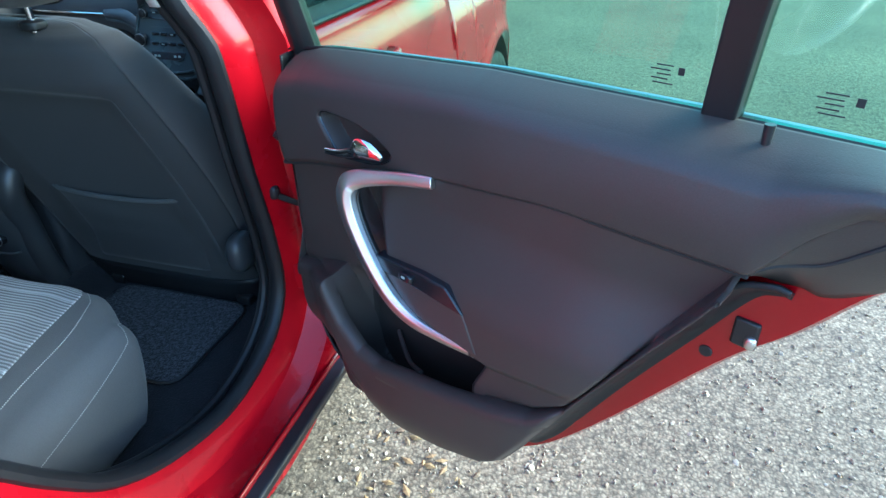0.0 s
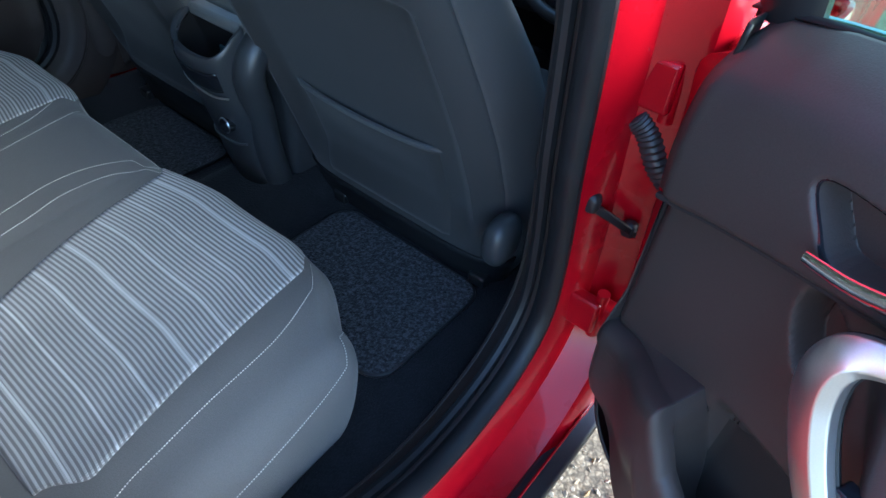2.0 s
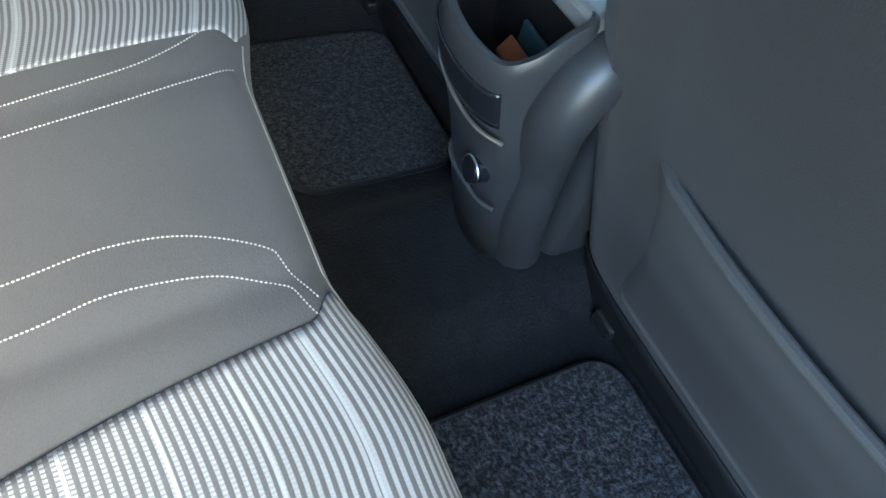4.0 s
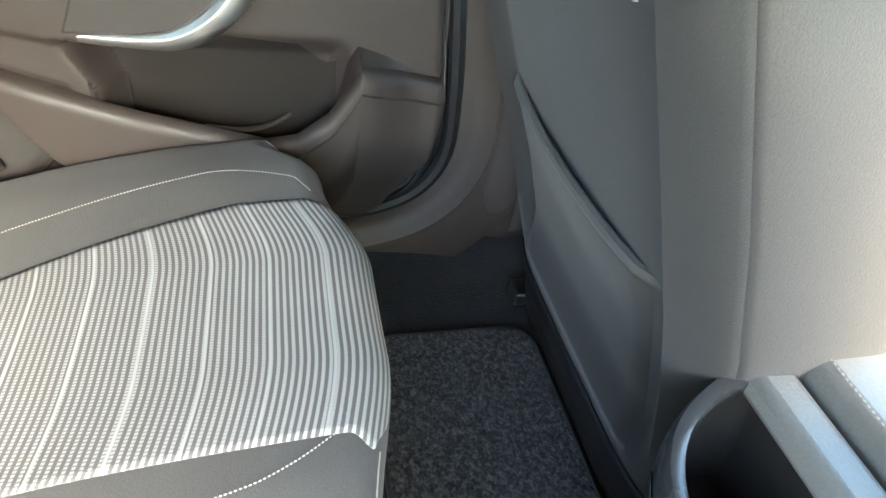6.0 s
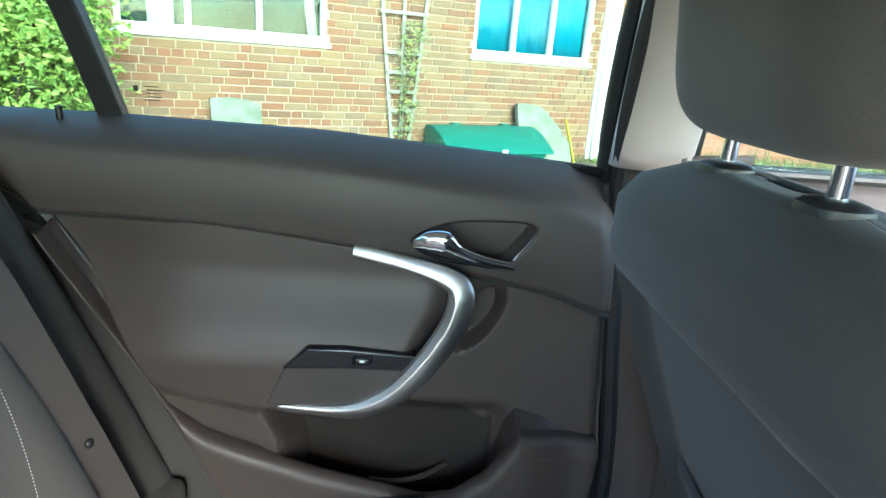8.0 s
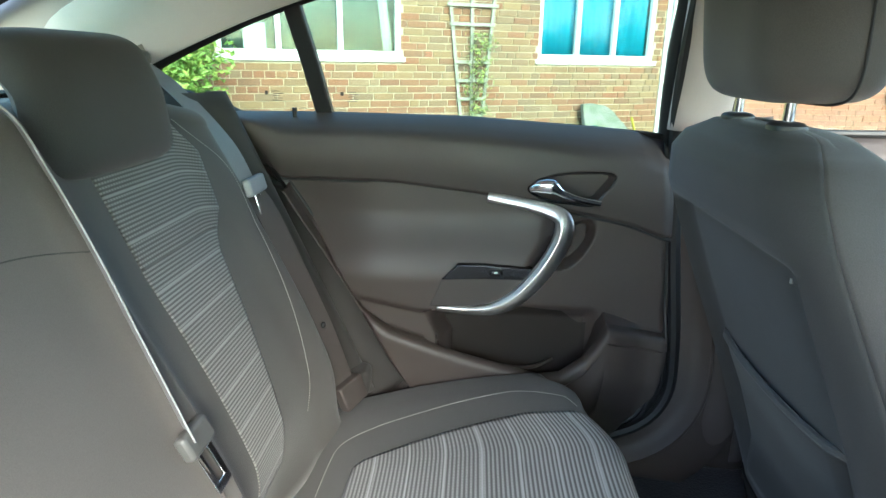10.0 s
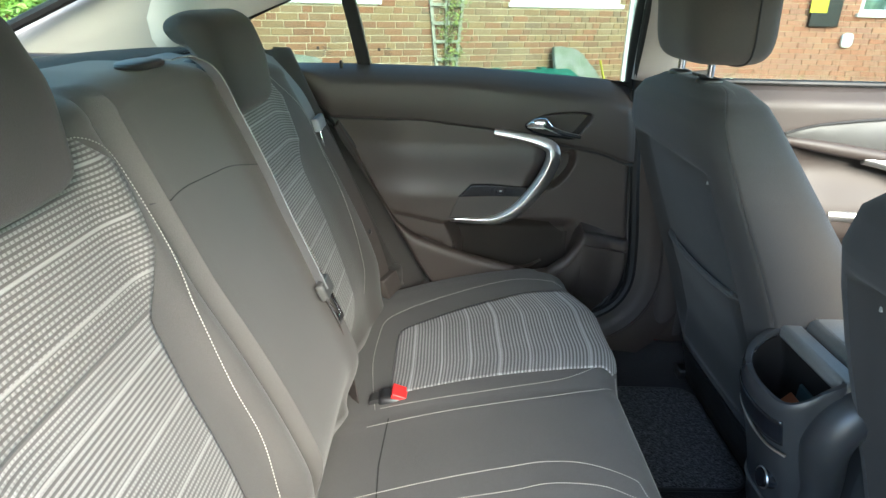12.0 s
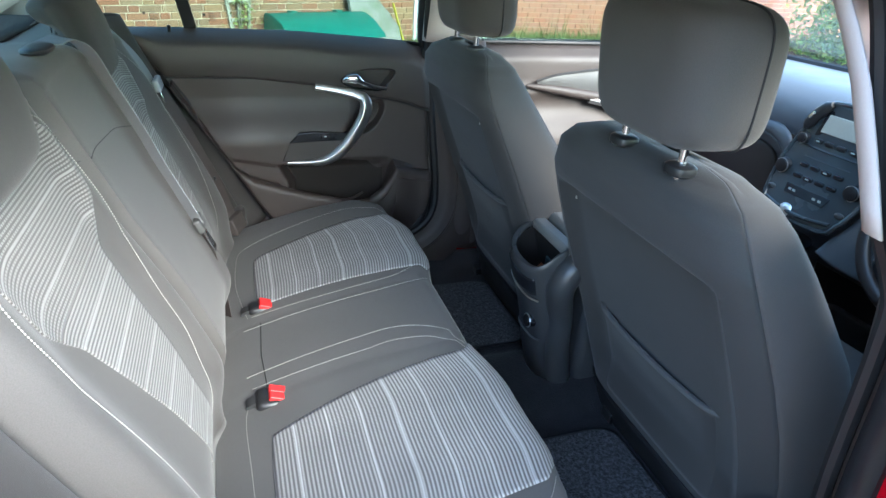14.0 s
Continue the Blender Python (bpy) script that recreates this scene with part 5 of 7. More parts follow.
def front_seat(cx, dy, dz, side, py, hem, wide=1.0, lean=0.0):
    s = thing("bucket_seat", (cx, 0.85 + dy, 0.33), "charcoal cloth front seat seen from behind", "car seat", "front seats")
    zs = sorted(set([round(q.x, 4) for q in spline([(z, 0, 0) for z in SEAT_Z], 4)] + [round(z, 4) for z in lin(0.94, 1.0, 16)]))
    def at(z, table):
        return float(np.interp(z, SEAT_Z, table))
    def shell(th, z, grow=0.0):
        b, f, h = at(z, SEAT_BACK) - grow, at(z, SEAT_FRONT), at(z, SEAT_HALF) * wide + grow
        c, w = (b + f) / 2, (f - b) / 2
        ct, st = math.cos(th), math.sin(th)
        ex = 0.22 if st < 0 else 0.26
        x = math.copysign(abs(ct) ** ex, ct) * h
        y = math.copysign(abs(st) ** (0.40 if st < 0 else 0.46), st) * w
        # shallow hollow down the back, wings forward at the sides
        if st < 0:
            e = abs(x) / h
            edge = 0.968 + 0.014 * (1 - e * e)
            y += 0.024 * (1 - smooth(e, 0.70, 0.82)) * smooth(z, 0.46, 0.56) * (1 - smooth(z, edge - 0.016, edge + 0.006)) - 0.008 * (1 - e * e) * smooth(z, 0.94, 1.0)
            y += 0.016 * e ** 4
        return Vector((cx + lean + x, c + y + dy, z + dz))
    ths = [2 * math.pi * i / 64 for i in range(64)]
    rings = [[shell(t, z) for t in ths] for z in zs]
    top = [[Vector((cx + (q.x - cx) * k, (q.y - (0.545 + dy)) * k + 0.545 + dy, q.z + h)) for q in rings[-1]] for k, h in ((0.9, 0.005), (0.6, 0.009), (0.2, 0.010))]
    shells = rings + top
    part("backrest", Shape().grid(lambda i, j: shells[i][j % 64], range(len(shells)), range(-5, 38)), SEAT_CLOTH, s, "charcoal cloth backrest", solid=0.003)
    part("rear_cover", Shape().grid(lambda i, j: shells[i][j % 64], range(len(shells)), range(37, 60)), SEAT_REAR, s, "darker cloth cover over the backrest's rear", solid=0.003)
    def rear_at(x, z):
        c = max(-1.0, min(1.0, x / (at(z, SEAT_HALF) * wide)))
        return shell(-math.acos(math.copysign(abs(c) ** (1 / 0.22), c)), z)
    # rear map pocket: a slightly proud panel with a sagging upper hem
    def pocket(i, j):
        x = -0.180 + 0.36 * i
        z = 0.47 + (hem + 0.006 * (abs(2 * i - 1) ** 2.5) - 0.47) * j
        q = rear_at(x, z)
        w = smooth(min(i, 1 - i), 0.0, 0.07)
        return q + Vector((0, 0.004 - 0.008 * w - 0.012 * smooth(j, 0.6, 1.0) * (1 - (2 * i - 1) ** 2), 0))
    part("map_pocket", Shape().grid(pocket, lin(0, 1, 30), lin(0, 1, 20)), SEAT_REAR, s, "dark cloth map pocket", solid=0.004)
    part("pocket_hem", Shape().tube([pocket(i, 1.0) for i in lin(0, 1, 30)], 0.0058, 8), CLOTH, s, "rolled pocket hem")
    # seams up the sides
    for k in (-1, 1):
        line = [shell(0.62 if k > 0 else math.pi - 0.62, z) + Vector((k * 0.0018, 0, 0)) for z in lin(0.50, 1.06, 44)]
        part("stitching", stitches(line, 0.0052, 0.0042, 0.0007), THREAD, s, "pale stitched side seam", weld=False)
    part("cushion", Shape().pillow((cx, 1.03 + dy, 0.50 + dz), (0.52, 0.52, 0.17), 3.6, 40, 20), SEAT_CLOTH, s, "charcoal cloth seat cushion")
    part("seat_base", Shape().box((cx, 1.00 + dy, 0.395), (0.42, 0.44, 0.10)), BLACK, s, bevel=0.02)
    part("lower_shroud", Shape().grid(lambda i, j: shell(math.pi + math.pi * i, 0.34 + 0.10 * j, 0.004) if 0.34 + 0.1 * j >= 0.36 else shell(math.pi + math.pi * i, 0.36, 0.004) + Vector((0, 0, -0.02)), lin(0.05, 0.95, 30), lin(0, 1, 6)), BLACK, s, solid=0.003)
    if side > 0:
        part("recliner_cover", Shape().pillow((cx + side * 0.280, 0.64 + dy, 0.575 + dz), (0.050, 0.085, 0.095), 2.6, 20, 14), CONSOLE, s, "grey plastic recliner cover")
    for k in (-0.2, 0.2):
        part("seat_rail", Shape().box((cx + k, 0.98 + dy, 0.338), (0.04, 0.56, 0.028)), BLACK, s, bevel=0.005)
    tag = rear_at(0.149 if side < 0 else -0.190, 0.944 if side < 0 else 0.937)
    part("care_label", Shape().box((tag.x, tag.y - 0.0015, tag.z), (0.0032, 0.004, 0.006)), THREAD, s, "tiny white label")
    # headrest on two chrome posts
    hz = 1.115 + dz
    hr = part("headrest", Shape().pillow((cx, py + 0.012, hz + 0.106), (0.275, 0.140, 0.190), 4.6, 56, 30, lambda p: Vector((p.x * (1 + 0.05 * p.z / 0.1) * (1 - 0.26 * max(0.0, -p.y / 0.07) ** 1.5), p.y - 0.10 * p.z - 0.35 * p.x * p.x * (1 if p.y < 0 else 0.2), p.z))), SEAT_CLOTH, s, "charcoal cloth headrest")
    seam = []
    for t in lin(0, 2 * math.pi, 81)[:-1]:
        qx, qz = 0.1378 * math.copysign(abs(math.cos(t)) ** 0.385, math.cos(t)), 0.0953 * math.copysign(abs(math.sin(t)) ** 0.385, math.sin(t))
        seam.append((cx + qx * (1 + 0.05 * qz / 0.1), py + 0.012 + 0.018 - 0.10 * qz - 0.07 * qx * qx, hz + 0.106 + qz))
    part("headrest_seam", Shape().tube(seam, 0.0016, 6, True, up=(0, 1, 0)), SEAM, hr)
    for k in (-0.068, 0.068):
        part("post", Shape().tube([(cx + k, py, 1.06 + dz), (cx + k, py, hz + 0.03)], 0.0062, 12, up=(0, 1, 0)), CHROME, s, "chrome headrest post")
        part("post_collar", Shape().pillow((cx + k, py, 1.098 + dz), (0.044, 0.040, 0.020), 3, 20, 8), BLACK, s, "black post collar")


front_seat(-0.375, 0.0, 0.0, -1, 0.530, 0.735)
front_seat(0.362, 0.055, -0.035, 1, 0.552, 0.690, 1.115, -0.031)

# ---- floor mats ----
def floor_mat(y0, y1, x0, x1):
    m = thing("floor_mat", ((x0 + x1) / 2, (y0 + y1) / 2, 0.33), "dark grey carpet floor mat in the footwell", "floor mat", "rear floor mats")
    pts = []
    r = 0.045
    for (x, y, a) in ((x1 - r, y1 - r, 0), (x0 + r, y1 - r, 90), (x0 + r, y0 + r, 180), (x1 - r, y0 + r, 270)):
        for i in range(7):
            t = radians(a + 15 * i)
            pts.append((x + r * math.cos(t), y + r * math.sin(t), 0.331))
    part("carpet_top", Shape().prism(pts, (0, 0, 0.008)), MAT_PILE, m, "flecked dark carpet pile", bevel=0.003)
    part("binding", Shape().tube([(x, y, 0.335) for x, y, z in pts], 0.0045, 8, True), BLACK, m, "black bound edge")
floor_mat(0.445, 0.705, -0.50, -0.165)
floor_mat(0.445, 0.745, 0.20, 0.59)

# ---- centre console ----
con = thing("centre_console", (-0.02, 1.0, 0.36), "dark grey plastic centre console with padded armrest", "console")
POD = [(q.x, q.y, q.z) for q in spline([(-0.122, 0.642, 0.735), (-0.117, 0.612, 0.721), (-0.100, 0.585, 0.706), (-0.070, 0.567, 0.697), (-0.030, 0.559, 0.693), (0.012, 0.561, 0.691), (0.042, 0.572, 0.692),
                                        (0.056, 0.594, 0.705), (0.060, 0.620, 0.725), (0.060, 0.642, 0.737), (0.040, 0.645, 0.738), (-0.010, 0.645, 0.738), (-0.060, 0.645, 0.737), (-0.100, 0.645, 0.736)], 4, True)]


def pod(kx, ky, dy, follow, z):
    """A ring of the rear pod: the tray's rim, narrowed towards its front edge, flat or following the rim's slope."""
    return [Vector((-0.024 + (a + 0.024) * kx, 0.64 - (0.64 - b) * ky + dy, z + follow * (c - 0.692))) for a, b, c in POD]


shell = [pod(0.78, 1.0, 0.080, 0, 0.345), pod(0.84, 1.0, 0.055, 0, 0.44), pod(0.88, 1.0, 0.046, 0, 0.50), pod(0.92, 1.0, 0.032, 0, 0.56), pod(0.96, 1.0, 0.013, 0.2, 0.62), pod(0.99, 1.0, 0.002, 0.7, 0.665),
         pod(1.0, 1.0, 0.0, 1, 0.682), pod(0.994, 0.99, 0.0, 1, 0.6895), pod(0.974, 0.962, -0.001, 1, 0.694), pod(0.930, 0.90, -0.0015, 1, 0.6945), pod(0.886, 0.835, -0.002, 1, 0.6925), pod(0.870, 0.815, -0.002, 1, 0.687), pod(0.866, 0.81, -0.002, 1, 0.678)]
# open towards the front, where the bridge and the armrest close it
round_rear = list(range(0, 39))
part("rear_pod", Shape().grid(lambda r, i: shell[int(r)][round_rear[int(i)]], range(len(shell)), range(len(round_rear))), CONSOLE, con, "dark grey rear pod with an open tray", solid=0.0012)
part("tray_liner", Shape().loft([pod(0.864, 0.808, -0.002, 1, 0.684), pod(0.858, 0.83, 0.003, 0.8, 0.668), pod(0.85, 0.88, 0.014, 0.5, 0.645), pod(0.82, 0.86, 0.018, 0, 0.610), pod(0.3, 0.3, 0.0, 0, 0.606), pod(0.01, 0.01, -0.01, 0, 0.606)], False), TRAY, con, "black lining of the tray")
part("console_body", Shape().box((-0.032, 1.07, 0.50), (0.180, 0.70, 0.33)), CONSOLE, con, "dark grey moulded console body", bevel=0.02)
part("pad_base", Shape().box((-0.028, 0.796, 0.69), (0.180, 0.25, 0.06)), CONSOLE, con, bevel=0.012)
part("armrest_front", Shape().box((-0.032, 0.6555, 0.7285), (0.180, 0.035, 0.025)), ARMREST, con, "padded console bridge", bevel=0.008)
part("armrest_lid", Shape().box((-0.030, 0.8295, 0.731), (0.188, 0.303, 0.046)), ARMREST, con, "padded armrest lid", bevel=0.014)
part("lid_stitching", stitches([(x, 0.686 + 0.004 * abs(x + 0.025) / 0.09, 0.7545) for x in lin(-0.108, 0.058, 30)], 0.0042, 0.0034, 0.0009), THREAD, con, "pale stitched seam", weld=False)
part("right_shoulder", Shape().tube(spline([(0.060, 0.690, 0.708), (0.066, 0.655, 0.696), (0.062, 0.635, 0.645), (0.040, 0.658, 0.56), (0.036, 0.668, 0.46), (0.030, 0.690, 0.36)], 8), [0.016, 0.019, 0.023, 0.026, 0.029, 0.031, 0.032, 0.033] + [0.033] * 33, 14, up=(0, 1, 0)), CONSOLE, con, "rounded console flank")
part("rear_lip", Shape().tube(spline([(-0.100, 0.604, 0.640), (-0.080, 0.583, 0.632), (-0.054, 0.5725, 0.6258), (-0.01, 0.5685, 0.618), (0.030, 0.574, 0.613), (0.055, 0.588, 0.612)], 8), 0.0022, 8), SILVER, con, "thin bright lip on the console's rear")
part("lower_lip", Shape().tube(spline([(-0.085, 0.628, 0.492), (-0.055, 0.6085, 0.488), (-0.02, 0.6045, 0.487), (0.022, 0.606, 0.489), (0.045, 0.615, 0.493)], 8), 0.0030, 8), SILVER_SATIN, con, "pale lower lip")
flap = [i for i in range(len(POD)) if POD[i][1] < 0.578]
part("rear_flap", Shape().grid(lambda i, v: Vector(pod(0.96 + 0.03 * v, 1.0, 0.013 - 0.011 * v, 0.2 + 0.5 * v, 0.622 + 0.043 * v)[int(i)]) - Vector((0, 0.0022, 0)), flap, lin(0, 1, 8)), GLOSS, con, "gloss black flap under the tray", solid=0.002)
part("socket_cover", Shape().tube([(0.016, 0.606, 0.535), (0.015, 0.587, 0.537)], [0.016, 0.0145], 20, up=(0, 0, 1)), GLOSS, con, "round socket cover")
part("socket_ring", Shape().tube([(0.0155 + 0.0165 * math.cos(q), 0.590, 0.537 + 0.0165 * math.sin(q)) for q in lin(0, 2 * math.pi, 25)[:-1]], 0.0014, 6, True, up=(0, 1, 0)), SILVER, con, "thin bright ring round the socket")
wal = thing("card_wallet", (0.0, 0.63, 0.604), "tan brown leather card wallet lying in the console tray", "wallet")
part("cover", Shape().prism([(-0.046, 0.625, 0.640), (-0.046, 0.640, 0.656), (0.043, 0.647, 0.644), (0.041, 0.631, 0.628)], (0, 0.008, -0.016)), LEATHER, wal, bevel=0.002)
bk = thing("folded_booklet", (0.0, 0.64, 0.604), "dark teal folded booklet standing behind the wallet in the tray", "booklet")
part("booklet", Shape().prism([(-0.043, 0.646, 0.612), (-0.043, 0.648, 0.671), (0.045, 0.655, 0.660), (0.045, 0.652, 0.610)], (0, 0.004, 0.002)), surface("dark_teal_card", (0.02, 0.045, 0.05), 0.5, 0.15, 30, 0.2, 500), bk, bevel=0.001)
part("gear_plate", Shape().pillow((-0.028, 1.22, 0.672), (0.176, 0.38, 0.03), 4, 30, 10), GLOSS, con, "gloss black gear surround")
part("gear_boot", Shape().loft([[Vector((-0.026 + r * math.cos(t), 1.345 + r * math.sin(t), z)) for t in lin(0, 2 * math.pi, 19)[:-1]] for z, r in ((0.665, 0.050), (0.68, 0.040), (0.70, 0.024), (0.715, 0.015))]), BLACK, con, "black gear lever boot")
part("gear_knob", Shape().pillow((-0.026, 1.345, 0.738), (0.048, 0.052, 0.058), 2.5, 20, 14), SILVER, con, "silver and black gear knob")

# ---- dashboard ----
dash = thing("dashboard", (0, 1.6, 0.6), "dark grey dashboard with a curved centre stack", "dashboard")
prof = [(1.88, 1.025), (1.70, 1.035), (1.55, 1.030), (1.47, 1.000), (1.44, 0.95), (1.445, 0.905), (1.47, 0.895), (1.48, 0.80), (1.50, 0.70), (1.56, 0.56), (1.72, 0.50)]
pp = spline([(0, y, z) for y, z in prof], 5)
part("dash_pad", Shape().grid(lambda i, x: Vector((x, pp[int(i)].y + 0.03 * (x / 0.75) ** 2, pp[int(i)].z + 0.02 * smooth(x, 0.15, 0.3) * (1 if pp[int(i)].z > 0.95 else 0))), range(len(pp)), lin(-0.74, 0.74, 40)), DASH, dash, "soft grey dash pad", solid=0.004)
part("chrome_strip", Shape().tube([(x, 1.438 + 0.03 * (x / 0.75) ** 2, 0.905) for x in lin(-0.70, -0.16, 20)], 0.0045, 8), CHROME, dash, "bright trim strip")
part("glovebox_lid", Shape().pillow((-0.42, 1.478, 0.76), (0.40, 0.03, 0.19), 4, 34, 16), TRIM, dash, "dark glovebox lid")
def stack_half(v):
    return float(np.interp(v, [0, 0.08, 0.22, 0.45, 0.70, 0.88, 0.97, 1.0], [0.085, 0.112, 0.130, 0.134, 0.118, 0.092, 0.070, 0.052]))


def on_stack(x, v, out=0.004):
    return Vector((x, 1.425 - 0.02 * math.cos(math.pi * x / 0.34) - 0.08 * (1 - v) ** 1.5 + 0.015 * v - out, 0.735 + 0.285 * v))


stack = part("centre_panel", Shape().grid(lambda u, v: on_stack(u * stack_half(v), v, 0.0), lin(-1, 1, 24), lin(0, 1, 32)), STACK, dash, "glossy dark grey shield-shaped centre stack", solid=0.006)
outline = spline([on_stack(-stack_half(v), v, 0.002) for v in lin(0, 1, 12)] + [on_stack(stack_half(v), v, 0.002) for v in lin(1, 0, 12)], 3, True)
part("panel_rim", Shape().tube(outline, 0.0065, 8, True, up=(0, 1, 0)), STACK, stack, "rounded dark rim of the stack")
SCREEN = surface("pale_screen", (0.42, 0.39, 0.32), 0.15, 0.1, 20, 0)
part("display", Shape().prism([on_stack(-0.060, 0.74), on_stack(0.060, 0.74), on_stack(0.056, 0.90), on_stack(-0.056, 0.90)], (0, -0.004, 0)), SCREEN, stack, "pale display screen", bevel=0.003)
part("display_surround", Shape().prism([on_stack(-0.074, 0.70, 0.0015), on_stack(0.074, 0.70, 0.0015), on_stack(0.066, 0.93, 0.0015), on_stack(-0.066, 0.93, 0.0015)], (0, -0.003, 0)), GLOSS, stack, bevel=0.002)
part("slot", Shape().tube([on_stack(x, 0.600, 0.001) for x in lin(-0.080, 0.080, 14)], 0.0042, 6, flat=0.7), BLACK, stack, "narrow black disc slot")
part("slot", Shape().tube([on_stack(x, 0.515, 0.001) for x in lin(-0.068, 0.068, 14)], 0.0030, 6, flat=0.7), BLACK, stack)
part("lower_display", Shape().prism([on_stack(-0.060, 0.185), on_stack(0.060, 0.185), on_stack(0.066, 0.265), on_stack(-0.066, 0.265)], (0, -0.003, 0)), GLOSS, stack, "black climate display", bevel=0.002)
for x in (-0.046, -0.032, 0.030, 0.046):
    part("display_mark", Shape().box(on_stack(x, 0.225, 0.0078), (0.009, 0.001, 0.006)), MARK, stack)
for side in (1, -1):
    for kx, kv, kr in ((0.094, 0.655, 0.015), (0.106, 0.38, 0.021)):
        part("knob", Shape().tube([on_stack(side * kx, kv), on_stack(side * kx, kv, 0.022), on_stack(side * kx, kv, 0.0235)], [kr, kr * 0.84, kr * 0.70], 20, up=(0, 0, 1)), BLACK, stack, "black control knob")
        part("knob_ring", Shape().tube([on_stack(side * kx, kv, 0.016), on_stack(side * kx, kv, 0.019)], kr * 0.93, 20, up=(0, 0, 1)), SILVER, stack, "bright ring on the knob")
    part("oval_button", Shape().pillow(on_stack(side * 0.106, 0.175, 0.004), (0.026, 0.010, 0.016), 2.4, 18, 8), SILVER_SATIN, stack)
    # upper vents lie along the shield's shoulders
    vent = part("air_vent", Shape().tube([on_stack(side * (stack_half(v) - 0.004), v, 0.012) for v in lin(0.74, 0.985, 12)], [0.008, 0.013, 0.015] + [0.016] * 7 + [0.014, 0.008], 12, up=(0, 1, 0), flat=0.8), BLACK, stack, "black slanting air vent")
    part("vent_tab", Shape().tube([on_stack(side * (stack_half(v) - 0.002), v, 0.027) for v in lin(0.84, 0.90, 4)], 0.0045, 8, up=(0, 1, 0)), CHROME, vent, "bright vent tab")
    # soft flank that sweeps from the dash down beside the stack
    flank_way = [(0.300, 1.446, 0.888), (0.232, 1.440, 0.882), (0.186, 1.438, 0.860), (0.172, 1.436, 0.830), (0.168, 1.430, 0.785), (0.176, 1.420, 0.735), (0.190, 1.405, 0.690), (0.196, 1.380, 0.650)]
    rim_way = [(0.300, 1.452, 0.925), (0.205, 1.438, 0.922), (0.150, 1.420, 0.900), (0.138, 1.415, 0.860), (0.134, 1.405, 0.810), (0.125, 1.380, 0.765), (0.112, 1.345, 0.725), (0.104, 1.320, 0.690)]
    fa, fb = (spline([(side * x, y, z) for x, y, z in way], 5) for way in (flank_way, rim_way))
    part("stack_flank", Shape().grid(lambda i, v: fa[int(i)].lerp(fb[int(i)], v) - Vector((0, 0.012 * math.sin(math.pi * v), 0)), range(len(fa)), lin(0, 1, 8)), DASH, dash, "grey flank sweeping down beside the stack", solid=0.004)
    part("flank_edge", Shape().tube(fa, 0.006, 8), DASH, dash)
for j, v in enumerate((0.665, 0.445, 0.345)):
    for i in range(4):
        part("button", Shape().pillow(on_stack(-0.051 + 0.034 * i, v, 0.003), (0.028, 0.009, 0.012), 4, 14, 8), GLOSS if j else BLACK, stack)
        if (i + j) % 3 == 0:
            part("button_mark", Shape().box(on_stack(-0.051 + 0.034 * i, v, 0.0082), (0.010, 0.001, 0.003)), MARK, stack)
part("lower_ridge", Shape().tube(spline([on_stack(x, 0.09 - 0.04 * math.cos(math.pi * x / 0.22), 0.006) for x in lin(-0.10, 0.10, 9)], 3), 0.0055, 8), STACK, stack, "curved ridge under the controls")
for x in (-0.62, 0.62):
    vent = part("air_vent", Shape().pillow((x, 1.435 + 0.03 * (x / 0.75) ** 2, 0.975), (0.09, 0.03, 0.05), 3.5, 24, 10), BLACK, dash, "black air vent")
    for i in range(4):
        part("vane", Shape().box((x, 1.420 + 0.03 * (x / 0.75) ** 2, 0.96 + 0.010 * i), (0.074, 0.008, 0.002)), CONSOLE, vent)
part("instrument_hood", Shape().pillow((0.36, 1.46, 1.03), (0.36, 0.22, 0.12), 3, 30, 14), DASH, dash, "instrument hood")
sw = thing("steering_wheel", (0.40, 1.32, 0.85), "black steering wheel with silver spokes", "steering wheel")
wc, wt = Vector((0.40, 1.31, 0.86)), radians(25)
def on_wheel(a, r, o=0.0):
    return wc + Vector((r * math.cos(a), math.sin(wt) * r * math.sin(a) - o * math.cos(wt), math.cos(wt) * r * math.sin(a) + o * math.sin(wt)))
part("rim", Shape().tube([on_wheel(2 * math.pi * i / 48, 0.182) for i in range(48)], 0.015, 12, True), BLACK, sw, "black leather rim")
part("hub", Shape().pillow(wc + Vector((0, 0.01, 0)), (0.17, 0.07, 0.14), 3, 26, 14), BLACK, sw, "black airbag hub")
for a in (0.0, math.pi, -math.pi / 2):
    part("spoke", Shape().tube([on_wheel(a, 0.06), on_wheel(a, 0.175)], [0.024, 0.014], 10, flat=0.6), SILVER, sw, "silver spoke")
part("column", Shape().tube([wc + Vector((0, 0.04, -0.01)), (0.40, 1.50, 0.76)], 0.045, 14), BLACK, sw)


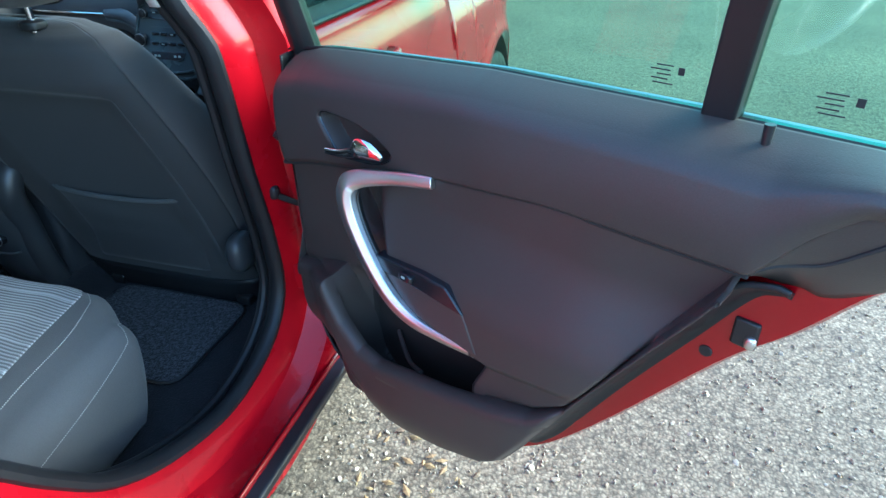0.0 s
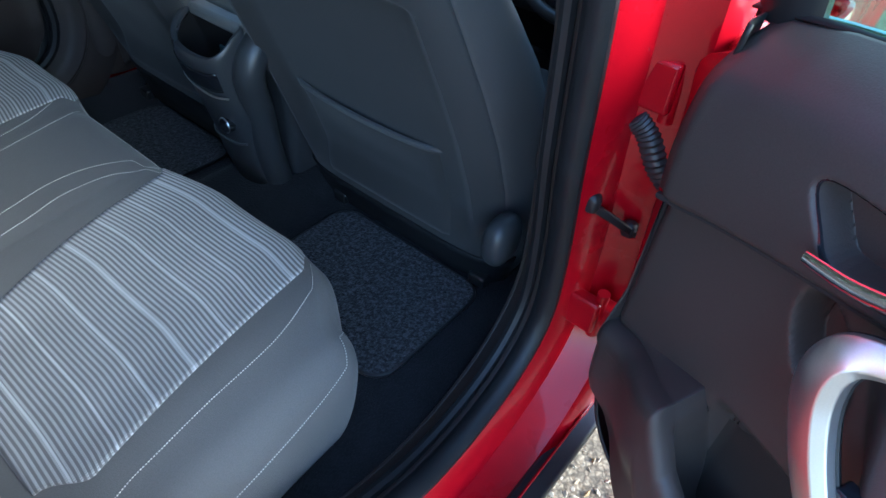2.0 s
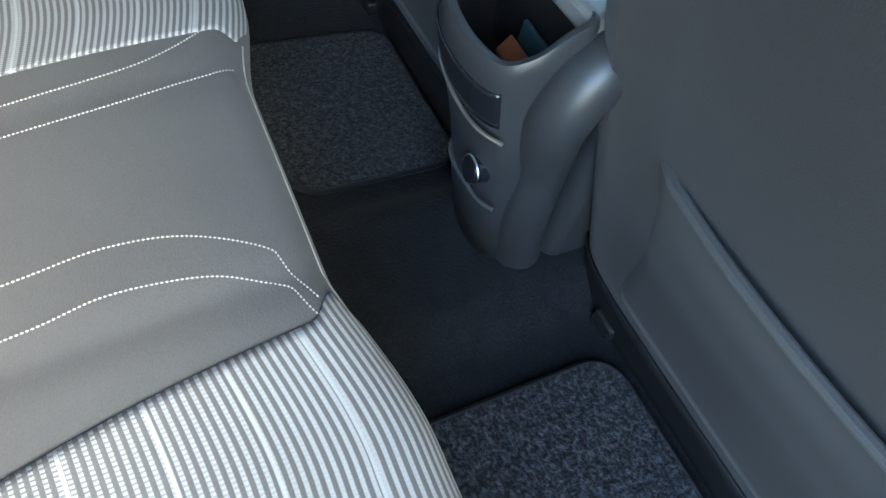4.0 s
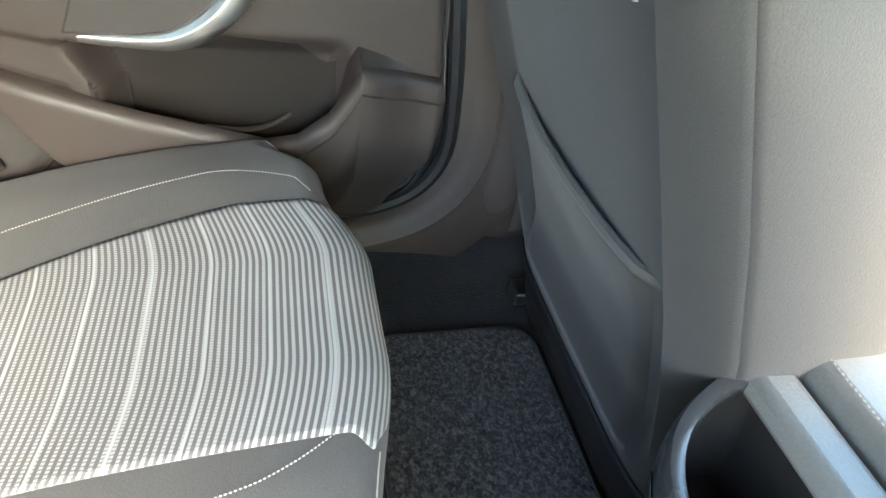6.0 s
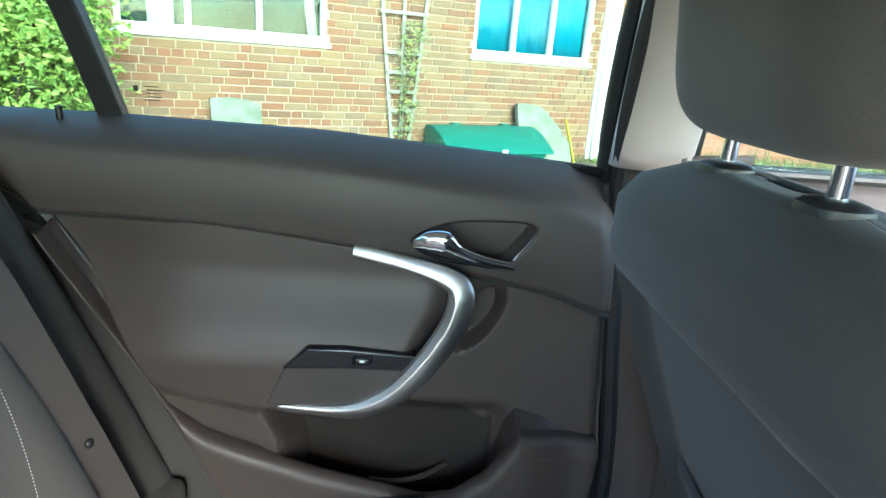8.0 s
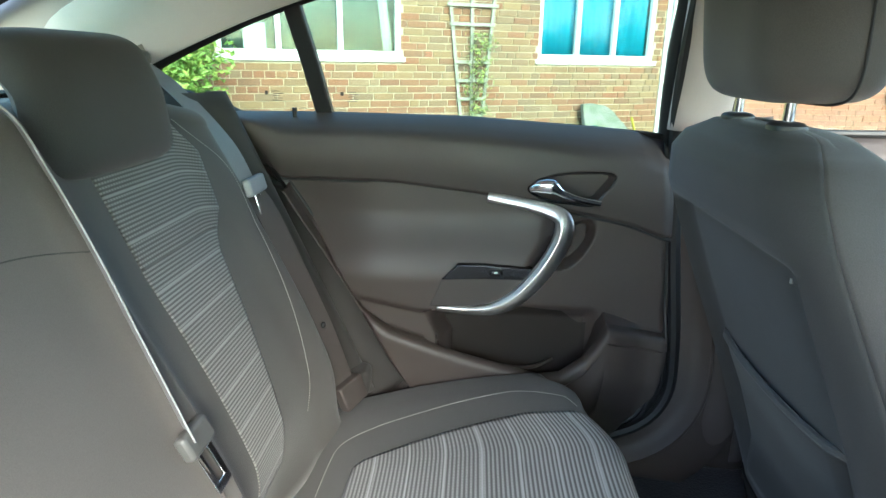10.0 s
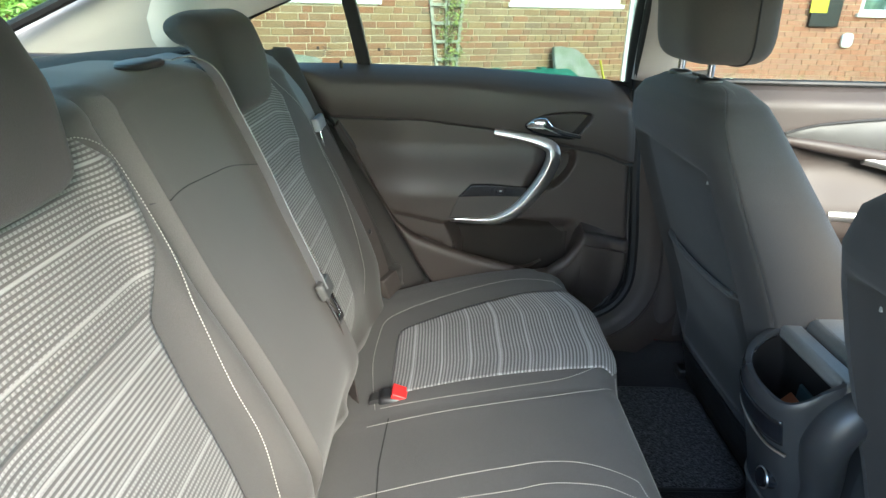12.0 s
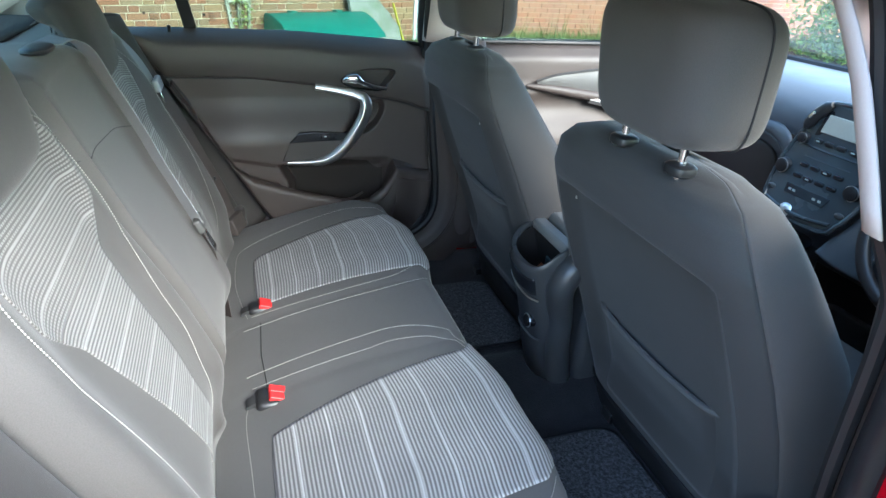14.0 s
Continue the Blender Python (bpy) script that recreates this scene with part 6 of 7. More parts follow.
# ---- outside: ground ----
def ground_material():
    m, n, k, b = tree("gravel_drive")
    tc = n.new("ShaderNodeTexCoord")
    vo, v2, no, big = (n.new("ShaderNodeTexVoronoi"), n.new("ShaderNodeTexVoronoi"), n.new("ShaderNodeTexNoise"), n.new("ShaderNodeTexNoise"))
    vo.inputs["Scale"].default_value, v2.inputs["Scale"].default_value = 105, 160
    no.inputs["Scale"].default_value, big.inputs["Scale"].default_value = 300, 0.9
    warp, bend, patch = n.new("ShaderNodeTexNoise"), n.new("ShaderNodeVectorMath"), n.new("ShaderNodeTexNoise")
    warp.inputs["Scale"].default_value, patch.inputs["Scale"].default_value, patch.inputs["Detail"].default_value = 70, 28, 6
    bend.operation = 'MULTIPLY_ADD'
    bend.inputs[1].default_value = (0.016, 0.016, 0.016)
    k.new(warp.outputs["Color"], bend.inputs[0])
    k.new(tc.outputs["Object"], bend.inputs[2])
    for t in (v2, no, big, warp, patch):
        k.new(tc.outputs["Object"], t.inputs["Vector"])
    k.new(bend.outputs[0], vo.inputs["Vector"])
    r = n.new("ShaderNodeValToRGB")
    e = r.color_ramp.elements
    e[0].position, e[0].color = 0.0, (0.150, 0.112, 0.066, 1)
    e[1].position, e[1].color = 1.0, (0.305, 0.248, 0.156, 1)
    e.new(0.45).color = (0.218, 0.172, 0.108, 1)
    e.new(0.75).color = (0.256, 0.205, 0.129, 1)
    sp = n.new("ShaderNodeSeparateColor")
    k.new(vo.outputs["Color"], sp.inputs[0])
    k.new(sp.outputs[0], r.inputs[0])
    gap = n.new("ShaderNodeMapRange")
    gap.inputs[1].default_value, gap.inputs[2].default_value = 0.25, 0.75
    gap.inputs[3].default_value, gap.inputs[4].default_value = 1.08, 0.45
    k.new(vo.outputs["Distance"], gap.inputs[0])
    bm = n.new("ShaderNodeMapRange")
    bm.inputs[1].default_value, bm.inputs[2].default_value = 0.3, 0.7
    bm.inputs[3].default_value, bm.inputs[4].default_value = 0.8, 1.15
    k.new(big.outputs[0], bm.inputs[0])
    mm = n.new("ShaderNodeMath")
    mm.operation = 'MULTIPLY'
    k.new(gap.outputs[0], mm.inputs[0])
    pa, pm = n.new("ShaderNodeMapRange"), n.new("ShaderNodeMath")
    pa.inputs[1].default_value, pa.inputs[2].default_value = 0.3, 0.7
    pa.inputs[3].default_value, pa.inputs[4].default_value = 0.68, 1.22
    k.new(patch.outputs[0], pa.inputs[0])
    pm.operation = 'MULTIPLY'
    k.new(pa.outputs[0], pm.inputs[0])
    k.new(bm.outputs[0], pm.inputs[1])
    k.new(pm.outputs[0], mm.inputs[1])
    s = n.new("ShaderNodeVectorMath")
    s.operation = 'SCALE'
    k.new(r.outputs[0], s.inputs[0])
    k.new(mm.outputs[0], s.inputs["Scale"])
    k.new(s.outputs[0], b.inputs["Base Color"])
    b.inputs["Roughness"].default_value = 0.9
    bp = n.new("ShaderNodeBump")
    bp.invert = True
    bp.inputs["Strength"].default_value, bp.inputs["Distance"].default_value = 0.6, 0.0035
    k.new(vo.outputs["Distance"], bp.inputs["Height"])
    k.new(bp.outputs[0], b.inputs["Normal"])
    return m


def island_mix(name, colours, rough=0.85, bump=0.4, grain=300, depth=0.002):
    """Colour by piece for joined pieces."""
    m, n, k, b = tree(name)
    ge, r, tc, no = n.new("ShaderNodeNewGeometry"), n.new("ShaderNodeValToRGB"), n.new("ShaderNodeTexCoord"), n.new("ShaderNodeTexNoise")
    e = r.color_ramp.elements
    while len(e) < len(colours):
        e.new(0.5)
    for i, c in enumerate(colours):
        e[i].position, e[i].color = i / max(1, len(colours) - 1), (*c, 1)
    k.new(ge.outputs["Random Per Island"], r.inputs[0])
    no.inputs["Scale"].default_value, no.inputs["Detail"].default_value = grain, 4
    k.new(tc.outputs["Object"], no.inputs["Vector"])
    mr = n.new("ShaderNodeMapRange")
    mr.inputs[3].default_value, mr.inputs[4].default_value = 0.65, 1.35
    k.new(no.outputs[0], mr.inputs[0])
    s = n.new("ShaderNodeVectorMath")
    s.operation = 'SCALE'
    k.new(r.outputs[0], s.inputs[0])
    k.new(mr.outputs[0], s.inputs["Scale"])
    k.new(s.outputs[0], b.inputs["Base Color"])
    b.inputs["Roughness"].default_value = rough
    bp = n.new("ShaderNodeBump")
    bp.inputs["Strength"].default_value, bp.inputs["Distance"].default_value = bump, depth
    k.new(no.outputs[0], bp.inputs["Height"])
    k.new(bp.outputs[0], b.inputs["Normal"])
    return m


def brick_material(name, colours):
    """Each brick its own shade."""
    m = island_mix(name, colours, 0.88, 0.5, 60, 0.003)
    n, k = m.node_tree.nodes, m.node_tree.links
    oi = n.new("ShaderNodeObjectInfo")
    ramp = next(q for q in n if q.bl_idname == "ShaderNodeValToRGB")
    k.new(oi.outputs["Random"], ramp.inputs[0])
    return m


BUFFS = [(0.238, 0.15, 0.077), (0.255, 0.172, 0.088), (0.224, 0.136, 0.075), (0.255, 0.18, 0.104), (0.194, 0.121, 0.07), (0.238, 0.158, 0.081), (0.176, 0.119, 0.077)]
WARM = [(0.235, 0.103, 0.053), (0.23, 0.118, 0.064), (0.248, 0.124, 0.067), (0.184, 0.103, 0.061), (0.212, 0.096, 0.053)]
REDS = [(0.38, 0.15, 0.09), (0.42, 0.19, 0.12), (0.36, 0.17, 0.12), (0.45, 0.22, 0.14)]
PEBBLES = island_mix("pebbles", [(0.24, 0.19, 0.125), (0.31, 0.255, 0.17), (0.36, 0.295, 0.195), (0.27, 0.215, 0.145), (0.44, 0.375, 0.265), (0.32, 0.26, 0.175), (0.36, 0.25, 0.13)])
LEAF = island_mix("shrub_leaves", [(0.12, 0.22, 0.04), (0.20, 0.36, 0.07), (0.27, 0.43, 0.09), (0.36, 0.46, 0.10), (0.16, 0.30, 0.06)], 0.5, 0.1)
GRASS = island_mix("grass_blades", [(0.08, 0.14, 0.03), (0.13, 0.20, 0.05), (0.20, 0.22, 0.08)], 0.7, 0.1)
CLIMBER = island_mix("climber_leaves", [(0.20, 0.27, 0.12), (0.26, 0.31, 0.16), (0.32, 0.40, 0.08), (0.22, 0.26, 0.15)], 0.6, 0.1)
MORTAR = surface("mortar", (0.54, 0.47, 0.35), 0.95, 0.2, 12, 0.6, 200, 0.003)
WHITE = surface("white_window_paint", (0.80, 0.80, 0.79), 0.4, 0.05, 8, 0.05, 300)
# mottled dark colour that stands in for the unlit rooms' shade
ROOM_SHADE = surface("painted_room_shade", (0.10, 0.13, 0.12), 0.9, 0.4, 1.2, 0, second=(0.04, 0.06, 0.05), mask=1.5)
BLUE = surface("blue_curtain", (0.02, 0.34, 0.55), 0.8, 0.15, 3, 0.2, 60, 0.01)
PAPER = surface("paper", (0.75, 0.77, 0.74), 0.7, 0.04, 10, 0)
WOOD = surface("weathered_wood", (0.31, 0.32, 0.26), 0.85, 0.25, 20, 0.5, 160, 0.003)
BIN = surface("green_plastic", (0.008, 0.15, 0.105), 0.45, 0.12, 8, 0.15, 300)
SLAB = surface("grey_slab", (0.22, 0.23, 0.20), 0.9, 0.2, 10, 0.6, 120, 0.004, second=(0.14, 0.17, 0.12), mask=5)
TRUNK = surface("bark", (0.10, 0.075, 0.05), 0.9, 0.3, 20, 0.8, 120, 0.006)
WIN = glazing("house_glass", (0.75, 0.85, 0.82))

big = Shape()
edges = [-2500, -400, -60, -12, -4, 4, 12, 60, 400, 2500]
big.grid(lambda a, b: Vector((a, b, 0.0)), edges, edges)
gr = part("ground", big, ground_material(), None, kind="structure", shade=False)
tagged(gr, "pale beige gravel driveway", "ground")

# loose stones where the camera looks down on them
rng = random.Random(5)
st = Shape()
ico = bmesh.new()
bmesh.ops.create_icosphere(ico, subdivisions=1, radius=1.0)
IV, IF = [v.co.copy() for v in ico.verts], [tuple(v.index for v in f.verts) for f in ico.faces]
ico.free()
for i in range(9000):
    x, y = 0.80 + 2.7 * rng.random() ** 1.3, -0.3 + 3.6 * rng.random()
    r = rng.choice((0.003, 0.004, 0.0045, 0.005, 0.006, 0.008))
    if rng.random() < 0.02:
        r *= 1.5
    m = Matrix.LocRotScale((x, y, r * 0.12), Euler((rng.random() * 3, rng.random() * 3, rng.random() * 6)), (r * (0.8 + 0.6 * rng.random()), r, r * (0.32 + 0.2 * rng.random())))
    st.add([m @ v for v in IV], IF)
pb = part("pebbles", st, PEBBLES, None, kind="stuff", weld=False)
tagged(pb, "loose beige and grey gravel stones", "gravel")


# dead leaves blown against the sill
rng = random.Random(17)
dl = Shape()
for i in range(170):
    x, y = 0.93 + abs(rng.gauss(0, 0.16)), 0.25 + 1.5 * rng.random()
    a, l = rng.random() * 6.3, 0.008 + 0.014 * rng.random()
    p, c, e = Vector((x, y, 0.006)), Vector((math.cos(a), math.sin(a), 0.15)) * l, Vector((-math.sin(a), math.cos(a), 0.25 * rng.random())) * l * 0.45
    dl.add([p - c, p - c * 0.1 + e, p + c, p - c * 0.1 - e, p + Vector((0, 0, 0.004))], [(0, 1, 4), (1, 2, 4), (2, 3, 4), (3, 0, 4)])
fl = part("fallen_leaves", dl, island_mix("dead_leaves", [(0.20, 0.12, 0.05), (0.30, 0.20, 0.08), (0.12, 0.08, 0.05), (0.38, 0.28, 0.10)], 0.8, 0.2), None, kind="stuff", shade=False, weld=False)
tagged(fl, "brown fallen leaves on the gravel", "leaves")


# ---- house ----
# the house stands askew to the car; its parts are laid out along its own wall
SITE = pose(-6.66, -0.02, 0, 0, 0, 24)


def settle(ob):
    ob.matrix_basis = SITE @ ROOT[ob]


house = thing("house", (-0.2, -0.5, 0), "brick house with white-framed windows beside the drive", "house")
WX = 0.0
HOLES = [(-2.56, -0.69, 1.20, 2.40), (0.99, 2.63, 1.20, 2.40)]
EAVES = 2.75
back = Shape()
def slab(y0, y1, z0, z1, x0=WX - 0.012, x1=WX - 0.25):
    back.prism([(x0, y0, z0), (x0, y1, z0), (x0, y1, z1), (x0, y0, z1)], (x1 - x0, 0, 0))
slab(-8.0, HOLES[0][0], 0, EAVES)
slab(HOLES[0][1], HOLES[1][0], 0, EAVES)
slab(HOLES[1][1], 3.05, 0, EAVES)
for y0, y1, z0, z1 in HOLES:
    slab(y0, y1, 0, z0)
    slab(y0, y1, z1, EAVES)
back.prism([(-0.262, -8.0, 0), (-5.0, -8.0, 0), (-5.0, -7.8, 0), (-0.262, -7.8, 0)], (0, 0, EAVES))
back.prism([(-0.262, 3.05, 0), (-5.0, 3.05, 0), (-5.0, 2.85, 0), (-0.262, 2.85, 0)], (0, 0, EAVES))
wall = part("wall", back, MORTAR, house, "buff mortar and brick wall", shade=False)
roof_sh = Shape().prism([(WX + 0.32, -8.2, EAVES - 0.08), (WX - 2.6, -8.2, EAVES + 1.0), (WX - 5.4, -8.2, EAVES - 0.08), (WX - 5.4, -8.2, EAVES + 0.06), (WX - 2.6, -8.2, EAVES + 1.16), (WX + 0.32, -8.2, EAVES + 0.06)], (0, 11.5, 0))
part("roof", roof_sh, surface("roof_tiles", (0.16, 0.09, 0.07), 0.85, 0.25, 12, 0.5, 60, 0.01), house, "brown tiled roof")


def casement(y0, y1, z0, z1, lights):
    w = part("window", Shape().box((WX - 0.04, (y0 + y1) / 2, z0 - 0.025), (0.14, y1 - y0 + 0.08, 0.05)), WHITE, house, "white painted window", bevel=0.006)
    for a, b in ((y0, y0 + 0.05), (y1 - 0.05, y1)):
        part("frame_post", Shape().box((WX - 0.06, (a + b) / 2, (z0 + z1) / 2), (0.07, 0.05, z1 - z0)), WHITE, w, bevel=0.005)
    for z in (z0 + 0.03, z1 - 0.03):
        part("frame_rail", Shape().box((WX - 0.058, (y0 + y1) / 2, z), (0.07, y1 - y0 - 0.102, 0.06)), WHITE, w, bevel=0.005)
    for q in lights:
        part("mullion", Shape().box((WX - 0.062, q, (z0 + z1) / 2), (0.07, 0.055, z1 - z0 - 0.122)), WHITE, w, bevel=0.005)
    edges = [y0 + 0.05] + [e for q in lights for e in (q - 0.0275, q + 0.0275)] + [y1 - 0.05]
    for a, b in zip(edges[::2], edges[1::2]):
        pn = part("pane", Shape().box((WX - 0.075, (a + b) / 2, (z0 + z1) / 2), (0.006, b - a, z1 - z0 - 0.1)), WIN, w, shade=False)
        pn.visible_shadow = False
    return w


wl = casement(*HOLES[0], (-1.965, -1.335))
wr = casement(*HOLES[1], (1.535, 2.060))
# closed boxes behind the glass, with the rooms' dimness put into their colour
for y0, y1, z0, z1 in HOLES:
    part("room", Shape().prism([(WX - 0.24, y0, 1.1), (WX - 1.6, y0, 1.1), (WX - 1.6, y1, 1.1), (WX - 0.24, y1, 1.1)], (0, 0, 1.4)), ROOM_SHADE, house, shade=False)
part("blue_curtain", Shape().grid(lambda a, v: Vector((WX - 0.14 + 0.018 * math.sin(a * 40), a, 1.21 + 1.18 * v)), lin(1.01, 2.61, 100), lin(0, 1, 4)), BLUE, wr, "bright blue drawn curtain", solid=0.002)
part("net_curtain", Shape().grid(lambda a, v: Vector((WX - 0.13 + 0.02 * math.sin(a * 60), a + 0.02 - 0.13 * v, 1.22 + 1.15 * v)), lin(-0.86, -0.76, 16), lin(0, 1, 6)), PAPER, wl, "pale gathered curtain", solid=0.002)
part("paper_note", Shape().box((WX - 0.085, -2.19, 1.37), (0.002, 0.22, 0.28)), PAPER, wl, "white sheet of paper in the window")
pipe = thing("drainpipe", (WX + 0.06, 2.90, 0), "white plastic drainpipe down the brick wall", "drainpipe")
part("pipe", Shape().tube([(WX + 0.075, 2.86, 0.02), (WX + 0.075, 2.86, EAVES - 0.1)], 0.045, 16, up=(0, 1, 0)), WHITE, pipe)
part("corner_board", Shape().box((WX + 0.014, 2.90, EAVES / 2 - 0.03), (0.026, 0.25, EAVES - 0.08)), WHITE, pipe, "white corner board")
for z in (0.9, 2.2):
    part("bracket", Shape().box((WX + 0.06, 2.86, z), (0.10, 0.12, 0.03)), WHITE, pipe, bevel=0.004)

# trellis with a climber
tr = thing("garden_trellis", (WX + 0.05, 0.13, 0), "weathered fan trellis against the brick wall", "trellis")
for y0, y1, z1 in ((0.045, -0.140, 1.80), (0.145, 0.115, 1.845), (0.245, 0.385, 1.82)):
    part("upright", Shape().loft([[Vector((WX + 0.03 + dx, y + dy, z)) for dx, dy in ((-0.010, -0.018), (0.010, -0.018), (0.010, 0.018), (-0.010, 0.018))] for z, y in ((0.02, y0 + (y0 - y1) * 0.12), (z1, y1))]), WOOD, tr)
for z, a, b in ((1.757, -0.185, 0.425), (1.558, -0.15, 0.39), (1.162, -0.09, 0.335), (0.961, -0.055, 0.32), (0.762, -0.025, 0.305), (0.565, 0.005, 0.28), (0.36, 0.03, 0.26)):
    part("crossbar", Shape().box((WX + 0.049, (a + b) / 2, z), (0.016, b - a, 0.036)), WOOD, tr, bevel=0.003)


def leaf_shape(rng, centre, size, s):
    a = Vector((rng.gauss(0, 1), rng.gauss(0, 1), rng.gauss(0, 0.7))).normalized()
    b = a.cross(Vector((rng.gauss(0, 1), rng.gauss(0, 1), rng.gauss(0, 1)))).normalized()
    c = a.cross(b) * 0.12
    p = Vector(centre)
    l, w = size * (0.7 + 0.6 * rng.random()), size * (0.35 + 0.2 * rng.random())
    s.add([p - a * l / 2, p - a * l * 0.1 + b * w / 2 + c * l, p + a * l / 2, p - a * l * 0.1 - b * w / 2 + c * l, p + c * l * 0.2], [(0, 1, 4), (1, 2, 4), (2, 3, 4), (3, 0, 4)])


cl = thing("climbing_plant", (WX + 0.08, 0.15, 0), "thin green climber on the trellis", "plant")
rng = random.Random(8)
lv = Shape()
for i in range(620):
    z = 0.05 + 1.42 * rng.random() ** 0.8
    leaf_shape(rng, (WX + 0.07 + 0.06 * rng.random(), 0.17 + rng.gauss(0, 0.085) + 0.05 * smooth(z, 0.8, 1.3), z), 0.05, lv)
part("leaves", lv, CLIMBER, cl, "small pale green leaves", shade=False, weld=False)
for k in range(3):
    part("stem", Shape().tube(spline([(WX + 0.06, 0.12 + 0.03 * k, 0.0), (WX + 0.07, 0.17 - 0.04 * k, 0.5), (WX + 0.07, 0.12 + 0.05 * k, 1.0), (WX + 0.06, 0.15, 1.45)], 6), 0.005, 6), TRUNK, cl)


def shrub(name, centre, radii, count, leaf, label, seed, stems=5):
    b = thing(name, (centre[0], centre[1], 0), label, "shrub")
    rng = random.Random(seed)
    clumps = []
    for i in range(46):
        d = Vector((rng.gauss(0, 1), rng.gauss(0, 1), rng.gauss(0, 1))).normalized() * (0.55 + 0.42 * rng.random())
        clumps.append(Vector((centre[0] + d.x * radii[0], centre[1] + d.y * radii[1], max(0.1, centre[2] + d.z * radii[2]))))
    s = Shape()
    for i in range(count):
        c = rng.choice(clumps)
        sp = 0.26 * min(radii)
        leaf_shape(rng, (c.x + rng.gauss(0, sp), c.y + rng.gauss(0, sp), max(0.02, c.z + rng.gauss(0, sp))), leaf, s)
    part("leaves", s, LEAF, b, "many small bright green leaves", shade=False, weld=False)
    for i in range(stems):
        q = rng.choice(clumps)
        part("branch", Shape().tube(spline([(centre[0] + rng.gauss(0, 0.08), centre[1] + rng.gauss(0, 0.08), 0), ((centre[0] + q.x) / 2, (centre[1] + q.y) / 2, q.z * 0.5), tuple(q)], 5), [0.03 - 0.0022 * k for k in range(11)], 6), TRUNK, b)


shrub("garden_shrub", (-4.75, -2.95, 1.0), (0.55, 0.90, 1.2), 15000, 0.075, "dense bright green garden shrub by the house wall", 3, 8)

# green bin and the slab leaning on the wall
bn = thing("garden_bin", (0.40, 1.08, 0), "teal green plastic storage bin with a sloping lid", "bin")
def bin_ring(k, z):
    return [Vector((0.40 + dx * k, 1.08 + dy * k, z)) for dx, dy in ((-0.30, -0.60), (0.30, -0.60), (0.30, 0.60), (-0.30, 0.60))]
part("tub", Shape().loft([bin_ring(0.86, 0.0), bin_ring(0.98, 0.20), bin_ring(1.0, 0.215)]), BIN, bn, "green plastic tub", bevel=0.015)
lid = [(-0.33, 0.20), (-0.335, 0.40), (-0.31, 0.435), (-0.20, 0.445), (-0.10, 0.435), (0.08, 0.375), (0.22, 0.29), (0.31, 0.235), (0.335, 0.20)]
part("lid", Shape().loft([[Vector((0.40 + dx * k, 1.08 + y, 0.20 + (z - 0.20) * k)) for dx, z in lid] for y, k in ((-0.665, 0.96), (-0.655, 1.0), (0.655, 1.0), (0.665, 0.96))]), BIN, bn, "green sloping lid", bevel=0.006)
for y in (0.76, 1.40):
    part("hinge", Shape().box((0.145, y, 0.448), (0.11, 0.09, 0.022)), BIN, bn, bevel=0.006)
part("lid_catch", Shape().box((0.735, 1.08, 0.225), (0.022, 0.07, 0.05)), WHITE, bn, "pale lid catch", bevel=0.004)


def rough_slab(name, label, outline, foot, head, seed):
    """A stone slab leaning on the wall: an outline along the wall, thick, with an uneven face."""
    e = thing(name, (foot, outline[0][0], 0), label, "slab")
    ys, top = [q[0] for q in outline], [q[1] for q in outline]
    def face(y, v, back):
        h = float(np.interp(y, ys, top))
        x = foot + (head - foot) * (h * v) / max(top)
        return Vector((x - (0.055 if back else 0) + 0.010 * math.sin(37 * y + 9 * v + seed) * math.sin(23 * v + 5 * y), y + 0.006 * math.sin(40 * v), h * v))
    n = lin(ys[0], ys[-1], 18)
    loop = [[face(y, v, False) for v in lin(0, 1, 14)] + [face(y, v, True) for v in lin(1, 0, 14)] for y in n]
    part("slab", Shape().loft(loop), SLAB, e)
    return e


sl = rough_slab("leaning_slab", "mossy grey stone slab leaning on the brick wall", [(1.57, 0.69), (1.70, 0.70), (1.90, 0.67), (2.02, 0.58), (2.16, 0.42), (2.30, 0.24)], 0.36, 0.12, 1)
sl2 = rough_slab("leaning_slab", "square grey paving slab leaning on the brick wall", [(-1.82, 0.63), (-1.60, 0.64), (-1.42, 0.61), (-1.36, 0.58)], 0.34, 0.07, 2)
stk = thing("garden_stake", (0.22, 2.36, 0), "yellow painted stake leaning by the slab", "stake")
part("stake", Shape().tube([(0.30, 2.38, 0.0), (0.08, 2.34, 0.52)], 0.020, 8, up=(0, 1, 0), flat=0.5), surface("yellow_paint", (0.55, 0.50, 0.04), 0.6, 0.15, 20, 0.1), stk)
for ob in (house, pipe, tr, cl, bn, sl, sl2, stk):
    settle(ob)

# set-back red brick wing with window, meter box and wall vent
wing_b = thing("brick_wing", (-8.6, 6.0, 0), "red brick wing of the house beyond the drive", "house")
VX = -8.4
vb = Shape()
vb.prism([(VX - 0.012, 2.1, 0), (VX - 0.012, 5.95, 0), (VX - 0.012, 5.95, 2.9), (VX - 0.012, 2.1, 2.9)], (-0.25, 0, 0))
vb.prism([(VX - 0.012, 5.95, 0), (VX - 0.012, 7.55, 0), (VX - 0.012, 7.55, 1.16), (VX - 0.012, 5.95, 1.16)], (-0.25, 0, 0))
vb.prism([(VX - 0.012, 5.95, 2.3), (VX - 0.012, 7.55, 2.3), (VX - 0.012, 7.55, 2.9), (VX - 0.012, 5.95, 2.9)], (-0.25, 0, 0))
vb.prism([(VX - 0.012, 7.55, 0), (VX - 0.012, 13.0, 0), (VX - 0.012, 13.0, 2.9), (VX - 0.012, 7.55, 2.9)], (-0.25, 0, 0))
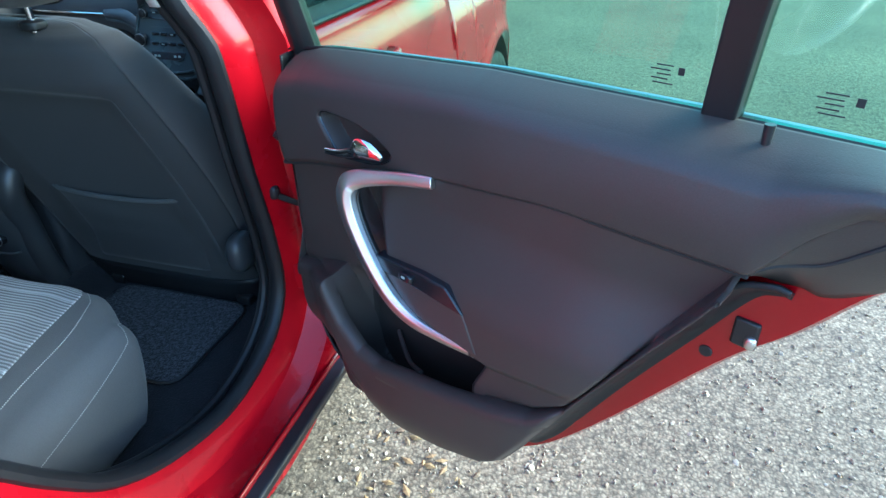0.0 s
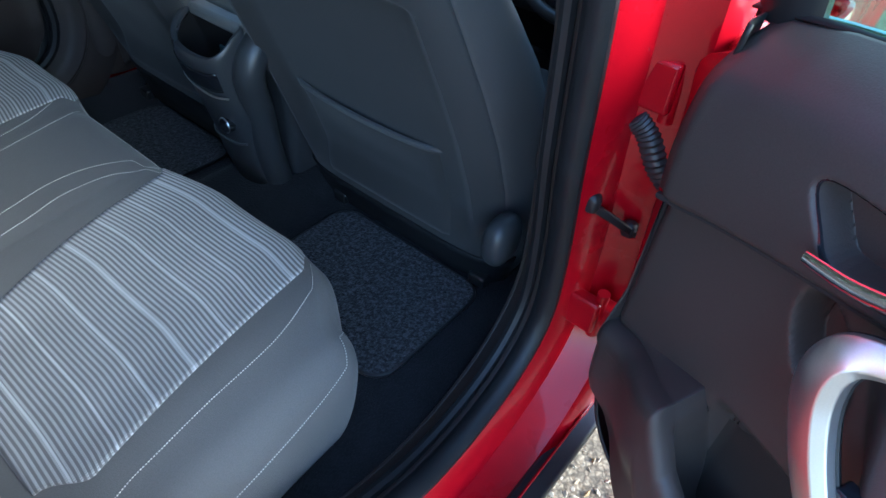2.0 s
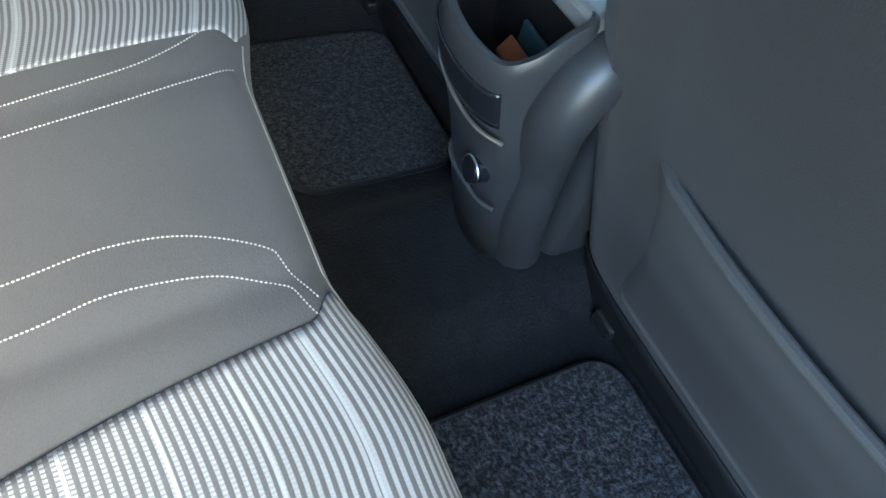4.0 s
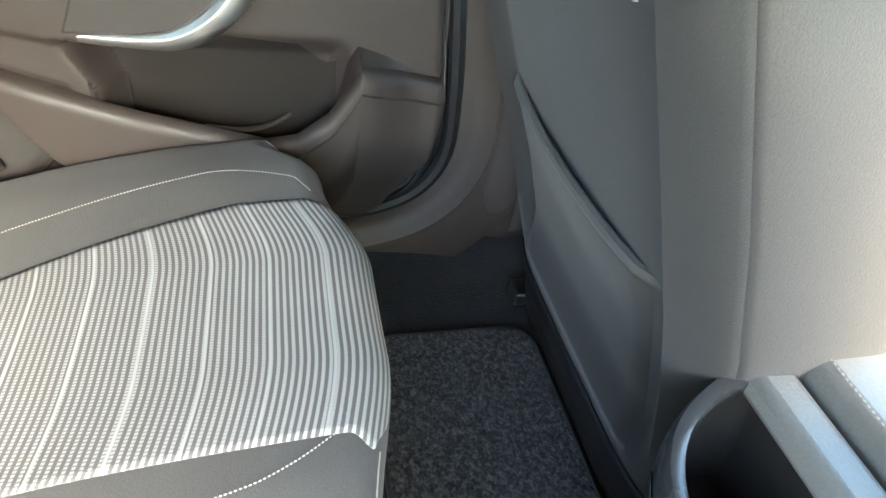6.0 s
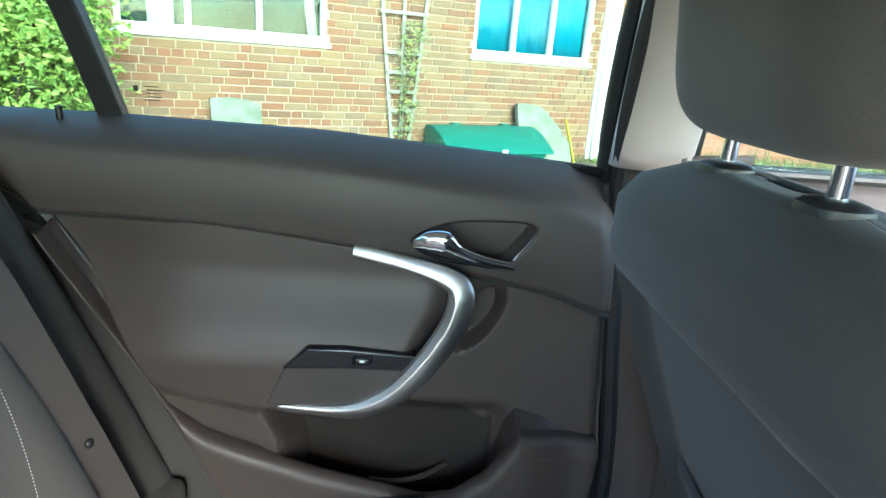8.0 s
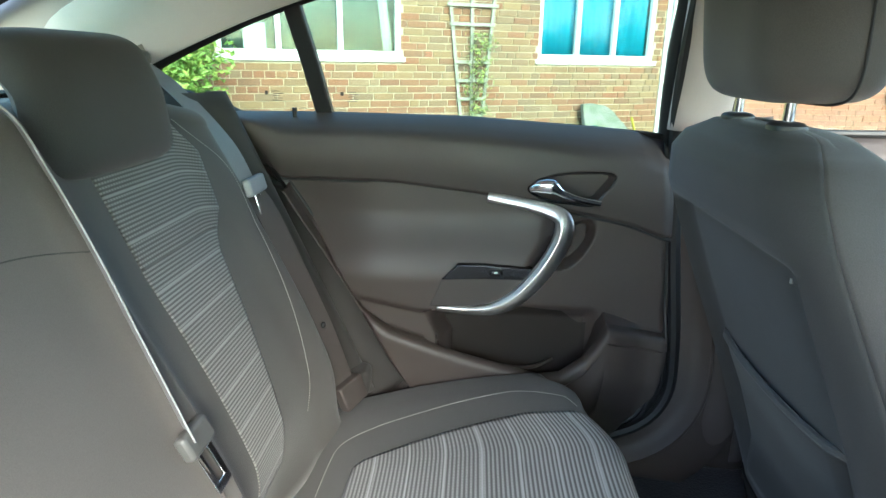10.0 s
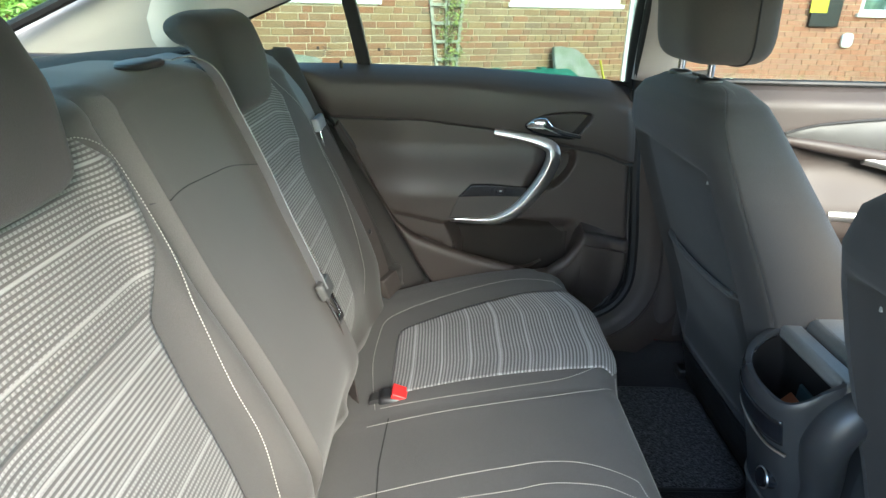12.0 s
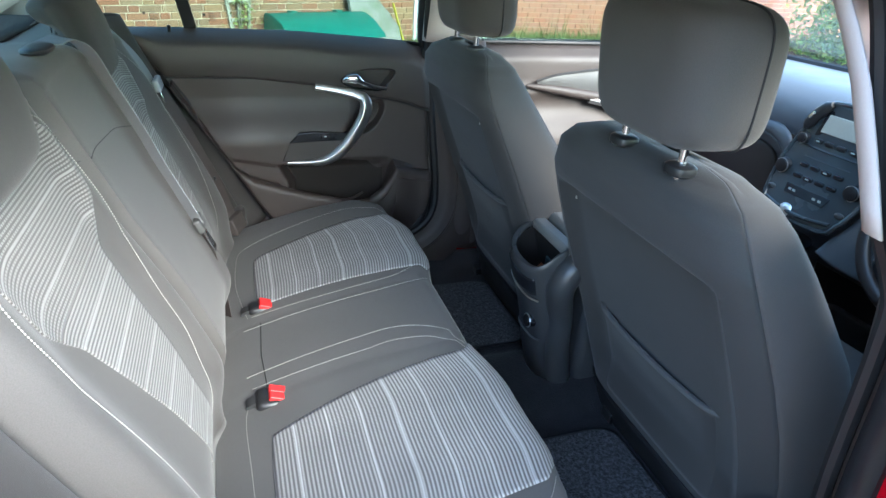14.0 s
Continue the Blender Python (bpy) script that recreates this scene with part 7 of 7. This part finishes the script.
part("wall", vb, MORTAR, wing_b, shade=False)
vw = part("window", Shape().box((VX - 0.03, 6.75, 1.14), (0.16, 1.70, 0.05)), WHITE, wing_b, "white framed window", bevel=0.006)
for y in (5.98, 6.37, 6.76, 7.14, 7.52):
    part("frame_post", Shape().box((VX - 0.06, y, 1.73), (0.07, 0.055, 1.14)), WHITE, vw)
for z in (1.19, 1.75, 2.27):
    part("frame_rail", Shape().box((VX - 0.058, 6.75, z), (0.068, 1.60, 0.055)), WHITE, vw)
pn = part("pane", Shape().box((VX - 0.09, 6.75, 1.73), (0.006, 1.55, 1.1)), WIN, vw, shade=False)
pn.visible_shadow = False
part("net_curtain", Shape().grid(lambda a, v: Vector((VX - 0.17 + 0.02 * math.sin(a * 50), a, 1.18 + 1.1 * v)), lin(5.98, 7.52, 80), lin(0, 1, 3)), PAPER, vw, "pale net curtain", solid=0.002)
mb2 = thing("notice_board", (VX, 5.45, 1.0), "dark framed notice board on the brick wall", "notice board")
part("board", Shape().box((VX + 0.03, 5.45, 1.40), (0.05, 0.42, 0.85)), BLACK, mb2, bevel=0.008)
part("sheet", Shape().box((VX + 0.060, 5.33, 1.36), (0.006, 0.24, 0.40)), surface("yellow_sheet", (0.62, 0.58, 0.04), 0.6, 0.06, 10, 0.05), mb2, "bright yellow sheet")
vt = thing("wall_vent", (VX, 6.2, 0.8), "small white vent on the brick wall", "vent")
part("hood", Shape().pillow((VX + 0.03, 5.85, 0.80), (0.07, 0.17, 0.20), 3.4, 20, 12), WHITE, vt)
gt = thing("wooden_gate", (VX + 0.2, 8.0, 0), "weathered wooden gate beside the wing", "gate")
for i in range(7):
    part("board", Shape().box((VX + 0.2, 7.75 + 0.13 * i, 0.80), (0.022, 0.118, 1.5)), WOOD, gt, bevel=0.003)
for z in (0.35, 1.25):
    part("rail", Shape().box((VX + 0.17, 8.14, z), (0.035, 0.92, 0.09)), WOOD, gt, bevel=0.003)

# grass verge and hedge
rng = random.Random(21)
gs = Shape()
for i in range(5200):
    x, y = VX + 0.05 + 0.9 * rng.random() ** 1.4, 2.1 + 10.5 * rng.random()
    h, a = 0.06 + 0.16 * rng.random() ** 2 + (0.35 if rng.random() < 0.03 else 0), rng.random() * 6.3
    w = 0.006 + 0.006 * rng.random()
    lean = Vector((rng.gauss(0, 0.3), rng.gauss(0, 0.3), 1)) * h
    p, c = Vector((x, y, 0)), Vector((math.cos(a), math.sin(a), 0)) * w
    gs.add([p - c, p + c, p + lean], [(0, 1, 2)])
gv = part("grass_verge", gs, GRASS, None, kind="stuff", shade=False, weld=False)
tagged(gv, "rough green grass along the brick wall", "grass")
shrub("front_hedge", (-6.0, 9.6, 0.9), (1.3, 1.0, 1.2), 11000, 0.12, "tall green hedge beyond the windscreen", 11)
shrub("front_hedge", (-3.6, 10.2, 0.9), (1.5, 1.0, 1.3), 11000, 0.12, "tall green hedge beyond the windscreen", 12)
shrub("front_hedge", (-0.8, 10.6, 0.9), (1.5, 1.0, 1.3), 11000, 0.12, "tall green hedge beyond the windscreen", 13)


# ---- bricks ----
def brick_mesh(name, l, h, d, mat):
    me = bpy.data.meshes.new(name)
    bm = bmesh.new()
    bmesh.ops.create_cube(bm, size=1.0, matrix=Matrix.Diagonal((d, l, h, 1)))
    bmesh.ops.bevel(bm, geom=[e for e in bm.edges if all(v.co.x > 0 for v in e.verts)], offset=0.004, segments=1, affect='EDGES')
    bm.to_mesh(me)
    bm.free()
    me.materials.append(mat)
    return me


BRICK = brick_material("house_brick", BUFFS)
BRICK_RED = brick_material("house_red_brick", WARM)
REDB = island_mix("red_brick", REDS, 0.88, 0.5, 60, 0.003)
BRICK_J = island_mix("far_house_brick", [WARM[0]] + BUFFS + WARM, 0.88, 0.5, 60, 0.003)
L, H = 0.215, 0.065
meshes = {(h, w): brick_mesh("brick", 0.1025 if h else L, H, 0.10, BRICK_RED if w else BRICK) for h in (False, True) for w in (False, True)}
rng = random.Random(2)
rest = Shape()
inv = ROOT[wall].inverted()
made = 0
for c in range(0, 36):
    z = 0.04 + 0.075 * c
    y = -7.9 - 0.07 * (c % 3)
    while y < 2.75:
        # stretchers with a header now and then, more red ones in the lower courses
        half = rng.random() < (0.15, 0.5, 0.3)[c % 3]
        warm = rng.random() < (0.50 if z < 0.95 else 0.26)
        l = 0.1025 if half else L
        a, b = y, min(y + l, 2.77)
        for y0, y1, z0, z1 in HOLES:
            if z + 0.03 > z0 - 0.05 and z - 0.03 < z1 and a < y1 + 0.0 and b > y0:
                a, b = (a, min(b, y0 - 0.005)) if a < y0 else ((max(a, y1 + 0.005), b) if b > y1 else (0, 0))
        if b - a > 0.03:
            near = 0.40 < z < 1.80 and -1.9 < a < 2.75 and abs((b - a) - l) < 0.001 and made < 300
            at = Vector((WX - 0.05 + rng.gauss(0, 0.0012), (a + b) / 2, z))
            if near:
                ob = new("brick", meshes[half, warm])
                ob.parent = wall
                ob.matrix_basis = inv @ Matrix.LocRotScale(at, Euler((rng.gauss(0, 0.006), 0, rng.gauss(0, 0.004))), None)
                made += 1
            else:
                rest.box(tuple(at), (0.10, b - a, H))
        y += l + 0.010
part("bricks", rest, BRICK_J, wall, "mixed brown and buff bricks", kind="stuff", shade=False, weld=False)
red = Shape()
for c in range(0, 38):
    z = 0.04 + 0.075 * c
    y = 2.15 + (0.1125 if c % 2 else 0)
    while y < 12.8:
        a, b = y, y + L
        if z > 1.10 and z < 2.33 and a < 7.60 and b > 5.90:
            a, b = (a, min(b, 5.945)) if a < 5.94 else ((max(a, 7.555), b) if b > 7.56 else (0, 0))
        if b - a > 0.03:
            red.box((VX - 0.05 + rng.gauss(0, 0.001), (a + b) / 2, z), (0.10, b - a, H))
        y += L + 0.010
part("bricks", red, REDB, part("brick_face", Shape().box((VX - 0.2, 3.0, 0.02), (0.02, 0.1, 0.02)), MORTAR, wing_b), "red bricks", kind="stuff", shade=False, weld=False)
